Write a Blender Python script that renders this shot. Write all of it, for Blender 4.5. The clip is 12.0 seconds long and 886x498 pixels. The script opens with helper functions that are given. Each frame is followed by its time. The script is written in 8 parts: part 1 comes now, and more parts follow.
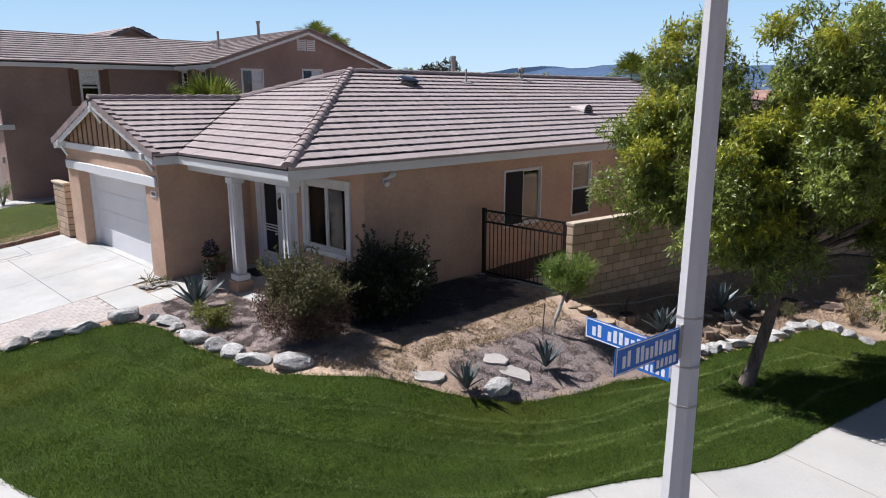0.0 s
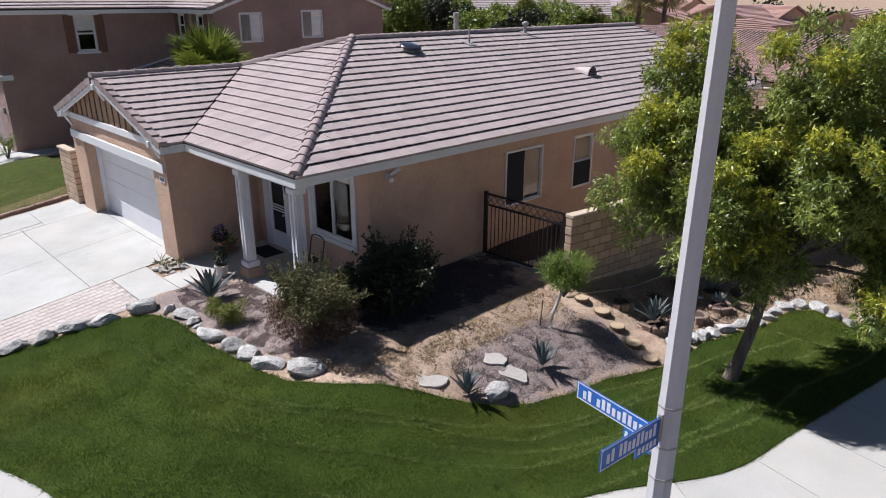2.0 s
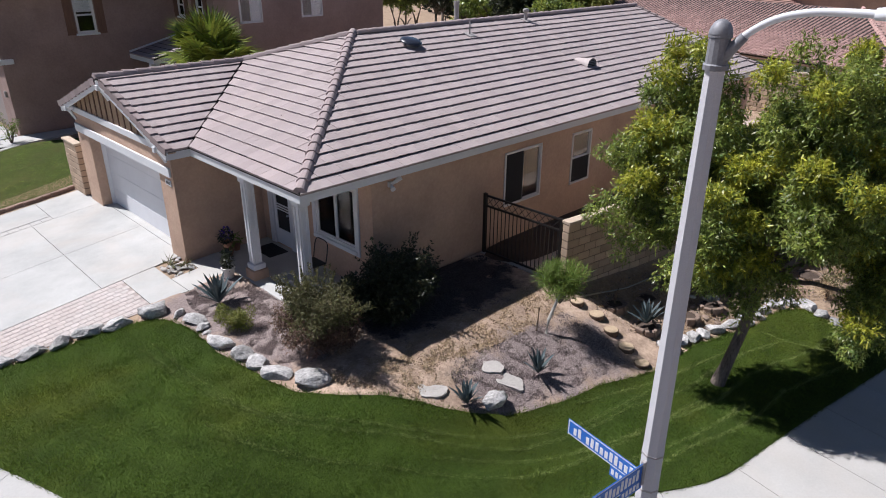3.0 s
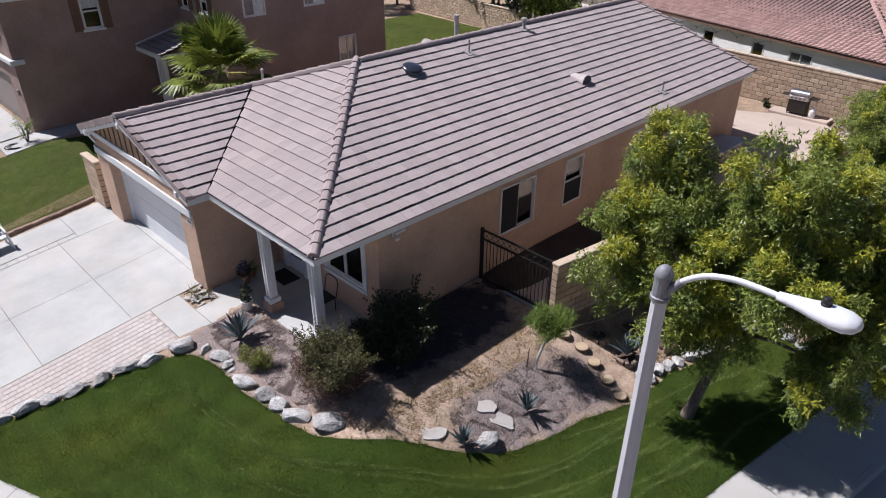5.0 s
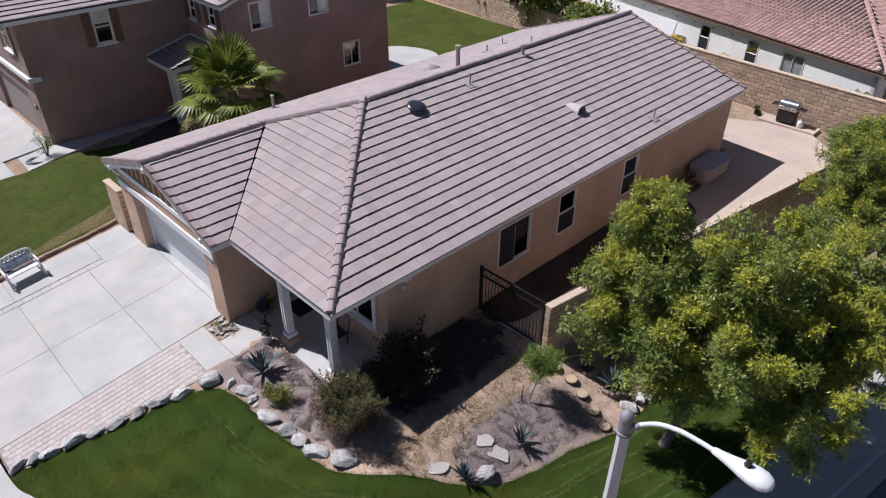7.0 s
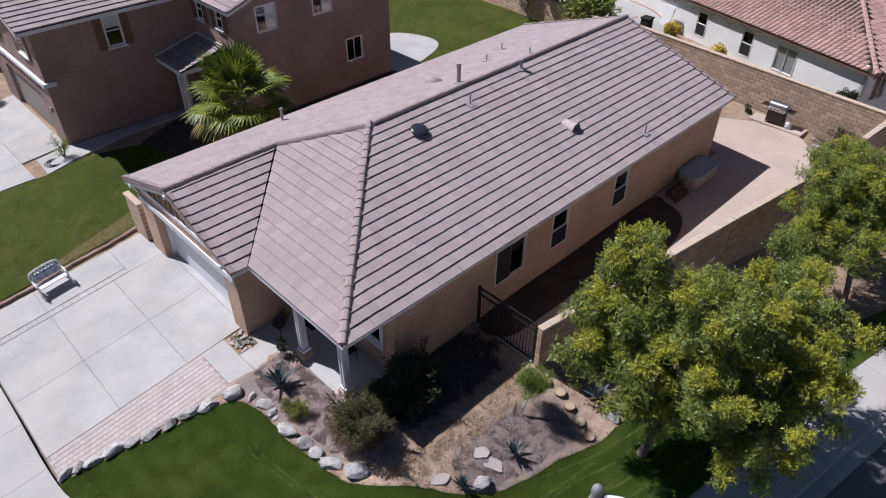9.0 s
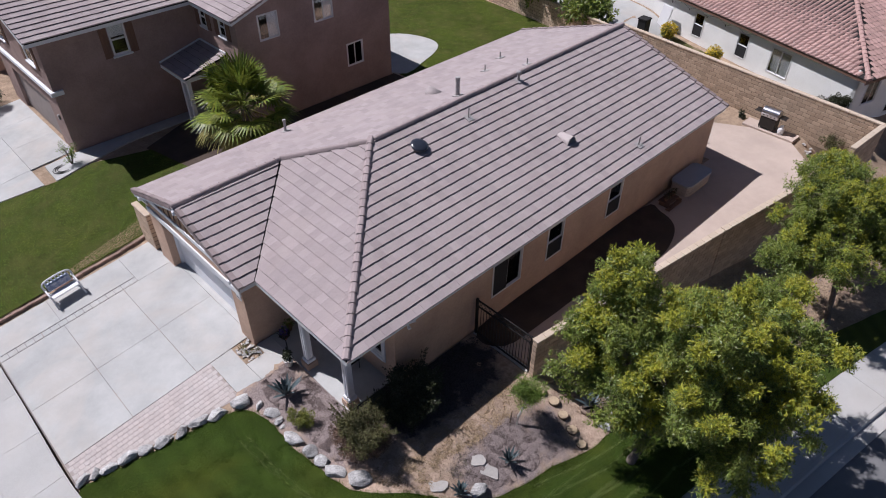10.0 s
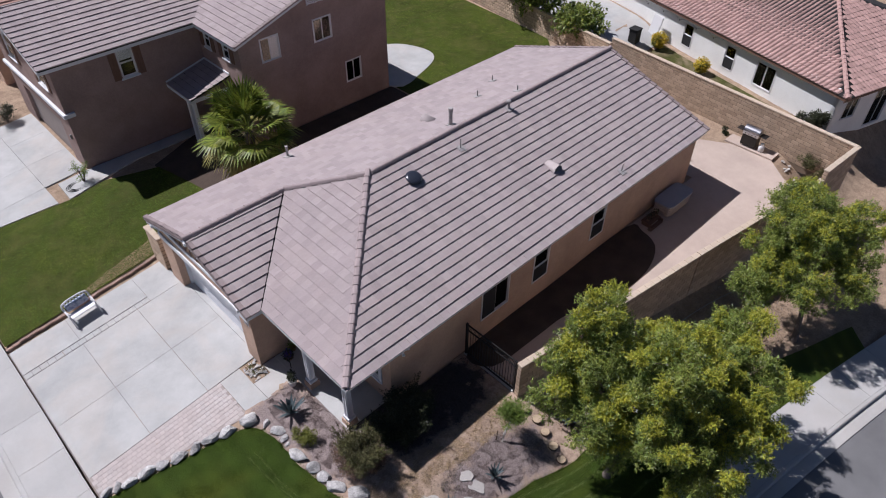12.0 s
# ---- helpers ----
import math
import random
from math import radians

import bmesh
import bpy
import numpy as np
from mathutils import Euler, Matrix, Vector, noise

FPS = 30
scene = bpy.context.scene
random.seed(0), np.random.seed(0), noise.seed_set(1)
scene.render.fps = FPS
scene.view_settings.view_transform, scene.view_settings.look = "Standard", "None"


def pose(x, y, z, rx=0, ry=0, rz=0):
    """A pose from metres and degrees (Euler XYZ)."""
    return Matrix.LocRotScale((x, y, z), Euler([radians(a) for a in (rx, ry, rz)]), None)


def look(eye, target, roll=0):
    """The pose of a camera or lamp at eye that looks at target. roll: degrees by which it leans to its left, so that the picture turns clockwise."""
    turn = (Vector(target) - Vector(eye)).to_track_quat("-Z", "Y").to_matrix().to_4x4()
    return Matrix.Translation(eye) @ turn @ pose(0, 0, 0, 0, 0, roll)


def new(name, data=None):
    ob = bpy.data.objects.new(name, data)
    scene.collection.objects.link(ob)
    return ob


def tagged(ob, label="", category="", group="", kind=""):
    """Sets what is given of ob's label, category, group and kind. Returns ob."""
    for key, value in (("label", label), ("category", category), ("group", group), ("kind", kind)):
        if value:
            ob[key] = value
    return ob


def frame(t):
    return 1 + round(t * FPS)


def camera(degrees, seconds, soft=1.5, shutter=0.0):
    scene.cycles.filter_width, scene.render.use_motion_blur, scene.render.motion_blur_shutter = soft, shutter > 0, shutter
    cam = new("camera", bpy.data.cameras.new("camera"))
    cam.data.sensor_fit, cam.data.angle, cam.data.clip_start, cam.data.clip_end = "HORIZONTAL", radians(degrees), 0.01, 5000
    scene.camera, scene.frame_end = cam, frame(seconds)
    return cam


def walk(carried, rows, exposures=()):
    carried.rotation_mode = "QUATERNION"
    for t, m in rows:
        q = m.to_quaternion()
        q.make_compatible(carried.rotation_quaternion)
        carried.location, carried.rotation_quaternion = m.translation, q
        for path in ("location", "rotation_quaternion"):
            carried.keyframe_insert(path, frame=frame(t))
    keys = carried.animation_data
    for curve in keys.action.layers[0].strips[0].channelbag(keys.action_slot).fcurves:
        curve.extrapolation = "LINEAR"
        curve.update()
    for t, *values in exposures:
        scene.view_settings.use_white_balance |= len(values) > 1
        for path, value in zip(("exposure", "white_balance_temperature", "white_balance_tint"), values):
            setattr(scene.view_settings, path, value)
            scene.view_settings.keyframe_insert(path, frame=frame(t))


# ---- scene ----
cam = camera(66.3, 12.0, soft=1.0)
METRES, EYE, TILT, LEAN, TURN = 15.6, 4.28, -12.7, 0.0, -44.6
ROWS = [
    (0.0, 0.0, 0.0, 0.0, -0.0, 0.0, 0.0),
    (0.5, -0.0, -0.0045, 0.0198, 0.04, -2.14, -0.04),
    (1.0, -0.0011, -0.0113, 0.0526, 0.06, -4.02, -0.06),
    (1.5, -0.0022, -0.0175, 0.0847, 0.08, -5.86, -0.1),
    (2.0, -0.0021, -0.0244, 0.1172, 0.12, -7.73, -0.11),
    (2.5, -0.0024, -0.0324, 0.15, 0.1, -9.54, -0.16),
    (3.0, -0.0024, -0.0415, 0.1899, 0.14, -11.32, -0.17),
    (5.0, -0.0013, -0.0897, 0.3777, 0.22, -17.21, -0.17),
    (5.5, -0.0021, -0.1011, 0.4226, 0.21, -18.16, -0.19),
    (6.0, -0.0032, -0.1128, 0.4669, 0.21, -19.12, -0.23),
    (6.5, -0.0057, -0.1246, 0.5112, 0.22, -20.14, -0.22),
    (7.0, -0.0066, -0.135, 0.5554, 0.22, -21.12, -0.19),
    (9.0, -0.0123, -0.1719, 0.7321, 0.2, -25.56, -0.4),
    (9.5, -0.0131, -0.1811, 0.7744, 0.18, -26.38, -0.43),
    (10.0, -0.0117, -0.1901, 0.8153, 0.19, -27.06, -0.46),
    (10.5, -0.0084, -0.2, 0.8551, 0.19, -27.68, -0.49),
    (11.0, -0.0033, -0.2102, 0.8937, 0.21, -28.16, -0.53),
    (11.5, 0.0004, -0.2208, 0.9324, 0.22, -28.61, -0.56),
    (12.0, 0.0037, -0.2304, 0.9717, 0.22, -29.09, -0.57),
]
walk(cam, [(t, pose(0, 0, EYE, TILT, LEAN, TURN) @ pose(METRES * x, METRES * y, METRES * z, 90 + pitch, roll, yaw)) for t, x, y, z, yaw, pitch, roll in ROWS],
     exposures=[(0.0, 0.55, 6150, 13), (5.0, 0.38, 6080, 16), (12.0, 0.09, 5990, 18)])

# ---- light: clear sky, high sun over the far left of the front yard
SUN = Vector((-0.80, 2.10, 3.00)).normalized()
world = bpy.data.worlds.new("sky")
scene.world = world
world.use_nodes = True
wn = world.node_tree.nodes
sky = wn.new("ShaderNodeTexSky")
sky.sky_type = "NISHITA"
sky.sun_disc = False
sky.sun_elevation = math.asin(SUN.z)
sky.sun_rotation = math.atan2(SUN.x, SUN.y)
sky.air_density, sky.dust_density, sky.ozone_density = 0.5, 0.3, 1.3
wn["Background"].inputs[1].default_value = 0.052
tint = wn.new("ShaderNodeMix")
tint.data_type, tint.blend_type = "RGBA", "MULTIPLY"
tint.inputs["Factor"].default_value = 1.0
tint.inputs["B"].default_value = (1.04, 1.0, 0.98, 1)
world.node_tree.links.new(sky.outputs[0], tint.inputs["A"])
world.node_tree.links.new(tint.outputs["Result"], wn["Background"].inputs[0])
sun_data = bpy.data.lights.new("sun", "SUN")
sun_data.energy, sun_data.angle, sun_data.color = 5.0, radians(0.53), (1.0, 0.96, 0.91)
sun = new("sun", sun_data)
sun.matrix_world = look(SUN * 60, (0, 0, 0))


# ---- materials
def mat(name, col, col2=None, rough=0.8, metal=0.0, s1=1.2, s2=35.0, amount=0.6, bump=0.0, bscale=80.0, rnd=0.0, isl=0.0,
        spec=0.4, emit=0.0, stretch=(1, 1, 1), translucent=0.0, hue=0.0, stain=0.0, blotch=None):
    """Two scales of variation between two colours, bump, and variation from piece to piece."""
    m = bpy.data.materials.new(name)
    m.use_nodes = True
    nt = m.node_tree
    n, l = nt.nodes, nt.links
    b = n["Principled BSDF"]
    out = n["Material Output"]
    b.inputs["Roughness"].default_value = rough
    b.inputs["Metallic"].default_value = metal
    b.inputs["Specular IOR Level"].default_value = spec
    col2 = col2 or tuple(c * 0.75 for c in col)
    geo = n.new("ShaderNodeNewGeometry")
    mp = n.new("ShaderNodeMapping")
    mp.inputs["Scale"].default_value = stretch
    l.new(geo.outputs["Position"], mp.inputs["Vector"])
    n1, n2 = n.new("ShaderNodeTexNoise"), n.new("ShaderNodeTexNoise")
    for nn, s, d in ((n1, s1, 5.0), (n2, s2, 3.0)):
        nn.inputs["Scale"].default_value = s
        nn.inputs["Detail"].default_value = d
        l.new(mp.outputs[0], nn.inputs["Vector"])
    add = n.new("ShaderNodeMath")
    add.operation = "ADD"
    l.new(n1.outputs[0], add.inputs[0])
    l.new(n2.outputs[0], add.inputs[1])
    mr = n.new("ShaderNodeMapRange")
    mr.inputs["From Min"].default_value = 1.0 - amount * 0.5
    mr.inputs["From Max"].default_value = 1.0 + amount * 0.5
    l.new(add.outputs[0], mr.inputs["Value"])
    mix = n.new("ShaderNodeMix")
    mix.data_type = "RGBA"
    mix.inputs["A"].default_value = (*col, 1)
    mix.inputs["B"].default_value = (*col2, 1)
    l.new(mr.outputs[0], mix.inputs["Factor"])
    last = mix.outputs["Result"]
    if stain:
        n3 = n.new("ShaderNodeTexNoise")
        n3.inputs["Scale"].default_value = 0.45
        n3.inputs["Detail"].default_value = 8.0
        n3.inputs["Roughness"].default_value = 0.7
        l.new(geo.outputs["Position"], n3.inputs["Vector"])
        sr = n.new("ShaderNodeMapRange")
        sr.inputs["From Min"].default_value, sr.inputs["From Max"].default_value = 0.38, 0.68
        sr.inputs["To Min"].default_value, sr.inputs["To Max"].default_value = 1.0 + stain * 0.4, 1.0 - stain
        l.new(n3.outputs[0], sr.inputs["Value"])
        hs = n.new("ShaderNodeHueSaturation")
        l.new(sr.outputs[0], hs.inputs["Value"])
        l.new(last, hs.inputs["Color"])
        last = hs.outputs[0]
    if blotch:
        # soft patches of another colour: (colour, patches a metre, share)
        n4 = n.new("ShaderNodeTexNoise")
        n4.inputs["Scale"].default_value = blotch[1]
        n4.inputs["Detail"].default_value = 6.0
        n4.inputs["Roughness"].default_value = 0.6
        n4.inputs["Distortion"].default_value = 0.6
        l.new(geo.outputs["Position"], n4.inputs["Vector"])
        br = n.new("ShaderNodeMapRange")
        br.inputs["From Min"].default_value, br.inputs["From Max"].default_value = 0.46, 0.70
        br.inputs["To Max"].default_value = blotch[2]
        l.new(n4.outputs[0], br.inputs["Value"])
        bx = n.new("ShaderNodeMix")
        bx.data_type = "RGBA"
        bx.inputs["B"].default_value = (*blotch[0], 1)
        l.new(br.outputs[0], bx.inputs["Factor"])
        l.new(last, bx.inputs["A"])
        last = bx.outputs["Result"]
    for amt, src in ((rnd, "o"), (isl, "i")):
        if amt:
            if src == "o":
                oi = n.new("ShaderNodeObjectInfo")
                r = oi.outputs["Random"]
            else:
                r = geo.outputs["Random Per Island"]
            rr = n.new("ShaderNodeMapRange")
            rr.inputs["To Min"].default_value, rr.inputs["To Max"].default_value = 1 - amt, 1 + amt
            l.new(r, rr.inputs["Value"])
            hs = n.new("ShaderNodeHueSaturation")
            l.new(rr.outputs[0], hs.inputs["Value"])
            if hue:
                hr = n.new("ShaderNodeMapRange")
                hr.inputs["To Min"].default_value, hr.inputs["To Max"].default_value = 0.5 - hue, 0.5 + hue
                mul = n.new("ShaderNodeMath")
                mul.operation = "MULTIPLY"
                mul.inputs[1].default_value = 7.31
                fr = n.new("ShaderNodeMath")
                fr.operation = "FRACT"
                l.new(r, mul.inputs[0])
                l.new(mul.outputs[0], fr.inputs[0])
                l.new(fr.outputs[0], hr.inputs["Value"])
                l.new(hr.outputs[0], hs.inputs["Hue"])
            l.new(last, hs.inputs["Color"])
            last = hs.outputs[0]
    l.new(last, b.inputs["Base Color"])
    if emit:
        l.new(last, b.inputs["Emission Color"])
        b.inputs["Emission Strength"].default_value = emit
    if bump:
        nb = n.new("ShaderNodeTexNoise")
        nb.inputs["Scale"].default_value = bscale
        nb.inputs["Detail"].default_value = 4.0
        l.new(mp.outputs[0], nb.inputs["Vector"])
        bp = n.new("ShaderNodeBump")
        bp.inputs["Strength"].default_value = min(1.0, bump)
        bp.inputs["Distance"].default_value = 0.02
        l.new(nb.outputs[0], bp.inputs["Height"])
        l.new(bp.outputs[0], b.inputs["Normal"])
    if translucent:
        tr = n.new("ShaderNodeBsdfTranslucent")
        ms = n.new("ShaderNodeMixShader")
        ms.inputs[0].default_value = translucent
        l.new(last, tr.inputs["Color"])
        l.new(b.outputs[0], ms.inputs[1])
        l.new(tr.outputs[0], ms.inputs[2])
        l.new(ms.outputs[0], out.inputs[0])
    return m


def glass_mat(name, tint, ior=1.55):
    m = bpy.data.materials.new(name)
    m.use_nodes = True
    n, l = m.node_tree.nodes, m.node_tree.links
    n.remove(n["Principled BSDF"])
    fr = n.new("ShaderNodeFresnel")
    fr.inputs[0].default_value = ior
    tr = n.new("ShaderNodeBsdfTransparent")
    tr.inputs[0].default_value = (*tint, 1)
    gl = n.new("ShaderNodeBsdfGlossy")
    gl.inputs["Roughness"].default_value = 0.02
    ms = n.new("ShaderNodeMixShader")
    l.new(fr.outputs[0], ms.inputs[0])
    l.new(tr.outputs[0], ms.inputs[1])
    l.new(gl.outputs[0], ms.inputs[2])
    l.new(ms.outputs[0], n["Material Output"].inputs[0])
    return m


def lawn_mat(name, col, col2, stripe, stain=0.16, s1=0.5, blotch=None):
    """Cut grass: patches, fine grain and the mower's passes, which run in curves round the planting bed."""
    m = mat(name, col, col2, rough=0.9, s1=s1, s2=60, amount=1.3, bump=0.8, bscale=160, spec=0.15, stain=stain, blotch=blotch)
    n, l = m.node_tree.nodes, m.node_tree.links
    b = n["Principled BSDF"]
    geo = n.new("ShaderNodeNewGeometry")
    nz = n.new("ShaderNodeTexNoise")
    nz.inputs["Scale"].default_value = 0.5
    l.new(geo.outputs["Position"], nz.inputs["Vector"])
    ds = n.new("ShaderNodeVectorMath")
    ds.operation = "DISTANCE"
    ds.inputs[1].default_value = (11.0, 13.5, -0.4)
    l.new(geo.outputs["Position"], ds.inputs[0])
    ad = n.new("ShaderNodeMath")
    ad.operation = "MULTIPLY_ADD"
    ad.inputs[1].default_value = 0.7
    l.new(nz.outputs[0], ad.inputs[0])
    l.new(ds.outputs["Value"], ad.inputs[2])
    sn = n.new("ShaderNodeMath")
    sn.operation = "MULTIPLY"
    sn.inputs[1].default_value = 9.0
    l.new(ad.outputs[0], sn.inputs[0])
    si = n.new("ShaderNodeMath")
    si.operation = "SINE"
    l.new(sn.outputs[0], si.inputs[0])
    mr = n.new("ShaderNodeMapRange")
    mr.inputs["From Min"].default_value = -1
    mr.inputs["To Min"].default_value, mr.inputs["To Max"].default_value = 1 - stripe, 1 + stripe
    l.new(si.outputs[0], mr.inputs["Value"])
    hs = n.new("ShaderNodeHueSaturation")
    l.new(mr.outputs[0], hs.inputs["Value"])
    src = b.inputs["Base Color"].links[0].from_socket
    l.new(src, hs.inputs["Color"])
    l.new(hs.outputs[0], b.inputs["Base Color"])
    return m


STUCCO = mat("tan_stucco", (0.60, 0.427, 0.322), (0.50, 0.35, 0.262), rough=0.95, s1=0.8, s2=14, amount=0.7, bump=0.55, bscale=140, spec=0.2, stain=0.19)
STUCCO_NB = mat("brown_stucco", (0.352, 0.257, 0.228), (0.288, 0.208, 0.185), rough=0.95, s1=0.8, s2=14, amount=0.7, bump=0.5, bscale=140, spec=0.2, stain=0.22)
STUCCO_WHITE = mat("white_stucco", (0.86, 0.86, 0.84), (0.78, 0.78, 0.76), rough=0.95, s1=0.7, s2=18, amount=0.7, bump=0.4, bscale=140, spec=0.2, stain=0.06)
TRIM = mat("pale_grey_paint", (0.70, 0.72, 0.74), (0.63, 0.65, 0.67), rough=0.6, s1=2, s2=30, amount=0.8, bump=0.08, bscale=60)
WHITE = mat("white_paint", (0.74, 0.75, 0.78), (0.66, 0.67, 0.70), rough=0.55, s1=1.5, s2=30, amount=0.9, bump=0.06, bscale=50, stain=0.05)
VINYL = mat("white_vinyl", (0.72, 0.72, 0.72), (0.64, 0.64, 0.64), rough=0.4, s1=3, s2=40)
TILE = mat("grey_brown_roof_tile", (0.382, 0.327, 0.325), (0.318, 0.272, 0.270), rough=0.9, s1=1.1, s2=26, amount=0.9, bump=0.5, bscale=70, rnd=0.085, hue=0.006, spec=0.25, stain=0.05, blotch=((0.40, 0.330, 0.310), 0.8, 0.3))
TILE_J = mat("grey_brown_roof_tiles", (0.382, 0.327, 0.325), (0.318, 0.272, 0.270), rough=0.9, s1=1.1, s2=26, amount=0.9, bump=0.5, bscale=70, isl=0.085, hue=0.006, spec=0.25, stain=0.05, blotch=((0.40, 0.330, 0.310), 0.8, 0.3))
TILE_RED = mat("red_clay_barrel_tile", (0.43, 0.285, 0.255), (0.34, 0.222, 0.20), rough=0.9, s1=1.2, s2=20, amount=0.9, bump=0.25, bscale=100, isl=0.16, spec=0.2)
TILE_FAR = mat("pink_clay_tile", (0.40, 0.25, 0.21), (0.31, 0.19, 0.16), rough=0.9, isl=0.12)
CAP = mat("roof_cap_tile", (0.365, 0.302, 0.297), (0.30, 0.248, 0.243), rough=0.9, s1=1.5, s2=30, amount=0.9, bump=0.35, bscale=120, rnd=0.08, spec=0.25)
RAKE = mat("roof_rake_tile", (0.31, 0.255, 0.25), (0.24, 0.195, 0.19), rough=0.9, s1=1.5, s2=30, amount=0.9, bump=0.35, bscale=120, rnd=0.12, spec=0.25)
VENT_HOOD = mat("pale_grey_pink_vent_hood", (0.44, 0.385, 0.375), (0.37, 0.325, 0.315), rough=0.7, s1=4, s2=30)
DECK = mat("roof_underlay", (0.02, 0.018, 0.018), rough=0.95)
CONCRETE = mat("pale_concrete", (0.450, 0.452, 0.440), (0.372, 0.376, 0.368), rough=0.85, s1=0.9, s2=30, amount=0.9, bump=0.2, bscale=160, rnd=0.05, spec=0.3, stain=0.15, blotch=((0.47, 0.41, 0.355), 0.42, 0.45))
WALK = mat("sidewalk_concrete", (0.465, 0.460, 0.445), (0.39, 0.385, 0.372), rough=0.88, s1=0.8, s2=30, amount=0.9, bump=0.2, bscale=160, rnd=0.04, spec=0.3, stain=0.10, blotch=((0.43, 0.39, 0.35), 0.5, 0.4))
PATIO = mat("pink_tan_concrete", (0.50, 0.41, 0.35), (0.42, 0.34, 0.29), rough=0.85, s1=0.6, s2=26, amount=0.9, bump=0.12, bscale=150, spec=0.3, stain=0.12)
PAVER = mat("pink_grey_paver", (0.49, 0.435, 0.412), (0.42, 0.372, 0.352), rough=0.9, s1=3, s2=40, amount=0.9, bump=0.3, bscale=150, rnd=0.06, spec=0.25, blotch=((0.48, 0.455, 0.44), 0.8, 0.8))
JOINT_DARK = mat("grey_joint_filler", (0.20, 0.19, 0.18), rough=0.95)
JOINT = mat("sand_joint", (0.38, 0.335, 0.312), rough=0.95)
BRICK_EDGE = mat("brown_red_edging_brick", (0.34, 0.235, 0.19), (0.25, 0.165, 0.13), rough=0.9, s1=3, s2=40, amount=0.9, bump=0.3, bscale=120, rnd=0.18)
BLOCK = mat("tan_slump_block", (0.50, 0.385, 0.285), (0.42, 0.315, 0.228), rough=0.95, s1=2.0, s2=30, amount=0.9, bump=0.5, bscale=70, rnd=0.17, isl=0.16, spec=0.2)
BLOCK_CAP = mat("tan_block_cap", (0.55, 0.455, 0.36), (0.47, 0.38, 0.29), rough=0.95, s1=2.0, s2=30, amount=0.9, bump=0.4, bscale=70, rnd=0.08, spec=0.2)
MORTAR = mat("grey_tan_mortar", (0.22, 0.165, 0.12), (0.18, 0.135, 0.10), rough=0.97, bump=0.4, bscale=120)
ASPHALT = mat("asphalt", (0.20, 0.20, 0.202), (0.15, 0.15, 0.153), rough=0.92, s1=0.7, s2=60, amount=0.9, bump=0.5, bscale=180, spec=0.25, stain=0.14)
LAWN = lawn_mat("mown_lawn", (0.058, 0.091, 0.013), (0.029, 0.054, 0.008), 0.12, 0.18, 0.5, ((0.112, 0.118, 0.015), 0.22, 0.5))
LAWN_NB = lawn_mat("neighbour_lawn", (0.076, 0.094, 0.009), (0.024, 0.042, 0.005), 0.03, 0.35, 3.5, ((0.14, 0.125, 0.04), 0.9, 0.4))
WEEDY = lawn_mat("weedy_strip", (0.085, 0.088, 0.022), (0.055, 0.060, 0.018), 0.0, 0.3, 2.0, ((0.24, 0.185, 0.12), 0.7, 0.9))
# dark soil; between the houses its dark tone stands in for shade
SOIL = mat("dark_soil_and_shade", (0.105, 0.080, 0.065), (0.065, 0.050, 0.042), rough=0.97, s1=1.4, s2=22, amount=0.8, bump=0.9, bscale=50, spec=0.1, stain=0.2)
GRASS = mat("grass_blades", (0.130, 0.188, 0.022), (0.047, 0.097, 0.014), rough=0.75, s1=0.35, s2=16, amount=0.8, isl=0.75, hue=0.02, spec=0.3, translucent=0.30, stain=0.15, blotch=((0.172, 0.186, 0.023), 0.22, 0.55))
DIRT = mat("tan_bare_soil", (0.44, 0.33, 0.235), (0.22, 0.160, 0.115), rough=0.97, s1=2.6, s2=14, amount=0.75, bump=0.9, bscale=45, spec=0.1, stain=0.22)
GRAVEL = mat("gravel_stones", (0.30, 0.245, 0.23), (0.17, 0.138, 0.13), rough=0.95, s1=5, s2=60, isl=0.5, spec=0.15)


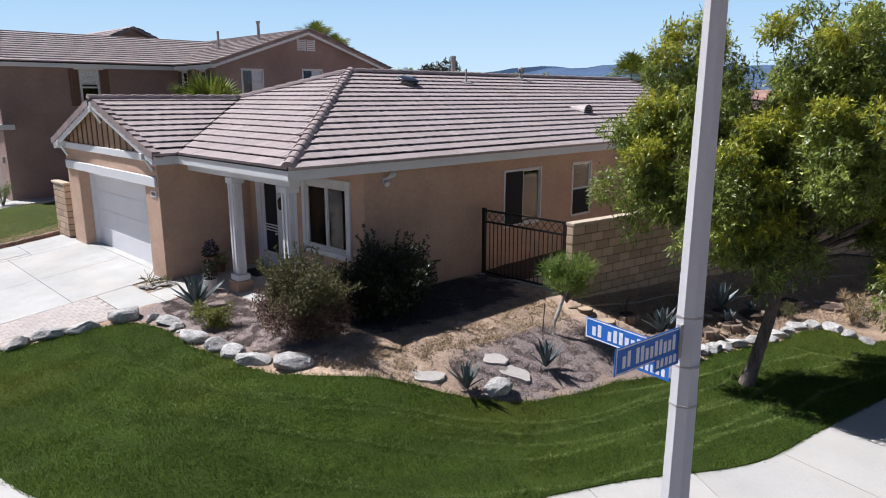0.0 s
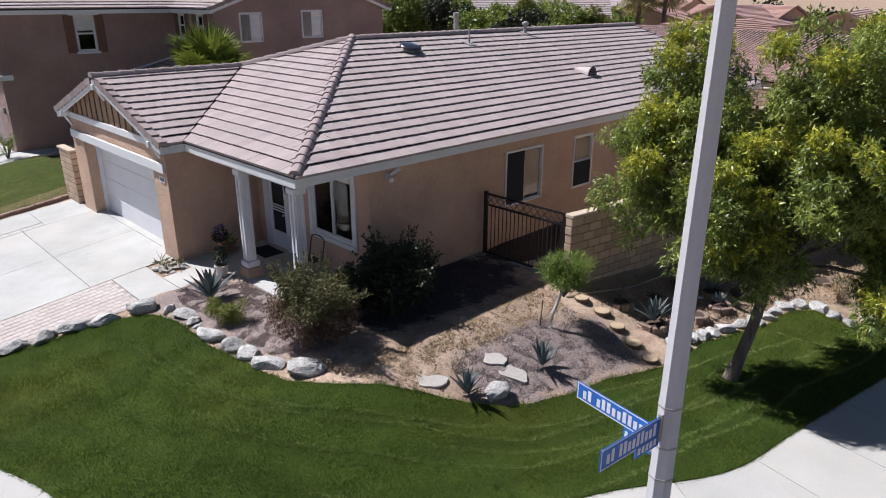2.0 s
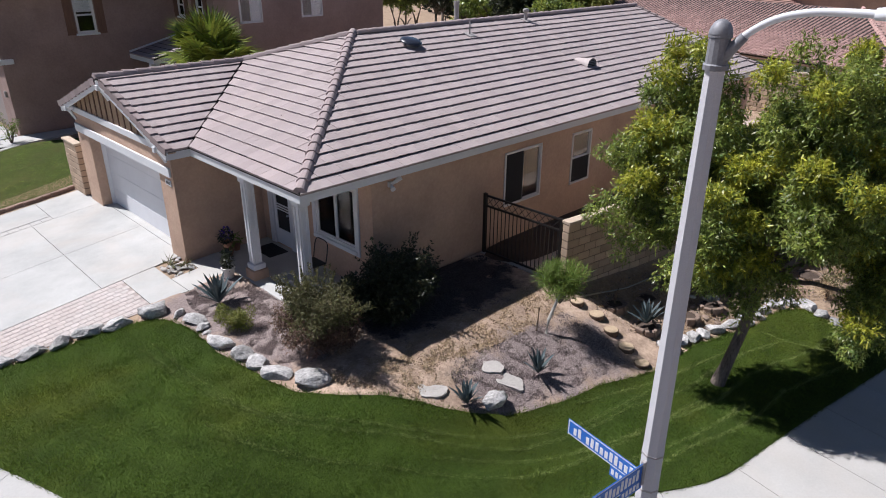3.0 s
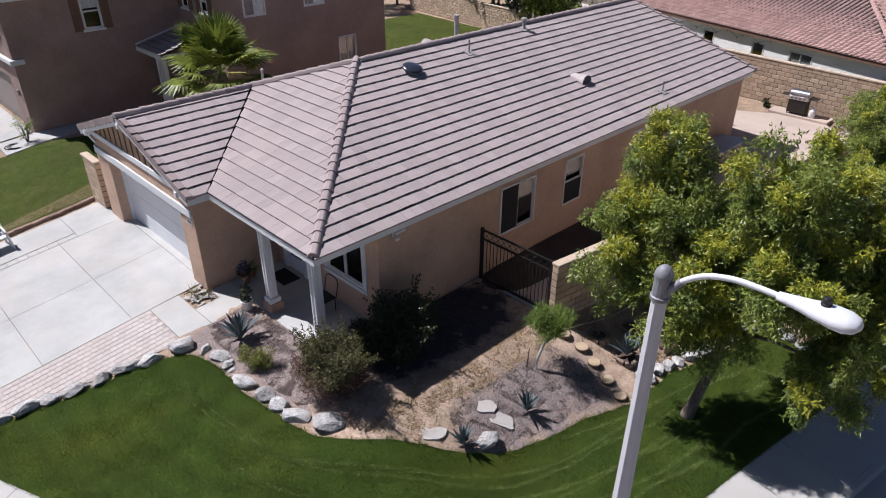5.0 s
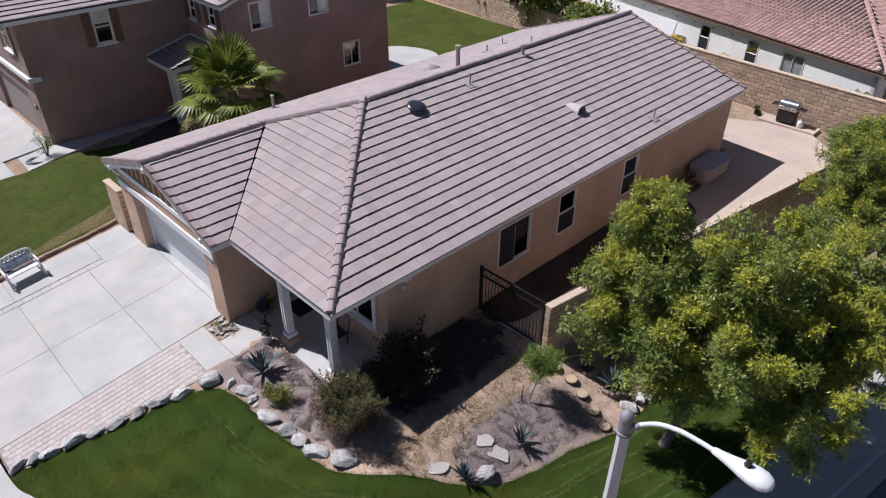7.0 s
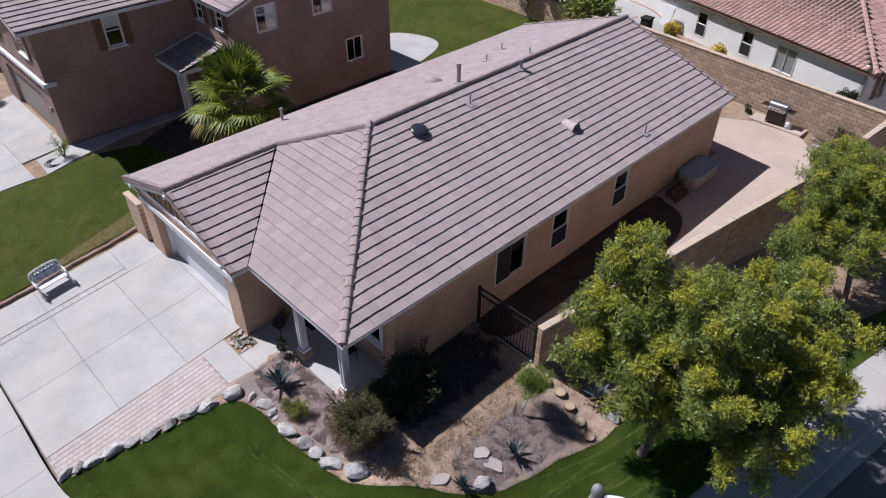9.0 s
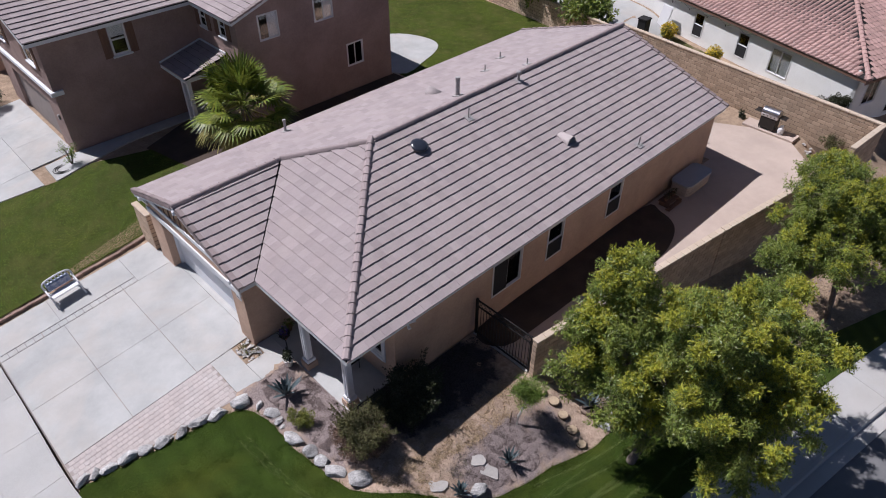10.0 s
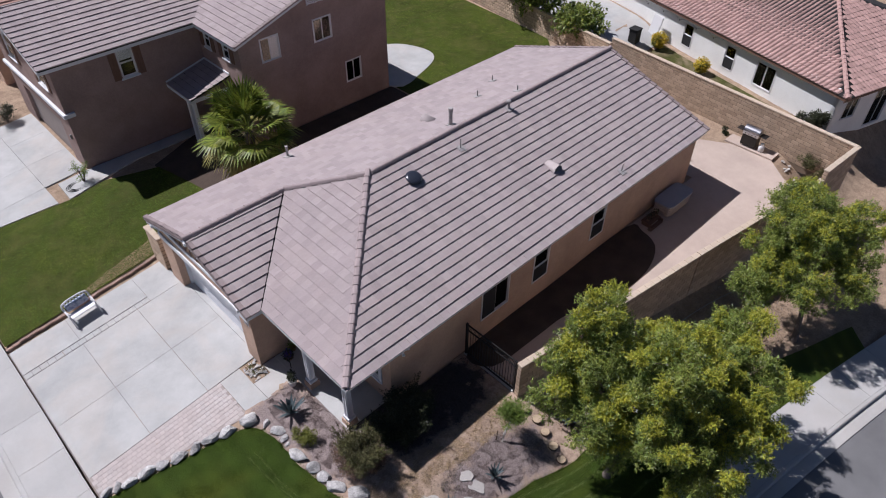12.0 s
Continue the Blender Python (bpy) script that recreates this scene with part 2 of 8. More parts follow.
def bed_mat(name, patches):
    """Bare soil with uneven gravel patches (x, y, radius), pinkish, or dark to paint in shade."""
    m = mat(name, (0.56, 0.425, 0.325), (0.27, 0.195, 0.147), rough=0.97, s1=3.2, s2=15, amount=0.75, bump=1.0, bscale=32, spec=0.1, stain=0.28)
    n, l = m.node_tree.nodes, m.node_tree.links
    b = n["Principled BSDF"]
    geo = n.new("ShaderNodeNewGeometry")
    nz = n.new("ShaderNodeTexNoise")
    nz.inputs["Scale"].default_value = 1.6
    nz.inputs["Detail"].default_value = 7.0
    nz.inputs["Roughness"].default_value = 0.7
    l.new(geo.outputs["Position"], nz.inputs["Vector"])
    g = n.new("ShaderNodeTexVoronoi")
    g.inputs["Scale"].default_value = 60.0
    l.new(geo.outputs["Position"], g.inputs["Vector"])
    sep = n.new("ShaderNodeSeparateColor")
    l.new(g.outputs["Color"], sep.inputs[0])
    result = b.inputs["Base Color"].links[0].from_socket
    for dark, light, group in patches:
        last = None
        for x, y, r in group:
            d = n.new("ShaderNodeVectorMath")
            d.operation = "DISTANCE"
            d.inputs[1].default_value = (x, y, -0.2)
            l.new(geo.outputs["Position"], d.inputs[0])
            ma = n.new("ShaderNodeMath")
            ma.operation = "MULTIPLY_ADD"
            ma.inputs[1].default_value = 2.4
            l.new(nz.outputs[0], ma.inputs[0])
            l.new(d.outputs["Value"], ma.inputs[2])
            mr = n.new("ShaderNodeMapRange")
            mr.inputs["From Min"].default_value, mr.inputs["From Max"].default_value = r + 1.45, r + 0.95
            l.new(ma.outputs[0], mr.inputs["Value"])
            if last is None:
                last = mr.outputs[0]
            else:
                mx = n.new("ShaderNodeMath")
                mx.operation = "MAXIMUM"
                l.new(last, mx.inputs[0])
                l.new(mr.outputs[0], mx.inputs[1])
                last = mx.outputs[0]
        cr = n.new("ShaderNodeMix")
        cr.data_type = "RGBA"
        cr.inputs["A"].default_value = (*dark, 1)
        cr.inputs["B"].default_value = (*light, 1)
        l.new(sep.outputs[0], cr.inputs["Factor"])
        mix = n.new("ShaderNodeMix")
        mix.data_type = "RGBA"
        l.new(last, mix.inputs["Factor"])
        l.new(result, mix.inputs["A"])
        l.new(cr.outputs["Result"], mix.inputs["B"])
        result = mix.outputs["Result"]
    l.new(result, b.inputs["Base Color"])
    return m


BED = bed_mat("soil_gravel_and_shade_bed", [
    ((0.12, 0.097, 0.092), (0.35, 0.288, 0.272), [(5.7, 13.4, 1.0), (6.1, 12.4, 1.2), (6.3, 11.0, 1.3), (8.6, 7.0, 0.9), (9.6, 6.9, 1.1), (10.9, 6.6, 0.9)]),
    # gravel by the house wall, coloured near-black to paint in its shade
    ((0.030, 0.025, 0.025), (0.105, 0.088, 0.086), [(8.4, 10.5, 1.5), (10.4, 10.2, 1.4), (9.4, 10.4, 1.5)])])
# stone colour with the wall's shade baked into it
SHADE_GRAVEL = mat("shade_darkened_gravel", (0.10, 0.085, 0.082), (0.05, 0.043, 0.042), rough=0.95, s1=5, s2=60, isl=0.5, spec=0.15)
STRAW = mat("dry_straw", (0.42, 0.31, 0.19), (0.30, 0.22, 0.135), rough=0.9, isl=0.3, spec=0.15)
ROCK = mat("grey_white_boulder", (0.56, 0.55, 0.54), (0.20, 0.195, 0.19), rough=0.92, s1=3.5, s2=22, amount=0.6, bump=0.9, bscale=25, rnd=0.16, spec=0.2)
SLAB = mat("pale_flagstone", (0.50, 0.47, 0.44), (0.38, 0.36, 0.335), rough=0.9, s1=3, s2=25, amount=0.8, bump=0.5, bscale=40, rnd=0.08)
LOG_BARK = mat("log_bark", (0.16, 0.11, 0.075), (0.09, 0.062, 0.043), rough=0.95, s1=8, s2=40, bump=0.8, bscale=40)
LOG_END = mat("cut_log_face", (0.47, 0.37, 0.255), (0.34, 0.26, 0.175), rough=0.9, s1=8, s2=60)
BARK = mat("grey_brown_bark", (0.20, 0.165, 0.14), (0.075, 0.06, 0.05), rough=0.95, s1=5, s2=30, bump=1.0, bscale=22, stretch=(1, 1, 0.25))
LEAF = mat("olive_green_leaf", (0.300, 0.350, 0.064), (0.092, 0.142, 0.034), rough=0.42, s1=1.1, s2=5, amount=0.6, isl=0.5, hue=0.022, spec=0.5, translucent=0.32)
LEAF_TIP = mat("yellow_green_young_leaf", (0.46, 0.45, 0.048), (0.29, 0.32, 0.036), rough=0.42, s1=1.1, s2=5, amount=0.6, isl=0.3, hue=0.015, spec=0.45, translucent=0.35)
LEAF_RUST = mat("reddish_dry_leaf", (0.20, 0.125, 0.088), (0.09, 0.055, 0.038), rough=0.75, s1=3, s2=12, isl=0.4, hue=0.02, translucent=0.15)
LEAF_GREY = mat("grey_green_shrub_leaf", (0.150, 0.145, 0.052), (0.068, 0.066, 0.028), rough=0.65, s1=2, s2=12, isl=0.35, hue=0.03, translucent=0.2)
LEAF_DARK = mat("dark_shrub_leaf", (0.044, 0.052, 0.022), (0.026, 0.031, 0.015), rough=0.45, isl=0.35, hue=0.02, translucent=0.15)
LEAF_BRIGHT = mat("bright_green_needle_leaf", (0.19, 0.265, 0.045), (0.11, 0.17, 0.032), rough=0.6, isl=0.3, hue=0.02, translucent=0.3)
LEAF_YEL = mat("yellow_green_leaf", (0.19, 0.20, 0.035), (0.13, 0.15, 0.028), rough=0.6, isl=0.3, hue=0.02, translucent=0.25)
FLOWER = mat("yellow_blossom", (0.62, 0.48, 0.03), (0.5, 0.36, 0.02), rough=0.7, isl=0.2, translucent=0.2)
PALM = mat("palm_frond", (0.225, 0.265, 0.038), (0.065, 0.098, 0.018), rough=0.45, s1=1.5, s2=9, isl=0.5, hue=0.02, spec=0.3, translucent=0.22)
PALM_DRY = mat("dry_palm_frond", (0.34, 0.30, 0.10), (0.22, 0.20, 0.07), rough=0.6, isl=0.3, spec=0.2, translucent=0.2)
AGAVE = mat("blue_grey_agave_leaf", (0.120, 0.158, 0.172), (0.062, 0.088, 0.094), rough=0.5, s1=6, s2=30, amount=0.8, rnd=0.15, isl=0.15, spec=0.45)
BLACK = mat("black_painted_steel", (0.022, 0.020, 0.020), (0.032, 0.028, 0.026), rough=0.45, metal=0.3, s1=4, s2=50)
SCREEN = mat("dark_insect_screen", (0.018, 0.018, 0.02), (0.025, 0.025, 0.027), rough=0.9)
DARK = mat("dark_interior", (0.05, 0.045, 0.04), rough=0.95)
BLIND = mat("white_blinds", (0.90, 0.88, 0.87), (0.84, 0.82, 0.80), rough=0.8, stretch=(1, 1, 8))
CURTAIN = mat("grey_curtain", (0.30, 0.31, 0.33), (0.22, 0.23, 0.25), rough=0.9, stretch=(6, 6, 1))
WOOD = mat("brown_shutter_wood", (0.190, 0.108, 0.074), (0.135, 0.076, 0.053), rough=0.75, s1=3, s2=30, stretch=(6, 6, 1))
SOFFIT = mat("tan_painted_soffit", (0.62, 0.48, 0.34), (0.54, 0.41, 0.29), rough=0.85, s1=3, s2=30)
BATTEN = mat("tan_gable_board", (0.36, 0.255, 0.165), (0.30, 0.21, 0.135), rough=0.9, s1=3, s2=30, stretch=(5, 5, 1))
STEEL = mat("galvanised_pipe", (0.40, 0.38, 0.37), (0.28, 0.265, 0.26), rough=0.65, metal=0.1, s1=6, s2=40)
CHROME = mat("brushed_steel", (0.62, 0.62, 0.64), (0.52, 0.52, 0.54), rough=0.28, metal=1.0, s1=6, s2=60)
POLE = mat("speckled_grey_concrete", (0.62, 0.62, 0.645), (0.43, 0.43, 0.45), rough=0.85, s1=110, s2=230, amount=0.9, bump=0.2, bscale=220)
LAMP_PAINT = mat("pale_grey_lamp_paint", (0.66, 0.68, 0.71), (0.60, 0.62, 0.65), rough=0.4, s1=4, s2=40)
LAMP_STEEL = mat("dull_grey_lamp_casting", (0.25, 0.255, 0.275), (0.18, 0.184, 0.20), rough=0.6, metal=0.2, s1=6, s2=40)
TAUPE = mat("taupe_garage_paint", (0.30, 0.255, 0.235), (0.25, 0.212, 0.195), rough=0.7, s1=2, s2=30)
SIGN_BLUE = mat("blue_sign_sheeting", (0.015, 0.135, 0.52), (0.013, 0.115, 0.46), rough=0.35, s1=4, s2=30)
SIGN_WHITE = mat("white_sign_sheeting", (0.75, 0.77, 0.80), rough=0.35)
PLASTIC = mat("white_plastic", (0.70, 0.70, 0.71), (0.62, 0.62, 0.63), rough=0.4)
CUSHION = mat("blue_white_print_cushion", (0.55, 0.57, 0.63), (0.25, 0.29, 0.42), rough=0.85, s1=9, s2=22, amount=0.35)
TUB = mat("grey_tan_tub_shell", (0.42, 0.37, 0.34), (0.34, 0.30, 0.28), rough=0.7)
TUB_COVER = mat("blue_grey_cover", (0.37, 0.40, 0.46), (0.28, 0.31, 0.36), rough=0.4)
POT = mat("white_glazed_pot", (0.74, 0.72, 0.69), (0.62, 0.60, 0.57), rough=0.4)
TERRA = mat("terracotta", (0.26, 0.14, 0.09), (0.19, 0.10, 0.07), rough=0.85, s1=5, s2=40)
PURPLE = mat("violet_blossom", (0.10, 0.05, 0.28), rough=0.7, isl=0.3)
RUBBER = mat("black_rubber", (0.02, 0.02, 0.02), rough=0.8)
HOSE = mat("pale_garden_hose", (0.42, 0.40, 0.36), rough=0.6)
HILL = mat("hazy_blue_hills", (0.060, 0.092, 0.150), (0.040, 0.064, 0.108), rough=1.0, s1=0.012, s2=0.06, spec=0.0, emit=0.8, amount=0.7)
def sky_mat(name, low, high, z0, z1, strength):
    """Glowing clear sky that pales towards the horizon."""
    m = bpy.data.materials.new(name)
    m.use_nodes = True
    n, l = m.node_tree.nodes, m.node_tree.links
    n.remove(n["Principled BSDF"])
    geo = n.new("ShaderNodeNewGeometry")
    xyz = n.new("ShaderNodeSeparateXYZ")
    l.new(geo.outputs["Position"], xyz.inputs[0])
    mr = n.new("ShaderNodeMapRange")
    mr.inputs["From Min"].default_value, mr.inputs["From Max"].default_value = z0, z1
    l.new(xyz.outputs["Z"], mr.inputs["Value"])
    mix = n.new("ShaderNodeMix")
    mix.data_type = "RGBA"
    mix.inputs["A"].default_value, mix.inputs["B"].default_value = (*low, 1), (*high, 1)
    l.new(mr.outputs[0], mix.inputs["Factor"])
    em = n.new("ShaderNodeEmission")
    em.inputs[1].default_value = strength
    l.new(mix.outputs["Result"], em.inputs[0])
    l.new(em.outputs[0], n["Material Output"].inputs[0])
    return m


SKY_FAR = sky_mat("clear_sky_distance", (0.60, 0.78, 0.90), (0.33, 0.57, 0.82), 60.0, 520.0, 0.72)
CLIPPINGS = mat("pale_grass_clippings", (0.32, 0.38, 0.13), (0.22, 0.28, 0.08), rough=0.8, isl=0.3)
PLANTER = mat("brown_planter_block", (0.27, 0.20, 0.155), (0.17, 0.125, 0.10), rough=0.95, s1=5, s2=40, bump=0.4, bscale=60, isl=0.15)
GLASS = glass_mat("window_glass", (0.98, 0.99, 0.995))
GLASS_COATED = glass_mat("coated_double_glazing", (0.93, 0.95, 0.95), 2.1)

# ---- helpers for building
BASE = {}


def thing(name, at, label, category, group="", kind=""):
    e = new(name)
    e.empty_display_size = 0.2
    e.location = at
    BASE[e] = Matrix.Translation(at)
    return tagged(e, label, category, group, kind)


def link(name, me, m, parent=None, label="", **tags):
    me.materials.append(m)
    ob = new(name, me)
    BASE[ob] = Matrix.Identity(4)
    if parent is not None:
        ob.parent = parent
        ob.matrix_parent_inverse = BASE.get(parent, Matrix.Identity(4)).inverted()
    return tagged(ob, label, **tags)


def part(name, bm, m, parent=None, label="", smooth=False, **tags):
    """A bmesh, in world metres, as ONE mesh object under a thing or a part."""
    me = bpy.data.meshes.new(name)
    bmesh.ops.recalc_face_normals(bm, faces=bm.faces[:])
    bm.to_mesh(me)
    bm.free()
    if smooth:
        for p in me.polygons:
            p.use_smooth = True
    return link(name, me, m, parent, label, **tags)


def soup(name, verts, faces, m, parent=None, label="", smooth=False, **tags):
    me = bpy.data.meshes.new(name)
    me.from_pydata(verts, [], faces)
    if smooth:
        for p in me.polygons:
            p.use_smooth = True
    return link(name, me, m, parent, label, **tags)


def piece(name, me, m4, parent):
    """One more object on a shared mesh, at the pose m4, as a child of parent."""
    ob = new(name, me)
    ob.parent = parent
    ob.matrix_parent_inverse = BASE.get(parent, Matrix.Identity(4)).inverted()
    ob.matrix_basis = m4
    BASE[ob] = m4
    return ob


ID = Matrix.Identity(4)


def box(bm, x0, x1, y0, y1, z0, z1, m4=ID, bevel=0.0):
    b2 = bmesh.new()
    bmesh.ops.create_cube(b2, size=1.0)
    bmesh.ops.scale(b2, vec=(x1 - x0, y1 - y0, z1 - z0), verts=b2.verts)
    bmesh.ops.translate(b2, vec=((x0 + x1) / 2, (y0 + y1) / 2, (z0 + z1) / 2), verts=b2.verts)
    if bevel:
        bmesh.ops.bevel(b2, geom=b2.edges[:], offset=bevel, segments=1, affect="EDGES")
    b2.transform(m4)
    join(bm, b2)
    return bm


def join(bm, b2):
    vs = [bm.verts.new(v.co) for v in b2.verts]
    b2.verts.index_update()
    for f in b2.faces:
        bm.faces.new([vs[v.index] for v in f.verts])
    b2.free()


def one_box(*a, **k):
    return box(bmesh.new(), *a, **k)


def prism(bm, poly, z0, z1, m4=ID):
    """A polygon in the xy plane, pushed up from z0 to z1."""
    lo = [bm.verts.new(m4 @ Vector((x, y, z0))) for x, y in poly]
    hi = [bm.verts.new(m4 @ Vector((x, y, z1))) for x, y in poly]
    bm.faces.new(lo)
    bm.faces.new(hi)
    for i in range(len(poly)):
        j = (i + 1) % len(poly)
        bm.faces.new((lo[i], lo[j], hi[j], hi[i]))
    return bm


def tube(bm, pts, radii, sides=8):
    """A tapered tube along points, closed at its ends."""
    rings = []
    for i, p in enumerate(pts):
        p = Vector(p)
        d = (Vector(pts[min(i + 1, len(pts) - 1)]) - Vector(pts[max(i - 1, 0)])).normalized()
        a = d.cross(Vector((0, 0, 1)) if abs(d.z) < 0.9 else Vector((1, 0, 0))).normalized()
        b = d.cross(a)
        r = radii[i] if isinstance(radii, (list, tuple)) else radii
        rings.append([bm.verts.new(p + r * (math.cos(q) * a + math.sin(q) * b)) for q in [2 * math.pi * k / sides for k in range(sides)]])
    for r0, r1 in zip(rings, rings[1:]):
        for k in range(sides):
            bm.faces.new((r0[k], r0[(k + 1) % sides], r1[(k + 1) % sides], r1[k]))
    bm.faces.new(rings[0])
    bm.faces.new(rings[-1])
    return bm


def lathe(bm, at, profile, sides=16, m4=None):
    """A turned body: (radius, height) pairs about the upright through at."""
    rings = []
    for r, z in profile:
        rings.append([bm.verts.new(Vector(at) + Vector((r * math.cos(q), r * math.sin(q), z))) for q in [2 * math.pi * k / sides for k in range(sides)]])
    for r0, r1 in zip(rings, rings[1:]):
        for k in range(sides):
            bm.faces.new((r0[k], r0[(k + 1) % sides], r1[(k + 1) % sides], r1[k]))
    bm.faces.new(rings[0])
    bm.faces.new(rings[-1])
    if m4:
        bm.transform(m4)
    return bm


def smooth_step(a, b, x):
    t = min(1.0, max(0.0, (x - a) / (b - a)))
    return t * t * (3 - 2 * t)


def spline(pts, closed=False, n=5):
    """A smooth line through points."""
    out, k = [], len(pts)
    for i in range(k if closed else k - 1):
        p = [Vector(pts[(i + j) % k] if closed else pts[min(max(i + j, 0), k - 1)]) for j in (-1, 0, 1, 2)]
        for s in range(n):
            t = s / n
            out.append(0.5 * (2 * p[1] + (p[2] - p[0]) * t + (2 * p[0] - 5 * p[1] + 4 * p[2] - p[3]) * t * t + (3 * p[1] - p[0] - 3 * p[2] + p[3]) * t ** 3))
    if not closed:
        out.append(Vector(pts[-1]))
    return out


# ---- the lie of the land: house pad level, front yard falling to one street, a bank falling to the other
def bank(d):
    return 0.88 * smooth_step(0.3, 4.2, d) + 0.02 * min(8.0, max(0.0, d - 4.2))


def land(x, y):
    z = -0.12 * max(0.0, min(6.4 - x, 7.5)) - bank(9.3 - y) * (1 + 0.05 * min(35.0, max(0.0, x - 10)))
    return z - 0.8 * smooth_step(34.0, 35.5, x) * (1 - smooth_step(20.0, 24.0, y))


def inside(p, poly):
    x, y, c = p[0], p[1], False
    for i in range(len(poly)):
        (x0, y0), (x1, y1) = poly[i - 1][:2], poly[i][:2]
        if (y0 > y) != (y1 > y) and x < (x1 - x0) * (y - y0) / (y1 - y0) + x0:
            c = not c
    return c


def sheet(name, poly, lift, m, cell=0.4, skirt=0.0, rough=0.0, z_of=land, **tags):
    """A surface over the land inside a polygon, with an edge that hangs down by skirt."""
    from mathutils.geometry import delaunay_2d_cdt
    rnd = random.Random(len(name) * 7 + len(poly))
    poly = [Vector(p[:2]) for p in poly]
    edge = []
    for i, p in enumerate(poly):
        q = poly[(i + 1) % len(poly)]
        k = max(1, int((q - p).length / cell))
        edge += [p.lerp(q, j / k) for j in range(k)]
    pts = list(edge)
    xs, ys = [p.x for p in edge], [p.y for p in edge]
    nx, ny = int((max(xs) - min(xs)) / cell), int((max(ys) - min(ys)) / cell)
    flat = [tuple(p) for p in edge]
    for i in range(1, nx):
        for j in range(1, ny):
            p = (min(xs) + i * cell + rnd.uniform(-0.2, 0.2) * cell, min(ys) + j * cell + rnd.uniform(-0.2, 0.2) * cell)
            if inside(p, flat):
                pts.append(Vector(p))
    vs, _, fs, _, _, _ = delaunay_2d_cdt(pts, [(i, (i + 1) % len(edge)) for i in range(len(edge))], [], 1, 1e-5)
    verts = [(v.x, v.y, z_of(v.x, v.y) + lift + rough * noise.noise(Vector((v.x * 2, v.y * 2, 0)))) for v in vs]
    faces = [list(f) for f in fs]
    if skirt:
        k0 = len(verts)
        ring = [(p.x, p.y, z_of(p.x, p.y) + lift) for p in edge]
        verts += ring + [(x, y, z - skirt) for x, y, z in ring]
        k = len(edge)
        faces += [[k0 + i, k0 + (i + 1) % k, k0 + k + (i + 1) % k, k0 + k + i] for i in range(k)]
    bm = bmesh.new()
    vv = [bm.verts.new(v) for v in verts]
    for f in faces:
        try:
            bm.faces.new([vv[i] for i in f])
        except ValueError:
            pass
    for f in bm.faces:
        if f.normal.z < 0:
            f.normal_flip()
    me = bpy.data.meshes.new(name)
    bm.normal_update()
    for f in bm.faces:
        if f.normal.z < -0.1:
            f.normal_flip()
    bm.to_mesh(me)
    bm.free()
    for p in me.polygons:
        p.use_smooth = abs(p.normal.z) > 0.5
    return link(name, me, m, None, **tags)


# the edge of the lawn along the two streets' sidewalk
WALK_IN = [p[:] for p in spline([(-0.28, 44), (-0.28, 30), (-0.28, 20), (-0.3, 15.3), (0.0, 13.9), (0.90, 11.55), (1.42, 10.0), (1.75, 8.7), (2.7, 7.35), (4.1, 6.1), (6.05, 5.0), (7.7, 4.2), (9.45, 3.17), (11.32, 2.86),
                                (13.85, 2.5), (20.4, 1.46), (26.6, 0.25), (40.0, -2.6), (60.0, -7.0)], n=6)]
WALK_IN = [Vector(p) for p in WALK_IN]


def offset(line, d):
    out = []
    for i, p in enumerate(line):
        t = (line[min(i + 1, len(line) - 1)] - line[max(i - 1, 0)]).normalized()
        out.append(p + d * Vector((t.y, -t.x)))
    return out


def corner_pad(i):
    # the pavement widens round the corner, where the pole stands
    y = WALK_IN[i].y
    x = WALK_IN[i].x
    return 1.55 + 1.6 * smooth_step(14.0, 9.0, y) * smooth_step(13.0, 9.0, x)


WALK_OUT = [offset(WALK_IN, -corner_pad(i))[i] for i in range(len(WALK_IN))]
# the side of the line on which the streets lie
if (WALK_OUT[20] - Vector((12, 14))).length < (WALK_IN[20] - Vector((12, 14))).length:
    WALK_OUT = [offset(WALK_IN, corner_pad(i))[i] for i in range(len(WALK_IN))]
LOT = [tuple(p) for p in WALK_IN] + [(60, 60), (-0.28, 60)]

gx = [-3000, -1200, -500, -200, -90, -45, -25, -15, -10, -7.5] + [-6 + 0.35 * i for i in range(121)] + [38, 41, 45, 52, 62, 80, 110, 170, 300, 600, 1400, 3000]
gy = [-3000, -1200, -500, -200, -90, -45, -25, -15, -10, -7] + [-5 + 0.35 * i for i in range(125)] + [41, 44, 50, 60, 80, 110, 170, 300, 600, 1400, 3000]
gv, gf = [], []
for y in gy:
    for x in gx:
        z = land(x, y)
        if not inside((x, y), LOT) and -8 < x < 40 and -8 < y < 40:
            z -= 0.4
        if 6.9 < x < 28.0 and 11.2 < y < 22.2:
            z = -0.25
        z -= 1.5 * smooth_step(60, 300, math.hypot(x - 15, y - 15))
        gv.append((x, y, z + 0.03 * noise.noise(Vector((x * 1.3, y * 1.3, 3))) + 0.03 * noise.noise(Vector((x * 2.7, y * 2.7, 9)))))
for j in range(len(gy) - 1):
    for i in range(len(gx) - 1):
        a = j * len(gx) + i
        gf.append((a, a + 1, a + 1 + len(gx), a + len(gx)))
soup("ground", gv, gf, DIRT, None, "bare tan soil ground with dry patches", smooth=True, category="ground", kind="structure")

# asphalt of both streets, lower than the pavement
ROAD = [tuple(p) for p in offset(WALK_OUT, 0.0)] + [(60, -40), (-40, -40), (-40, 44)]
sheet("road", ROAD, -0.14, ASPHALT, cell=1.6, label="grey asphalt street surface, partly in tree shade", category="road", kind="structure")

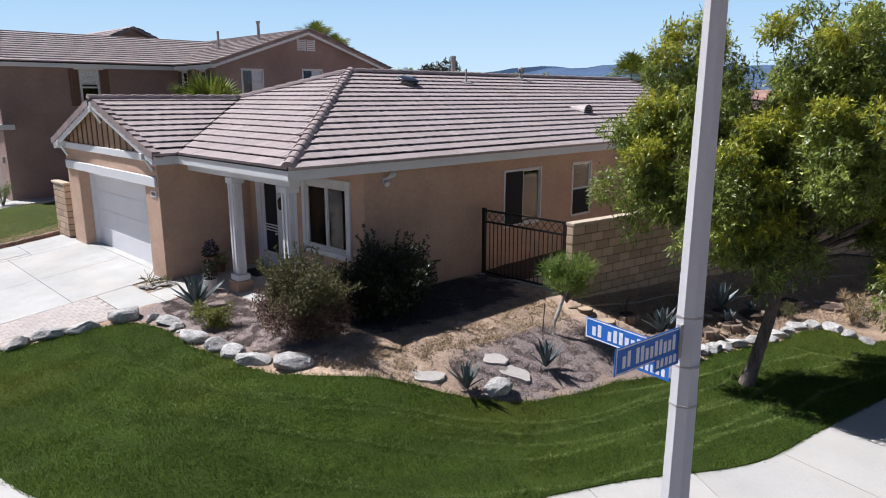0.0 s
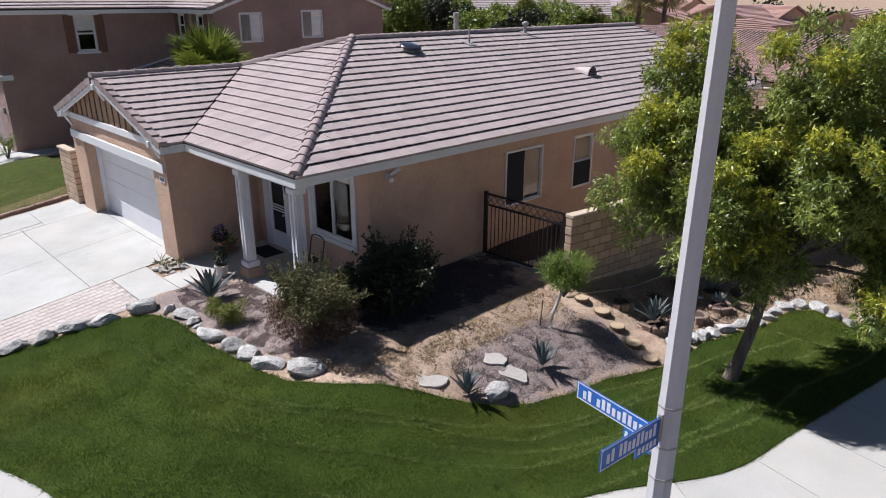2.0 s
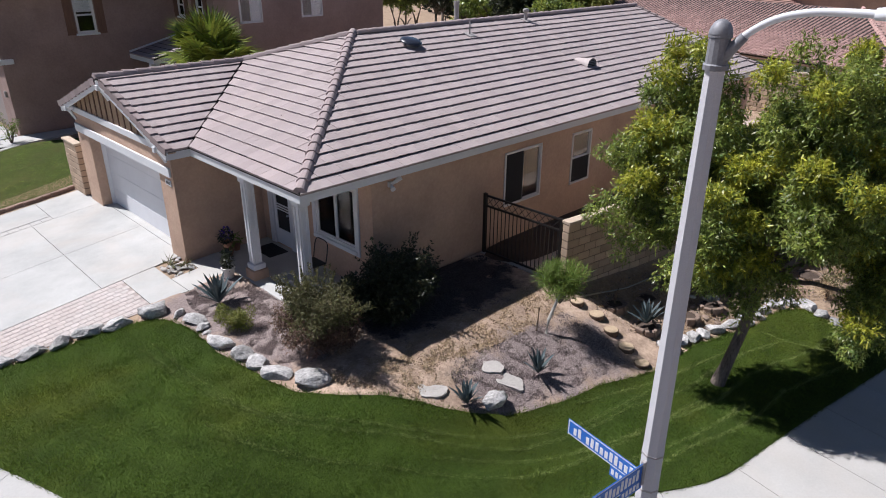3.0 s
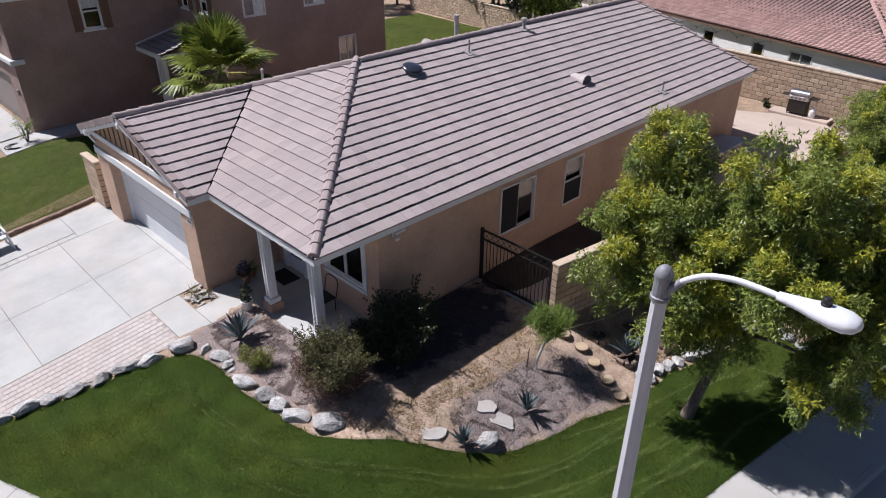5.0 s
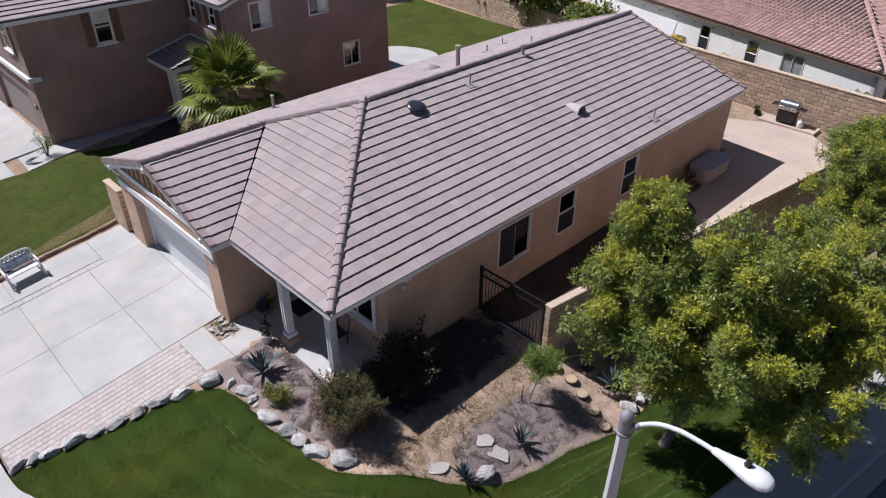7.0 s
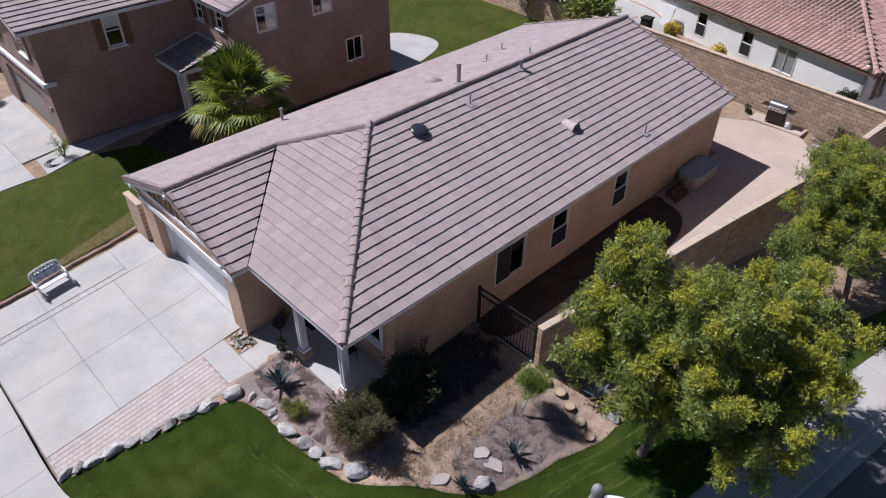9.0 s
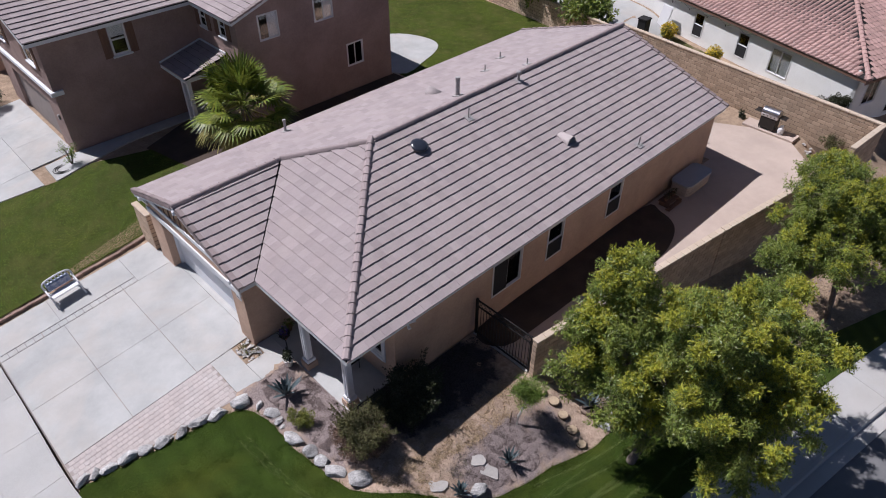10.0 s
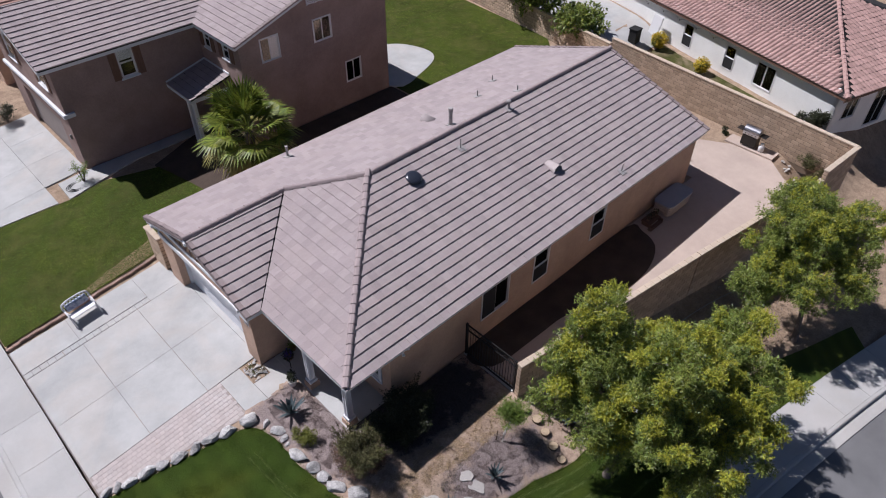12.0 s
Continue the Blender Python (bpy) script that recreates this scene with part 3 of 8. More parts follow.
# kerb with its gutter pan, swept along the pavement's outer edge
bm = bmesh.new()
sections = []
for i, p in enumerate(WALK_OUT):
    t = (WALK_OUT[min(i + 1, len(WALK_OUT) - 1)] - WALK_OUT[max(i - 1, 0)]).normalized()
    nrm = (WALK_OUT[i] - WALK_IN[i]).normalized()
    z = land(p.x, p.y)
    sections.append([bm.verts.new((p.x + nrm.x * d, p.y + nrm.y * d, z + dz)) for d, dz in ((0.006, -0.3), (0.006, 0.02), (0.13, 0.015), (0.16, -0.01), (0.19, -0.125), (0.62, -0.115), (0.62, -0.3))])
for s0, s1 in zip(sections, sections[1:]):
    for k in range(6):
        bm.faces.new((s0[k], s0[k + 1], s1[k + 1], s1[k]))
part("curb", bm, WALK, None, "pale concrete curb with gutter pan", category="curb", kind="structure")

# pavement: slabs with joints between
walkway = thing("sidewalk", (9.4, 2.5, land(9.4, 2.5)), "pale concrete sidewalk slabs along the lawn", "sidewalk", kind="structure")
acc, last = 0.0, 0
for i in range(1, len(WALK_IN)):
    acc += (WALK_IN[i] - WALK_IN[i - 1]).length
    if acc > 1.5 or i == len(WALK_IN) - 1:
        bm = bmesh.new()
        rows = []
        for j in range(last, i + 1):
            a, b = WALK_IN[j], WALK_OUT[j]
            sh = Vector((0, 0))
            if j in (last, i):
                tt = (WALK_IN[i] - WALK_IN[last]).normalized()
                sh = tt * (0.006 if j == last else -0.006)
            rows.append([(a.lerp(b, f) + sh) for f in (0.0, 0.33, 0.66, 1.0)])
        top = [[bm.verts.new((q.x, q.y, land(q.x, q.y) + 0.02)) for q in r] for r in rows]
        low = [[bm.verts.new((q.x, q.y, land(q.x, q.y) - 0.12)) for q in r] for r in rows]
        for r in range(len(rows) - 1):
            for c in range(3):
                bm.faces.new((top[r][c], top[r][c + 1], top[r + 1][c + 1], top[r + 1][c]))
            bm.faces.new((top[r][0], top[r + 1][0], low[r + 1][0], low[r][0]))
            bm.faces.new((top[r][3], top[r + 1][3], low[r + 1][3], low[r][3]))
        for r in (0, len(rows) - 1):
            for c in range(3):
                bm.faces.new((top[r][c], top[r][c + 1], low[r][c + 1], low[r][c]))
        part("slab", bm, WALK, walkway)
        acc, last = 0.0, i

# the front lawn, round the planting bed, and on along the side street
BED_EDGE = [(-0.15, 15.08), (0.9, 14.78), (2.0, 14.50), (3.0, 14.27), (3.9, 14.02), (4.50, 13.80), (4.80, 13.3), (4.90, 12.8), (4.92, 12.3), (4.90, 11.6), (4.98, 10.9), (5.05, 10.3), (5.13, 9.7), (5.32, 9.12),
            (5.75, 8.55), (6.4, 7.95), (7.0, 7.3), (7.6, 6.75), (8.3, 6.35), (9.2, 6.1), (10.3, 5.9), (11.5, 5.55), (12.3, 5.45), (13.2, 5.45), (14.4, 5.2), (15.5, 4.92), (16.6, 4.85),
            (17.3, 4.5), (17.2, 3.9), (17.3, 3.45), (18.5, 3.2), (20.0, 3.1), (21.5, 2.8), (23.0, 2.3), (26.0, 1.4)]
inner = [tuple(p) for p in spline(BED_EDGE, n=6)]
inner = [(x + 0.05 * noise.noise(Vector((x * 3, y * 3, 1))), y + 0.05 * noise.noise(Vector((x * 3, y * 3, 7)))) for x, y in inner]
outer = [tuple(p) for p in WALK_IN if -0.29 < p.x < 26.2 and p.y < 14.9]
LAWN_POLY = inner + outer[::-1]
sheet("lawn", LAWN_POLY, 0.035, LAWN, cell=0.35, skirt=0.08, rough=0.015, label="freshly mown green front lawn with faint mower stripes", category="lawn", kind="structure")
BED_POLY = inner[27:138] + [(12.2, 8.2), (11.95, 8.6), (11.95, 10.9), (8.6, 10.9), (8.5, 11.2), (6.83, 11.2), (6.86, 14.33), (6.62, 14.40), (5.62, 14.31), (4.8, 14.45)]
def bed_land(x, y):
    p = Vector((x, y, 0.0))
    return land(x, y) + 0.026 * noise.noise(p * 3.1) + 0.022 * noise.noise(p * 7.3) + 0.012 * noise.noise(p * 15.0)


sheet("planting_bed", BED_POLY, 0.03, BED, cell=0.095, z_of=bed_land, label="bare tan soil and grey gravel planting bed, shade painted in by the wall", category="planting bed", kind="structure")

# neighbour's ground: lawn beside the driveway, back lawn, concrete
sheet("neighbour_lawn", [(-0.2, 23.85), (6.2, 23.95), (9.5, 24.4), (10.2, 26.5), (9.5, 29.9), (7.0, 30.65), (5.6, 30.4), (-0.2, 31.6)], 0.07, LAWN_NB, cell=0.6, label="green lawn between two driveways", category="lawn", kind="structure")
sheet("back_lawn", [(23.6, 26.0), (27.5, 24.4), (33.5, 23.9), (35.5, 26.0), (36.5, 40.0), (24.0, 40.0), (23.6, 33)], 0.07, LAWN_NB, cell=1.0, label="patchy green back lawn behind a wall", category="lawn", kind="structure")
sheet("utility_slab", [(5.25, 30.5), (6.9, 30.75), (9.0, 31.3), (13.5, 31.4), (13.5, 32.1), (6.75, 32.1), (5.3, 32.1)], 0.085, CONCRETE, cell=1.0, skirt=0.1, label="concrete strip along the house wall", category="slab", kind="structure")
sheet("curved_patio", spline([(23.5, 28.0), (26.0, 28.2), (28.0, 29.2), (28.2, 30.8), (27.0, 32.6), (23.6, 33.4)], True, 4), 0.10, CONCRETE, cell=0.8, skirt=0.1, label="pale concrete patio slab with a curved edge", category="patio", kind="structure")
# tan soil laid in the dark colour, so the houses' shade is painted in
sheet("side_soil", [(6.4, 22.7), (25.5, 22.7), (23.5, 26.0), (23.5, 28.2), (14.2, 28.2), (14.2, 32.1), (12.0, 31.3), (9.4, 30.2), (9.6, 24.5), (6.4, 23.9)], 0.05, SOIL, cell=0.7, rough=0.02, label="soil strip between the two houses, darkened to paint in shade", category="soil", kind="structure")
# back yard and side yard of the house: one level slab up to the wall
sheet("patio", [(12.2, 10.85), (28.3, 10.85), (28.3, 16), (30.5, 16.0), (31.4, 13.0), (32.6, 10.9), (32.7, 8.9), (31.5, 7.6), (30.9, 6.2), (24.0, 6.95), (18.0, 7.75), (12.3, 8.5)], 0.03, PATIO, cell=1.2, skirt=0.4,
      z_of=lambda x, y: 0.0, label="pink tan concrete patio and side yard", category="patio", kind="structure")

sheet("side_yard_soil", spline([(12.3, 10.9), (12.3, 9.7), (14.5, 9.5), (16.3, 9.4), (18.0, 8.75), (20.0, 8.55), (21.4, 8.75), (22.5, 9.3), (22.9, 10.2), (22.6, 10.9), (17.0, 10.93)], True, 4), 0.045, SOIL, cell=0.4, rough=0.01,
      z_of=lambda x, y: 0.0, label="dark bare soil strip along the house wall", category="soil", kind="structure")
# ---- driveway
driveway = thing("driveway", (3.2, 18.8, -0.4), "pale concrete driveway panels with a paver border", "driveway", kind="structure")


def tilted_slab(name, poly, m, parent, lift=0.03, deep=0.15):
    bm = bmesh.new()
    hi = [bm.verts.new((x, y, land(x, y) + lift)) for x, y in poly]
    lo = [bm.verts.new((x, y, land(x, y) + lift - deep)) for x, y in poly]
    bm.faces.new(hi)
    bm.faces.new(lo)
    for i in range(len(poly)):
        j = (i + 1) % len(poly)
        bm.faces.new((lo[i], lo[j], hi[j], hi[i]))
    return part(name, bm, m, parent)


def rect(x0, x1, y0, y1, g=0.007):
    return [(x0 + g, y0 + g), (x1 - g, y0 + g), (x1 - g, y1 - g), (x0 + g, y1 - g)]


xs, ys = [-0.21, 2.02, 4.3, 6.4], [16.15, 18.85, 21.68]
for i in range(3):
    for j in range(2):
        tilted_slab("slab", rect(xs[i], xs[i + 1], ys[j], ys[j + 1]), CONCRETE, driveway)
tilted_slab("slab", rect(6.4, 6.72, 16.5, 21.3), CONCRETE, driveway)
for i, (a, b) in enumerate(((-0.21, 2.02), (2.02, 4.9), (4.9, 6.3))):
    tilted_slab("slab", rect(a, b, 22.0 if i < 2 else 21.68, 23.45), CONCRETE, driveway)
for i in range(17):
    tilted_slab("band_stone", rect(-0.21 + i * 0.301, -0.21 + (i + 1) * 0.301, 21.7, 21.98, 0.008), CONCRETE, driveway, lift=0.028)
tilted_slab("slab", [(4.79, 14.46), (5.62, 14.28), (5.60, 15.18), (5.60, 16.13), (4.79, 16.13)], CONCRETE, driveway)
tilted_slab("slab", [(5.635, 14.27), (6.62, 14.37), (6.83, 14.30), (6.83, 15.62), (6.3, 15.62), (6.3, 15.12), (5.61, 15.17)], CONCRETE, driveway)
tilted_slab("paver_bedding", [(-0.21, 15.16), (4.77, 14.24), (4.77, 16.14), (-0.21, 16.14)], JOINT, driveway, lift=0.025, deep=0.1)
tilted_slab("joint_filler", [(-0.21, 16.15), (6.7, 16.5), (6.7, 21.3), (6.3, 23.4), (-0.21, 23.4)], JOINT_DARK, driveway, lift=0.014, deep=0.1)
tilted_slab("expansion_joint", [(-0.240, 15.1), (-0.218, 15.1), (-0.218, 23.45), (-0.240, 23.45)], JOINT_DARK, driveway, lift=0.024, deep=0.1)
# the neighbour's driveway, in panels
drive_nb = thing("neighbour_driveway", (3.2, 35.5, -0.3), "pale concrete driveway panels beside a lawn", "driveway", kind="structure")
for i, (xa, xb) in enumerate(((-0.21, 2.3), (2.3, 4.75), (4.75, 6.80))):
    for ya, yb in ((32.35, 34.8), (34.8, 37.2), (37.2, 39.6)):
        tilted_slab("slab", rect(xa, xb, ya, yb), CONCRETE, drive_nb, lift=0.07)
tilted_slab("slab", [(-0.20, 31.66), (4.74, 30.66), (4.74, 32.34), (-0.20, 32.34)], CONCRETE, drive_nb, lift=0.07)
# brick edging between driveway and neighbour's lawn
edging = thing("brick_edging", (3.0, 23.6, -0.4), "row of brown red edging bricks beside the lawn", "edging", kind="structure")
me_brick = bpy.data.meshes.new("edging_brick")
box(bm := bmesh.new(), -0.13, 0.13, -0.075, 0.075, -0.08, 0.09, bevel=0.012)
bm.to_mesh(me_brick)
bm.free()
me_brick.materials.append(BRICK_EDGE)
rnd = random.Random(4)
for i in range(24):
    x = -0.1 + i * 0.272
    if 2.2 < x < 2.5:
        continue
    y = 23.62 + 0.035 * math.sin(i * 0.6) + rnd.uniform(-0.02, 0.02) + 0.025 * x
    piece("brick", me_brick, pose(x, y, land(x, y) + 0.03, rnd.uniform(-6, 6), rnd.uniform(-4, 4) - 7, rnd.uniform(-5, 5) + 1.5), edging)


# ---- parts of buildings
def side_frame(origin, facing):
    """Local x runs to the right as seen from outside, y outwards, z up."""
    fx, fy = {"-x": (-1, 0), "-y": (0, -1), "+x": (1, 0), "+y": (0, 1)}[facing]
    rx, ry = (-fy, fx)
    return Matrix(((rx, fx, 0, origin[0]), (ry, fy, 0, origin[1]), (0, 0, 1, origin[2]), (0, 0, 0, 1)))


def wall(name, parent, m4, length, z0, z1, openings=(), m=None, thick=0.2, gable=0.0):
    """A wall from x = 0 to length with openings (x0, x1, z0, z1) right through it, and a gable of that rise on it."""
    bm = bmesh.new()
    gxs = sorted({0.0, length, *[min(max(v, 0.0), length) for o in openings for v in o[:2]]})
    gzs = sorted({z0, z1, *[min(max(v, z0), z1) for o in openings for v in o[2:]]})

    def solid(i, j):
        if not (0 <= i < len(gxs) - 1 and 0 <= j < len(gzs) - 1):
            return False
        cx, cz = (gxs[i] + gxs[i + 1]) / 2, (gzs[j] + gzs[j + 1]) / 2
        return not any(o[0] < cx < o[1] and o[2] < cz < o[3] for o in openings)

    grid = {}

    def vert(i, j, y):
        if (i, j, y) not in grid:
            grid[i, j, y] = bm.verts.new(m4 @ Vector((gxs[i], y, gzs[j])))
        return grid[i, j, y]

    for i in range(len(gxs) - 1):
        for j in range(len(gzs) - 1):
            if solid(i, j):
                for y in (0.0, -thick):
                    bm.faces.new((vert(i, j, y), vert(i + 1, j, y), vert(i + 1, j + 1, y), vert(i, j + 1, y)))
                for di, dj, p, q in ((-1, 0, (i, j), (i, j + 1)), (1, 0, (i + 1, j), (i + 1, j + 1)), (0, -1, (i, j), (i + 1, j)), (0, 1, (i, j + 1), (i + 1, j + 1))):
                    if not solid(i + di, j + dj):
                        bm.faces.new((vert(*p, 0.0), vert(*q, 0.0), vert(*q, -thick), vert(*p, -thick)))
    if gable:
        lo = [bm.verts.new(m4 @ Vector((px, 0, pz))) for px, pz in ((0, z1), (length, z1), (length / 2, z1 + gable))]
        hi = [bm.verts.new(m4 @ Vector((px, -thick, pz))) for px, pz in ((0, z1), (length, z1), (length / 2, z1 + gable))]
        bm.faces.new(lo)
        bm.faces.new(hi)
        for i in range(3):
            j = (i + 1) % 3
            bm.faces.new((lo[i], lo[j], hi[j], hi[i]))
    return part(name, bm, m or STUCCO, parent)


def window(parent, m4, x0, x1, z0, z1, style="slider", blind=0.0, fill=None, trim=0.0, sill=False, shutters=False, frame_mat=None, head=False, screen=False, glass=None):
    """A window in its opening: frame, panes with glass, and what hangs behind them."""
    fm = frame_mat or VINYL
    bm = bmesh.new()
    f = 0.055
    for a, b, c, d in ((x0, x0 + f, z0, z1), (x1 - f, x1, z0, z1), (x0, x1, z0, z0 + f), (x0, x1, z1 - f, z1)):
        box(bm, a, b, -0.09, 0.028, c, d, m4, bevel=0.006)
    w = part("window", bm, fm, parent)
    xm, zm = (x0 + x1) / 2, (z0 + z1) / 2
    cells = [(x0 + f, xm, z0 + f, z1 - f), (xm, x1 - f, z0 + f, z1 - f)] if style == "slider" else [(x0 + f, x1 - f, z0 + f, zm), (x0 + f, x1 - f, zm, z1 - f)]
    for k, (a, b, c, d) in enumerate(cells):
        bm = bmesh.new()
        s, y = 0.035, -0.006 - 0.024 * k
        for p, q, r, t in ((a, a + s, c, d), (b - s, b, c, d), (a, b, c, c + s), (a, b, d - s, d)):
            box(bm, p, q, y - 0.018, y + 0.012, r, t, m4)
        part("sash", bm, fm, w)
        g = part("pane", one_box(a + s, b - s, y - 0.006, y, c + s, d - s, m4), glass or GLASS, w)
        g.visible_shadow = False
        if screen and k == 0:
            part("insect_screen", one_box(a + 0.01, b - 0.01, 0.008, 0.011, c + 0.01, d - 0.01, m4), SCREEN, w, "dark insect screen")
    if blind:
        bm = bmesh.new()
        if style == "slider":
            span = [(xm + 0.02, x1 - f)] if blind < 1 else [(x0 + f, x1 - f)]
            lo = z0 + 0.06
        else:
            span = [(x0 + f, x1 - f)]
            lo = z1 - (z1 - z0) * blind
        for a, b in span:
            k = 0
            while lo + 0.05 * k < z1 - 0.1:
                z = lo + 0.05 * k
                box(bm, a, b, -0.064, -0.058, z, z + 0.046, m4)
                k += 1
        part("blind", bm, fill or BLIND, w)
    # the dark room behind
    bm = bmesh.new()
    p, q, r, t, yb = x0 - 0.3, x1 + 0.3, z0 - 0.3, z1 + 0.12, -1.3
    c = [[bm.verts.new(m4 @ Vector((px, yy, pz))) for px, pz in ((p, r), (q, r), (q, t), (p, t))] for yy in (-0.21, yb)]
    bm.faces.new(c[1])
    for i in range(4):
        bm.faces.new((c[0][i], c[0][(i + 1) % 4], c[1][(i + 1) % 4], c[1][i]))
    part("room_lining", bm, DARK, w)
    if trim:
        bm = bmesh.new()
        for a, b, c, d in ((x0 - trim, x0 - 0.001, z0 - trim, z1 + trim), (x1 + 0.001, x1 + trim, z0 - trim, z1 + trim), (x0, x1, z0 - trim, z0 - 0.001), (x0, x1, z1 + 0.001, z1 + trim)):
            box(bm, a, b, -0.02, 0.045, c, d, m4, bevel=0.008)
        part("trim", bm, TRIM, w)
    if sill:
        part("sill", one_box(x0 - 0.08, x1 + 0.08, 0.0, 0.09, z0 - 0.09, z0 - 0.002, m4, bevel=0.012), TRIM, w)
    if head:
        part("head", one_box(x0 - 0.2, x1 + 0.2, 0.0, 0.08, z1 + 0.002, z1 + 0.14, m4, bevel=0.012), TRIM, w)
    if shutters:
        for a, b in ((x0 - 0.40, x0 - 0.05), (x1 + 0.05, x1 + 0.40)):
            bm = one_box(a, b, 0.0, 0.03, z0 - 0.05, z1 + 0.02, m4)
            for j in range(3):
                box(bm, a + 0.02 + j * 0.108, a + 0.115 + j * 0.108, 0.03, 0.045, z0 - 0.04, z1 + 0.01, m4, bevel=0.004)
            for z in (z0 + 0.15, z1 - 0.25):
                box(bm, a + 0.02, b - 0.02, 0.045, 0.06, z, z + 0.09, m4)
            part("shutter", bm, WOOD, w, "brown wooden board shutter")
    return w


def clip(poly, edge_poly):
    """The part of a polygon inside a convex polygon that runs counter-clockwise."""
    out = poly
    for i in range(len(edge_poly)):
        (ax, ay), (bx, by) = edge_poly[i - 1], edge_poly[i]
        src, out = out, []
        for j in range(len(src)):
            p, q = src[j - 1], src[j]
            dp = (bx - ax) * (p[1] - ay) - (by - ay) * (p[0] - ax)
            dq = (bx - ax) * (q[1] - ay) - (by - ay) * (q[0] - ax)
            if (dp >= 0) != (dq >= 0):
                t = dp / (dp - dq)
                out.append((p[0] + t * (q[0] - p[0]), p[1] + t * (q[1] - p[1])))
            if dq >= 0:
                out.append(q)
        if not out:
            return []
    return out


def ccw(poly):
    a = sum(poly[i - 1][0] * poly[i][1] - poly[i][0] * poly[i - 1][1] for i in range(len(poly)))
    return poly if a > 0 else poly[::-1]


def slope_frame(o, u, slope_dir, pitch):
    """A frame on a roof slope: x along the eave, y up the slope, z out of it."""
    u = Vector(u).normalized()
    v = (Vector((slope_dir[0], slope_dir[1], pitch))).normalized()
    n = u.cross(v)
    if n.z < 0:
        n = -n
    return Matrix(((u.x, v.x, n.x, o[0]), (u.y, v.y, n.y, o[1]), (u.z, v.z, n.z, o[2]), (0, 0, 0, 1)))


def flat_tile_mesh(w, e, m):
    """One flat roof tile: a little bowed across, with a raised side lock."""
    bm = bmesh.new()
    st = ((0.0004, 0.006), (0.035, 0.006), (0.09, 0.0005), (0.19, 0.0), (w - 0.0004, 0.0055))
    rings = [[bm.verts.new((x, y, z + dz)) for x, dz in st] for y, z in ((0.0, 0.034), (0.0, 0.050), (0.012, 0.053), (e + 0.05, 0.010))]
    for r0, r1 in zip(rings, rings[1:]):
        for k in range(len(st) - 1):
            bm.faces.new((r0[k], r0[k + 1], r1[k + 1], r1[k]))
    for k in (0, len(st) - 1):
        lo = bm.verts.new((st[k][0], e + 0.05, 0.0))
        bm.faces.new((rings[0][k], rings[1][k], rings[2][k], rings[3][k], lo))
    bmesh.ops.recalc_face_normals(bm, faces=bm.faces[:])
    me = bpy.data.meshes.new("roof_tile")
    bm.to_mesh(me)
    bm.free()
    me.materials.append(m)
    return me


def lay_tiles(m4, poly, e, w, seed, near=None, nose=0.054):
    """Courses of flat tiles over a convex polygon on a slope: poses of the whole near ones, and the rest as one soup."""
    rnd = random.Random(seed)
    poly = ccw(poly)
    verts, faces, poses = [], [], []
    us, vs = [p[0] for p in poly], [p[1] for p in poly]
    rows = int(round((max(vs) - min(vs)) / e + 0.4999))
    for r in range(rows):
        v0 = min(vs) + r * e
        u = min(us) - w * ((r % 2) * 0.5 + 0.3)
        while u < max(us):
            q = [(u, v0), (u + w, v0), (u + w, v0 + e), (u, v0 + e)]
            c = clip(q, poly)
            if len(c) > 2:
                area = abs(sum(c[i - 1][0] * c[i][1] - c[i][0] * c[i - 1][1] for i in range(len(c)))) / 2
                dz, tl = rnd.uniform(0, 0.002), rnd.uniform(-0.004, 0.004)
                slip = rnd.uniform(-0.006, 0.005)
                whole = area > 0.995 * w * e
                wp = m4 @ Vector((u, v0, 0))
                if whole and r > 0 and near and near(wp):
                    poses.append((wp, m4 @ pose(u, v0 + slip, dz, 0, rnd.uniform(-0.3, 0.3))))
                elif area > 0.002:
                    if whole:
                        c = [(u + 0.003, v0), (u + w - 0.003, v0), (u + w - 0.003, v0 + e), (u + 0.003, v0 + e)]
                    k, n = len(verts), len(c)
                    verts += [m4 @ Vector((x, y, nose - (nose - 0.013) * (y - v0) / e + dz + tl * (x - u) / w)) for x, y in c]
                    verts += [m4 @ Vector((x, y, nose - 0.017 if y < v0 + 0.004 and r > 0 else -0.002)) for x, y in c]
                    if whole and r > 0:
                        for j in (0, 1, n, n + 1):
                            verts[k + j] = verts[k + j] + m4.to_3x3() @ Vector((0, slip, 0))
                    faces.append(list(range(k, k + n)))
                    faces += [[k + i, k + (i + 1) % n, k + n + (i + 1) % n, k + n + i] for i in range(n)]
            u += w
    return verts, faces, poses


def cap_mesh(m, w=0.15, hgt=0.085, ln=0.40):
    """One ridge tile: an angular arch, a little wider and higher at its lower end."""
    bm = bmesh.new()
    prof = [(-1.0, -0.5), (-0.62, 0.55), (-0.35, 0.95), (0.35, 0.95), (0.62, 0.55), (1.0, -0.5)]
    ends = []
    for x, s, dz in ((0.0, 1.0, 0.022), (ln, 0.88, 0.0)):
        ends.append([bm.verts.new((x, a * w * s, b * hgt * s + dz)) for a, b in prof])
        ends.append([bm.verts.new((x, a * w * s * 0.84, b * hgt * s * 0.8 + dz - 0.02)) for a, b in prof])
    o0, i0, o1, i1 = ends
    for k in range(5):
        bm.faces.new((o0[k], o0[k + 1], o1[k + 1], o1[k]))
        bm.faces.new((o0[k], o0[k + 1], i0[k + 1], i0[k]))
        bm.faces.new((o1[k], o1[k + 1], i1[k + 1], i1[k]))
    bm.faces.new(i0)
    bmesh.ops.recalc_face_normals(bm, faces=bm.faces[:])
    me = bpy.data.meshes.new("cap_tile")
    bm.to_mesh(me)
    bm.free()
    me.materials.append(m)
    return me


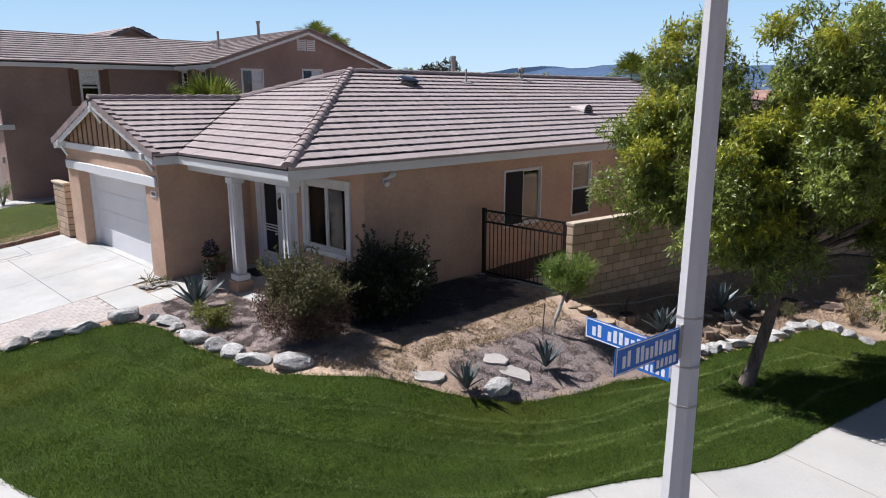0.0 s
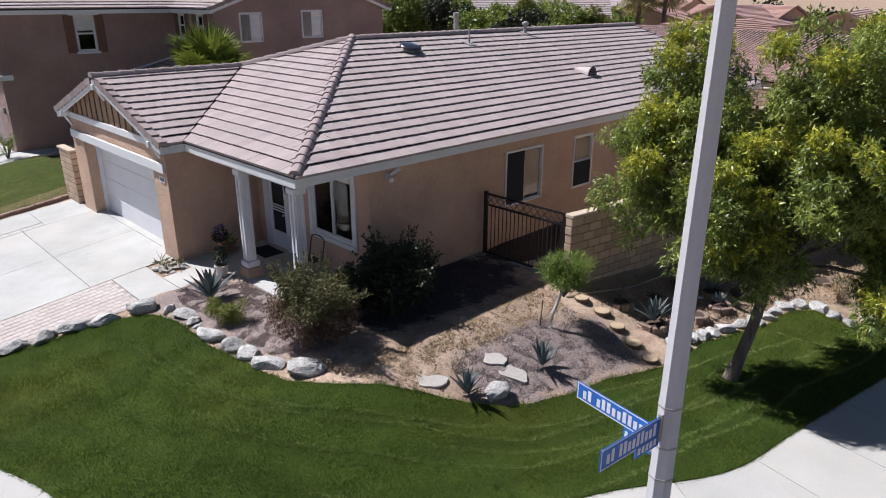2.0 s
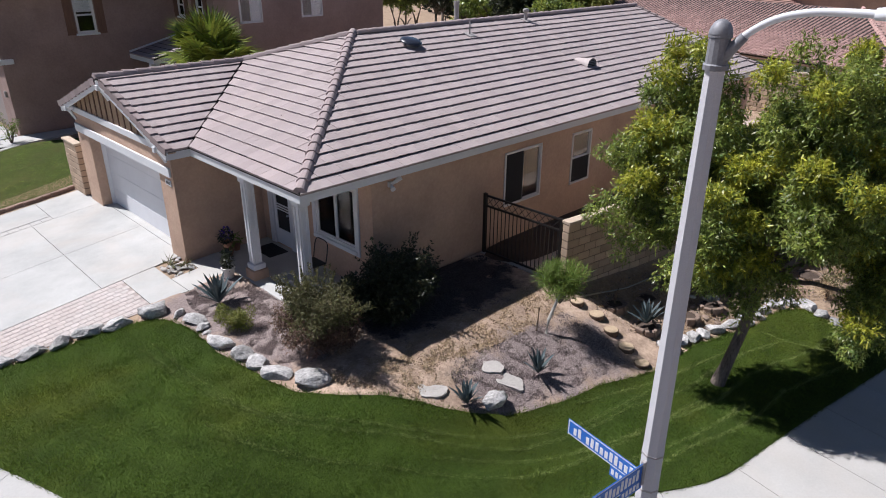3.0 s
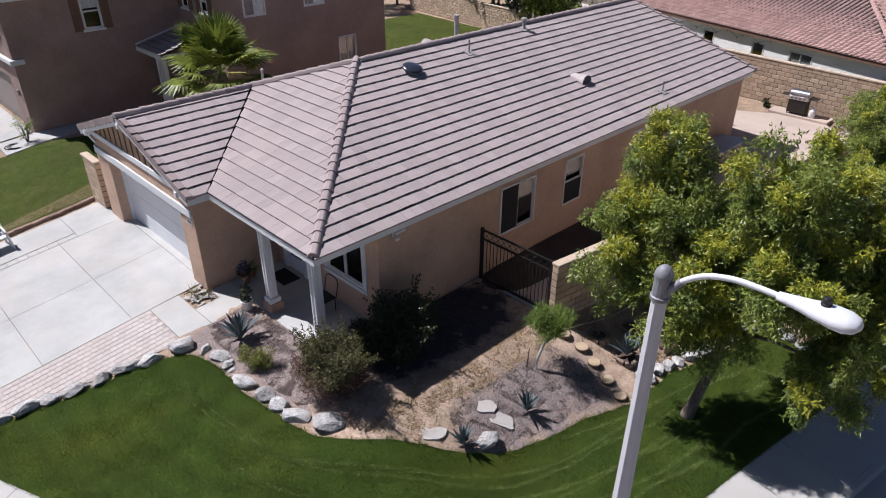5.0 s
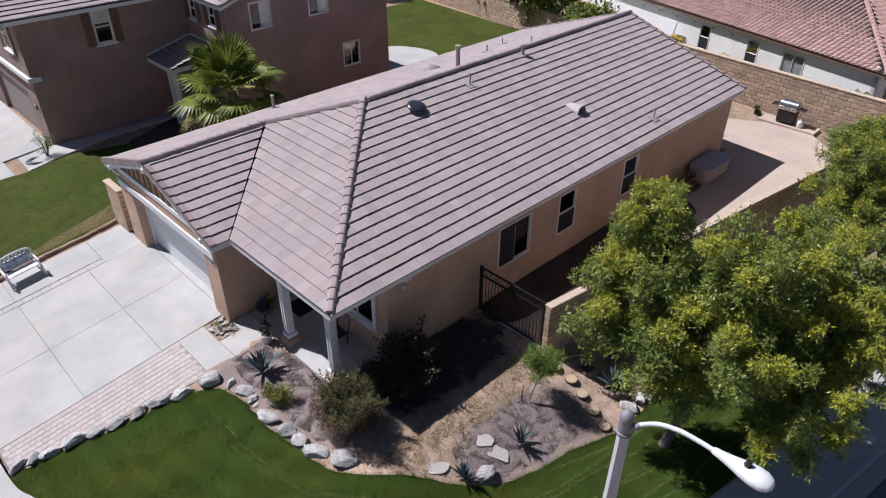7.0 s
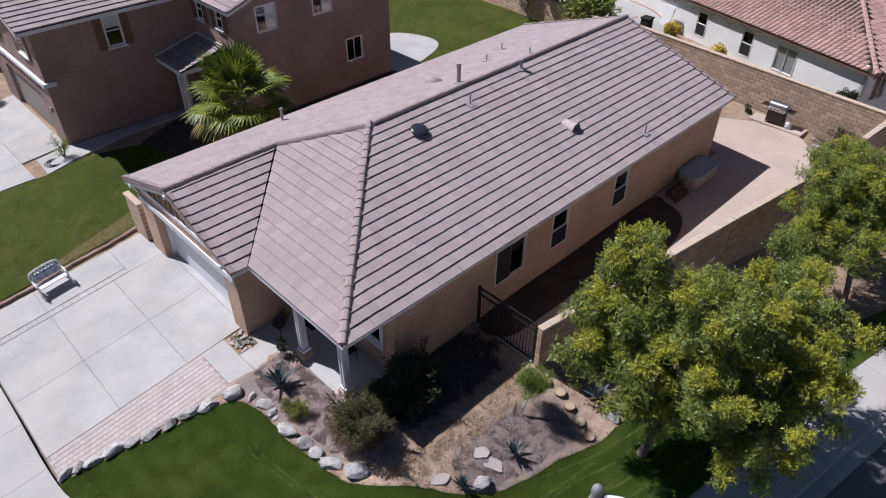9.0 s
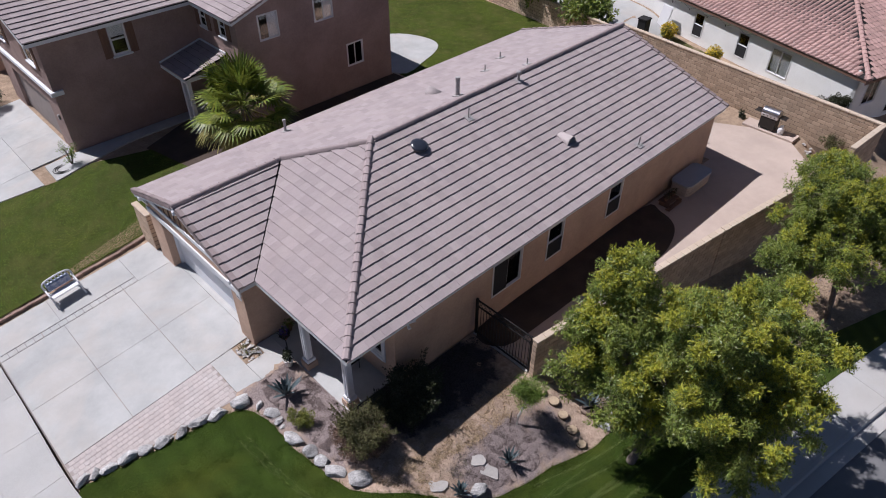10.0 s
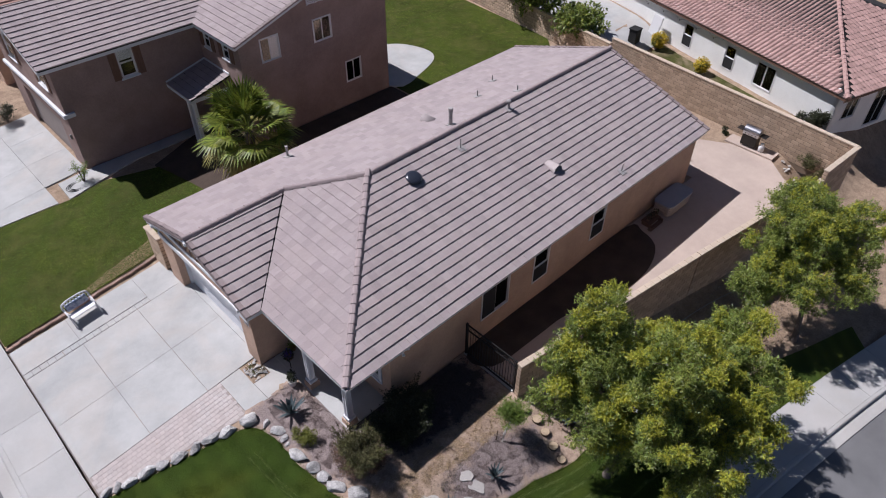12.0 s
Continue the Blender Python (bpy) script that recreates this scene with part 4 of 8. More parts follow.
def line_frame(a, b):
    d = (Vector(b) - Vector(a)).normalized()
    y = Vector((0, 0, 1)).cross(d).normalized()
    z = d.cross(y)
    return Matrix(((d.x, y.x, z.x, a[0]), (d.y, y.y, z.y, a[1]), (d.z, y.z, z.z, a[2]), (0, 0, 0, 1)))


def lay_caps(parent, me, a, b, step=0.36, lift=0.045, seed=1):
    rnd = random.Random(seed)
    m4 = line_frame(a, b)
    ln = (Vector(b) - Vector(a)).length
    for i in range(int(ln / step + 0.5)):
        piece("cap_tile", me, m4 @ pose(i * step, rnd.uniform(-0.006, 0.006), lift, rnd.uniform(-2, 2), 0, rnd.uniform(-1, 1)), parent)


def roof_deck(name, parent, polys, thick, m=None, drop=0.0):
    """Solid boarding under the tiles, from polygons of 3D corners."""
    bm = bmesh.new()
    for poly in polys:
        hi = [bm.verts.new((x, y, z - drop)) for x, y, z in poly]
        lo = [bm.verts.new((x, y, z - drop - thick)) for x, y, z in poly]
        bm.faces.new(hi)
        bm.faces.new(lo)
        for i in range(len(poly)):
            j = (i + 1) % len(poly)
            bm.faces.new((lo[i], lo[j], hi[j], hi[i]))
    bmesh.ops.remove_doubles(bm, verts=bm.verts[:], dist=0.001)
    return part(name, bm, m or DECK, parent)


# ---- the corner house
house = thing("house", (16, 16.5, 0), "single-storey tan stucco house with grey brown tile roof", "house")
PITCH = 1 / 3
EAVE = 2.99
WY0, WY1 = 10.96, 22.25      # long walls
WX0, WX1 = 8.55, 27.75       # front room wall and back wall
EY0, EY1, EX0, EX1 = 10.70, 22.58, 6.60, 28.05
GX, GY = 6.25, 15.66         # garage front and its side wall
RIDGE_Y = (EY0 + EY1) / 2
RIDGE = EAVE + (RIDGE_Y - EY0) * PITCH
GE_Y = 15.30                 # garage's own eave
G_RIDGE_Y = (GE_Y + EY1) / 2
G_RIDGE = EAVE + (G_RIDGE_Y - GE_Y) * PITCH
HIP_X = EX0 + (RIDGE_Y - EY0)
VAL_X = EX0 + (G_RIDGE_Y - GE_Y)
RAKE_X = 6.02
WT = 2.84

m_side = side_frame((WX0, WY0, 0), "-y")
wall("side_wall", house, m_side, WX1 - WX0, -0.3, WT, [(12.93 - WX0, 14.47 - WX0, 1.0, 2.48), (15.86 - WX0, 16.82 - WX0, 0.95, 2.48), (19.62 - WX0, 20.58 - WX0, 0.95, 2.44)])
window(house, m_side, 12.93 - WX0, 14.47 - WX0, 1.0, 2.48, "slider", blind=0.5, trim=0.0, screen=True, glass=GLASS_COATED)
window(house, m_side, 15.86 - WX0, 16.82 - WX0, 0.95, 2.48, "hung", blind=0.52, screen=True, glass=GLASS_COATED)
window(house, m_side, 19.62 - WX0, 20.58 - WX0, 0.95, 2.44, "hung", blind=0.2, screen=True, glass=GLASS_COATED)
m_front = side_frame((WX0, 15.66, 0), "-x")
FW = (15.66 - 13.12, 15.66 - 11.56, 0.92, 2.40)
DW = (15.66 - 15.20, 15.66 - 14.28, 0.03, 2.40)
wall("front_wall", house, m_front, 15.66 - WY0 - 0.2, -0.3, WT, [FW, DW])
window(house, m_front, *FW, "slider", blind=0.6, fill=CURTAIN, trim=0.13, sill=True)
m_gar = side_frame((GX, WY1, 0), "-x")
GD = (WY1 - 21.30, WY1 - 16.45, -0.3, 2.22)
wall("garage_wall", house, m_gar, WY1 - GY, -0.5, 2.92, [GD], thick=0.45)
wall("garage_side_wall", house, side_frame((GX + 0.45, GY, 0), "-y"), WX0 - GX - 0.45, -0.5, WT, m=STUCCO)
wall("far_wall", house, side_frame((WX1, WY1, 0), "+y"), WX1 - GX - 0.45, -0.5, WT)
wall("back_wall", house, side_frame((WX1, WY0 + 0.2, 0), "+x"), WY1 - WY0 - 0.4, -0.5, WT, gable=(RIDGE_Y - WY0 - 0.25) * PITCH)
part("floor", one_box(GX + 0.5, WX1 - 0.2, WY0 + 0.2, WY1 - 0.2, -0.2, 0.0), DARK, house)
part("porch_slab", one_box(6.82, WX0, 11.25, 15.62, -0.25, 0.045, bevel=0.01), CONCRETE, house)

# garage door: four rows of raised panels
bm = one_box(GX + 0.40, GX + 0.44, 16.45, 21.30, -0.02, 2.22)
door = part("garage_door", bm, WHITE, house, "white panelled garage door")
for r in range(4):
    part("door_section", one_box(GX + 0.385, GX + 0.40, 16.46, 21.29, 0.0 + r * 0.545, 0.0 + r * 0.545 + 0.533, bevel=0.006), WHITE, door)
for r in range(3):
    part("panel_joint", one_box(GX + 0.392, GX + 0.401, 16.46, 21.29, 0.535 + r * 0.545, 0.543 + r * 0.545), TRIM, door)
bm = bmesh.new()
for a, b, lo, hi in ((16.452, 16.52, -0.02, 2.21), (21.23, 21.298, -0.02, 2.21), (16.452, 21.298, 2.15, 2.218)):
    box(bm, GX + 0.28, GX + 0.384, a, b, lo, hi)
part("door_frame", bm, WHITE, house)
part("garage_header", one_box(GX - 0.06, GX - 0.002, 15.72, 22.20, 2.22, 2.46, bevel=0.012), TRIM, house)
part("threshold_strip", one_box(GX + 0.30, GX + 0.40, 16.45, 21.30, -0.005, 0.02), RUBBER, house)

# gable over the garage: boards, battens, trim, brackets
bm = bmesh.new()
half = (EY1 - GE_Y) / 2
outline = ((GE_Y + 0.35, 2.84), (EY1 - 0.33, 2.84), (EY1 - 0.33, EAVE + 0.33 * PITCH - 0.045), (G_RIDGE_Y, G_RIDGE - 0.045), (GE_Y + 0.35, EAVE + 0.35 * PITCH - 0.045))
lo, hi = [[bm.verts.new((x, y, z)) for y, z in outline] for x in (GX, GX + 0.2)]
bm.faces.new(lo)
bm.faces.new(hi)
for i in range(5):
    bm.faces.new((lo[i], lo[(i + 1) % 5], hi[(i + 1) % 5], hi[i]))
gable = part("gable_board", bm, BATTEN, house, "tan vertical gable boarding")
for i in range(15):
    y = GE_Y + 0.85 + i * 0.40
    top = G_RIDGE - 0.06 - (abs(y - G_RIDGE_Y) + 0.025) * PITCH
    if top > 3.05:
        part("batten", one_box(GX - 0.025, GX - 0.001, y - 0.025, y + 0.025, 2.98, top), WOOD, gable)
part("gable_band", one_box(GX - 0.05, GX - 0.002, GE_Y + 0.45, EY1 - 0.4, 2.80, 2.98, bevel=0.01), TRIM, house)
for s in (-1, 1):
    a = Vector((RAKE_X + 0.03, G_RIDGE_Y, G_RIDGE - 0.12))
    b = Vector((RAKE_X + 0.03, G_RIDGE_Y + s * half, EAVE - 0.12))
    bm = bmesh.new()
    m4 = line_frame(a, b)
    box(bm, 0.0, (b - a).length, -0.025, 0.025, -0.10, 0.09, m4)
    part("barge_board", bm, TRIM, house)
    # boarded underside of the overhang
    bm = bmesh.new()
    lo, hi = [[bm.verts.new((x, y, z + dz)) for x, y, z in ((RAKE_X + 0.06, G_RIDGE_Y, G_RIDGE), (GX + 0.02, G_RIDGE_Y, G_RIDGE), (GX + 0.02, G_RIDGE_Y + s * half, EAVE), (RAKE_X + 0.06, G_RIDGE_Y + s * half, EAVE))] for dz in (-0.07, -0.05)]
    bm.faces.new(lo)
    bm.faces.new(hi)
    for i in range(4):
        bm.faces.new((lo[i], lo[(i + 1) % 4], hi[(i + 1) % 4], hi[i]))
    part("gable_soffit", bm, SOFFIT, house, "tan boarded gable soffit")
for y, z in ((G_RIDGE_Y, G_RIDGE - 0.22), (GE_Y + 0.55, EAVE - 0.02), (EY1 - 0.55, EAVE - 0.02)):
    bm = one_box(RAKE_X - 0.05, GX, y - 0.06, y + 0.06, z - 0.10, z + 0.04, bevel=0.008)
    tube(bm, [(RAKE_X + 0.05, y, z - 0.08), (GX - 0.02, y, z - 0.38)], 0.04, 4)
    part("bracket", bm, TRIM, house)

# fascia boards and soffits
bm = bmesh.new()
box(bm, EX0 + 0.02, EX1 - 0.02, EY0 + 0.02, EY0 + 0.055, 2.77, 2.98)
part("side_fascia", bm, TRIM, house)
bm = bmesh.new()
box(bm, EX0 + 0.02, EX0 + 0.055, EY0 + 0.058, GE_Y + 0.1, 2.77, 2.98)
part("porch_fascia", bm, TRIM, house)
bm = bmesh.new()
box(bm, RAKE_X + 0.06, EX0 + 0.3, GE_Y + 0.02, GE_Y + 0.055, 2.77, 2.98)
part("garage_fascia", bm, TRIM, house)
bm = bmesh.new()
box(bm, RAKE_X + 0.06, EX1 - 0.02, EY1 - 0.055, EY1 - 0.02, 2.77, 2.98)
part("far_fascia", bm, TRIM, house)
bm = bmesh.new()
box(bm, EX0 + 0.06, EX1 - 0.06, EY0 + 0.06, WY0 + 0.05, 2.79, 2.81)
box(bm, EX0 + 0.06, WX0 + 0.05, WY0 + 0.05, GY + 0.05, 2.785, 2.805)
part("soffit", bm, TRIM, house)
for k, s in ((0, 1), (1, -1)):
    y = EY0 if s > 0 else EY1
    a, b = Vector((EX1 - 0.03, RIDGE_Y, RIDGE - 0.12)), Vector((EX1 - 0.03, y, EAVE - 0.12))
    part("back_barge_board", box(bmesh.new(), 0, (b - a).length, -0.025, 0.025, -0.1, 0.09, line_frame(a, b)), TRIM, house)

# porch beam and its two posts on stuccoed plinths
part("porch_beam", one_box(6.95, 7.20, 11.20, 15.62, 2.58, 2.785, bevel=0.01), TRIM, house)
for cy in (11.46, 13.62):
    post = part("porch_post", one_box(6.98, 7.18, cy - 0.10, cy + 0.10, 0.42, 2.58, bevel=0.01), WHITE, house, "white fluted porch post")
    for off in (-0.065, 0.065):
        part("post_strip", one_box(6.955, 6.979, cy + off - 0.032, cy + off + 0.032, 0.46, 2.45, bevel=0.006), WHITE, post)
        part("post_strip", one_box(7.08 + off - 0.032, 7.08 + off + 0.032, cy - 0.125, cy - 0.101, 0.46, 2.45, bevel=0.006), WHITE, post)
    part("post_collar", one_box(6.92, 7.24, cy - 0.16, cy + 0.16, 0.28, 0.42, bevel=0.015), WHITE, post)
    part("post_capital", one_box(6.93, 7.23, cy - 0.15, cy + 0.15, 2.44, 2.575, bevel=0.015), WHITE, post)
    part("post_plinth", one_box(6.88, 7.28, cy - 0.20, cy + 0.20, -0.2, 0.28, bevel=0.015), STUCCO, post)

# front door behind a white screen door
dm = m_front
bm = bmesh.new()
a, b, z0, z1 = DW
for p, q, r, t in ((a, a + 0.07, z0, z1), (b - 0.07, b, z0, z1), (a, b, z1 - 0.07, z1)):
    box(bm, p, q, -0.15, 0.03, r, t, dm, bevel=0.006)
fdoor = part("front_door", bm, WHITE, house, "white screen door with dark mesh")
bm = bmesh.new()
for p, q, r, t in ((a + 0.075, a + 0.17, z0 + 0.02, z1 - 0.075), (b - 0.17, b - 0.075, z0 + 0.02, z1 - 0.075), (a + 0.17, b - 0.17, z0 + 0.02, z0 + 0.45), (a + 0.17, b - 0.17, z1 - 0.17, z1 - 0.075),
                   (a + 0.17, b - 0.17, 1.02, 1.05), (a + 0.17, b - 0.17, 1.09, 1.12), (a + 0.17, b - 0.17, 1.16, 1.19)):
    box(bm, p, q, -0.06, -0.02, r, t, dm, bevel=0.004)
part("screen_frame", bm, WHITE, fdoor)
part("screen_mesh", one_box(a + 0.16, b - 0.16, -0.05, -0.045, z0 + 0.44, z1 - 0.16, dm), SCREEN, fdoor)
part("door_leaf", one_box(a + 0.07, b - 0.07, -0.14, -0.10, z0, z1 - 0.07, dm), DARK, fdoor)
part("door_handle", lathe(bmesh.new(), (0, 0, 0), [(0.0, 0), (0.02, 0.0), (0.02, 0.05), (0.035, 0.06), (0.03, 0.09), (0, 0.1)], 8, dm @ pose(b - 0.12, -0.02, 1.0, -90)), CHROME, fdoor)
bm = bmesh.new()
for p, q, r, t in ((a - 0.12, a - 0.002, z0, z1 + 0.12), (b + 0.002, b + 0.12, z0, z1 + 0.12), (a, b, z1 + 0.002, z1 + 0.12)):
    box(bm, p, q, -0.01, 0.04, r, t, dm, bevel=0.006)
part("door_trim", bm, TRIM, house)

# ---- roof: boarding, tiles, hips and ridges
zr = lambda d: EAVE + d * PITCH
deck = roof_deck("roof", house, [
    [(EX0, EY0, EAVE), (EX1, EY0, EAVE), (EX1, RIDGE_Y, RIDGE), (HIP_X, RIDGE_Y, RIDGE)],
    [(EX0, EY0, EAVE), (HIP_X, RIDGE_Y, RIDGE), (VAL_X, G_RIDGE_Y, G_RIDGE), (EX0, GE_Y, EAVE)],
    [(RAKE_X, GE_Y, EAVE), (EX0, GE_Y, EAVE), (VAL_X, G_RIDGE_Y, G_RIDGE), (RAKE_X, G_RIDGE_Y, G_RIDGE)],
    [(RAKE_X, EY1, EAVE), (RAKE_X, G_RIDGE_Y, G_RIDGE), (VAL_X, G_RIDGE_Y, G_RIDGE), (VAL_X, EY1, EAVE)],
    [(VAL_X, EY1, EAVE), (VAL_X, G_RIDGE_Y, G_RIDGE), (HIP_X, RIDGE_Y, RIDGE), (EX1, RIDGE_Y, RIDGE), (EX1, EY1, EAVE)]], 0.03, drop=0.005)
K = math.sqrt(1 + PITCH * PITCH)
E_ROW = 0.367
W_TILE = 0.305
ALL_TILES = []
for m4, poly, seed, near in (
        (slope_frame((0, EY0, EAVE), (1, 0, 0), (0, 1), PITCH), [(EX0 - 0.03, -0.07), (EX1 + 0.03, -0.07), (EX1 + 0.03, (RIDGE_Y - EY0) * K), (HIP_X, (RIDGE_Y - EY0) * K)], 11, lambda p: True),
        (slope_frame((EX0, 0, EAVE), (0, 1, 0), (1, 0), PITCH), [(EY0, -0.01), (GE_Y - 0.055, -0.01), (G_RIDGE_Y - 0.055, (VAL_X - EX0) * K), (RIDGE_Y, (HIP_X - EX0) * K)], 12, lambda p: True),
        (slope_frame((0, GE_Y, EAVE), (1, 0, 0), (0, 1), PITCH), [(RAKE_X, -0.04), (EX0 - 0.060, -0.04), (VAL_X - 0.060, (G_RIDGE_Y - GE_Y) * K), (RAKE_X, (G_RIDGE_Y - GE_Y) * K)], 13, lambda p: True),
        (slope_frame((0, EY1, EAVE), (1, 0, 0), (0, -1), PITCH), [(RAKE_X, -0.04), (VAL_X, -0.04), (VAL_X, (EY1 - G_RIDGE_Y) * K), (RAKE_X, (EY1 - G_RIDGE_Y) * K)], 14, lambda p: True),
        (slope_frame((0, EY1, EAVE), (1, 0, 0), (0, -1), PITCH), [(VAL_X, -0.04), (EX1 + 0.03, -0.04), (EX1 + 0.03, (EY1 - RIDGE_Y) * K), (HIP_X, (EY1 - RIDGE_Y) * K), (VAL_X, (EY1 - G_RIDGE_Y) * K)], 15, lambda p: True)):
    ALL_TILES.append(lay_tiles(m4, poly, E_ROW, W_TILE, seed, near))


# ---- the two-storey house next door
nb = thing("neighbour_house", (15, 33, 0), "two-storey brown stucco house with grey tile roofs", "house")
NY, NG = 32.2, 28.3           # long front wing's wall and the gable wing's wall
m_w = side_frame((6.85, NY, 0), "-y")
wall("wing_wall", nb, m_w, 7.35, -0.4, 5.62, [(3.06, 3.86, 3.92, 5.38)], STUCCO_NB)
window(nb, m_w, 3.06, 3.86, 3.92, 5.38, "hung", blind=0.42, sill=True, shutters=True, head=True)
m_g = side_frame((14.2, NG, 0), "-y")
ops = [(15.36 - 14.2, 16.48 - 14.2, 4.22, 5.48), (18.52 - 14.2, 19.70 - 14.2, 4.3, 5.55), (20.35 - 14.2, 21.45 - 14.2, 1.38, 2.66)]
wall("gable_wall", nb, m_g, 9.2, -0.4, 5.62, ops, STUCCO_NB, gable=1.62)
window(nb, m_g, *ops[0], "slider", blind=0.5)
window(nb, m_g, *ops[1], "slider", blind=0.5)
window(nb, m_g, *ops[2], "slider", blind=1.0, fill=CURTAIN)
m_s = side_frame((14.2, NY, 0), "-x")
ops2 = [(0.55, 1.15, 4.42, 5.40), (2.35, 2.95, 4.42, 5.40)]
wall("gable_wing_side_wall", nb, m_s, NY - NG - 0.2, -0.4, 5.62, ops2, STUCCO_NB)
for o in ops2:
    window(nb, m_s, *o, "hung", blind=0.3, sill=True, shutters=True, head=True)
m_f = side_frame((6.85, 40.2, 0), "-x")
fops = [(40.2 - 34.5, 40.2 - 33.4, 3.95, 5.35), (40.2 - 38.5, 40.2 - 37.4, 3.95, 5.35), (40.2 - 38.6, 40.2 - 33.6, -0.4, 2.2)]
wall("street_wall", nb, m_f, 7.79, -0.4, 5.62, fops, STUCCO_NB, gable=1.25)
for o in fops[:2]:
    window(nb, m_f, *o, "hung", blind=0.3, sill=True, shutters=True, head=True)
part("garage_door", one_box(7.0, 7.05, 33.6, 38.6, -0.4, 2.2), TAUPE, nb, "taupe garage door")
bm = one_box(6.70, 6.85, 32.05, 40.2, 2.95, 3.16, bevel=0.02)
box(bm, 6.80, 7.25, 32.05, 32.19, 2.955, 3.155, bevel=0.01)
part("belly_band", bm, TRIM, nb)
wall("far_side_wall", nb, side_frame((23.4, NG + 0.2, 0), "+x"), 11.7, -0.4, 5.62, (), STUCCO_NB)
wall("back_wall", nb, side_frame((23.4, 40.2, 0), "+y"), 16.55, -0.4, 5.62, (), STUCCO_NB)
NE = 5.66
NR_Y, NR_Z = 36.1, NE + (36.1 - 31.75) / 3
G0, G1 = 13.85, 23.75
GXM = (G0 + G1) / 2
GZ = NE + (GXM - G0) / 3
GY0 = 28.0
vy = 31.75 + (GXM - G0)
polys = [[(6.3, 31.75, NE), (G0, 31.75, NE), (G0 + NR_Y - 31.75, NR_Y, NR_Z), (6.3, NR_Y, NR_Z)],
         [(6.3, 40.45, NE), (6.3, NR_Y, NR_Z), (18.2, NR_Y, NR_Z), (18.2, 40.45, NE)],
         [(G0, GY0, NE), (GXM, GY0, GZ), (GXM, vy, GZ), (G0, 31.75, NE)],
         [(GXM, vy, GZ), (GXM, 40.4, GZ), (18.2, 40.4, NR_Z), (18.2, NR_Y, NR_Z)],
         [(G1, GY0, NE), (G1, 40.4, NE), (GXM, 40.4, GZ), (GXM, GY0, GZ)]]
nroof = roof_deck("roof", nb, polys, 0.05, drop=0.005)
for m4, poly, seed in (
        (slope_frame((0, 31.75, NE), (1, 0, 0), (0, 1), PITCH), [(6.3, 0), (G0, 0), (G0 + NR_Y - 31.75, (NR_Y - 31.75) * K), (6.3, (NR_Y - 31.75) * K)], 21),
        (slope_frame((G0, 0, NE), (0, 1, 0), (1, 0), PITCH), [(GY0, -0.04), (31.75, -0.04), (vy, (GXM - G0) * K), (GY0, (GXM - G0) * K)], 22),
        (slope_frame((G1, 0, NE), (0, 1, 0), (-1, 0), PITCH), [(GY0, -0.04), (40.4, -0.04), (40.4, (GXM - G0) * K), (GY0, (GXM - G0) * K)], 23)):
    v, f, _ = lay_tiles(m4, poly, 0.347, 0.305, seed)
    soup("roof_tiles", v, f, TILE_J, nroof, kind="stuff")
bm = bmesh.new()
box(bm, 6.35, G0, 31.78, 31.82, NE - 0.22, NE - 0.01)
box(bm, G0 + 0.02, G0 + 0.06, GY0 + 0.1, 31.78, NE - 0.22, NE - 0.01)
box(bm, 6.36, G0 + 0.3, 31.8, 32.21, NE - 0.2, NE - 0.18)
box(bm, G0 + 0.05, 14.21, GY0 + 0.2, 31.8, NE - 0.2, NE - 0.18)
part("fascia", bm, TRIM, nb)
for x1, z1, x0 in ((GXM, GZ, G0), (GXM, GZ, G1)):
    a, b = Vector((x1, GY0 + 0.03, z1 - 0.1)), Vector((x0, GY0 + 0.03, NE - 0.1))
    part("barge_board", box(bmesh.new(), 0, (b - a).length, -0.03, 0.03, -0.12, 0.08, line_frame(a, b)), TRIM, nb)
for z in (1, -1):
    a, b = Vector((6.33, NR_Y, NR_Z - 0.1)), Vector((6.33, NR_Y - z * 4.35, NE - 0.1))
    part("barge_board", box(bmesh.new(), 0, (b - a).length, -0.03, 0.03, -0.12, 0.08, line_frame(a, b)), TRIM, nb)
for dx in (-0.26, 0.26):
    bm = bmesh.new()
    for k in range(6):
        box(bm, GXM + dx - 0.2, GXM + dx + 0.2, NG - 0.05, NG - 0.01, 6.38 + k * 0.085, 6.43 + k * 0.085, Matrix.Identity(4))
    for p, q in ((-0.23, -0.19), (0.19, 0.23)):
        box(bm, GXM + dx + p, GXM + dx + q, NG - 0.06, NG, 6.35, 6.9)
    part("gable_vent", bm, WHITE, nb)
# lean-to entry roof in the corner between the wings, on two white posts
PE, PX0, PY0 = 2.92, 11.90, 29.7
PZ = PE + 0.56
proof = roof_deck("entry_roof", nb, [[(PX0, PY0, PE), (PX0, NY, PE), (14.2, NY, PZ), (14.2, PY0, PZ)]], 0.06)
v, f, _ = lay_tiles(slope_frame((PX0, 0, PE), (0, 1, 0), (1, 0), (PZ - PE) / (14.2 - PX0)), [(PY0, -0.03), (NY, -0.03), (NY, 2.36), (PY0, 2.36)], 0.347, 0.305, 31)
soup("roof_tiles", v, f, TILE_J, proof, kind="stuff")
bm = one_box(PX0 - 0.02, PX0 + 0.02, PY0, NY, PE - 0.2, PE - 0.01)
box(bm, PX0 + 0.02, 14.2, PY0 + 0.01, PY0 + 0.05, PE - 0.2, PE - 0.01)
part("entry_fascia", bm, TRIM, nb)
bm = box(bmesh.new(), 14.14, 14.196, PY0, NY - 0.06, PZ + 0.05, PZ + 0.13)
box(bm, 0, 2.36, -0.05, 0.0, 0.03, 0.10, line_frame((PX0, NY - 0.002, PE + 0.02), (14.2, NY - 0.002, PZ + 0.02)))
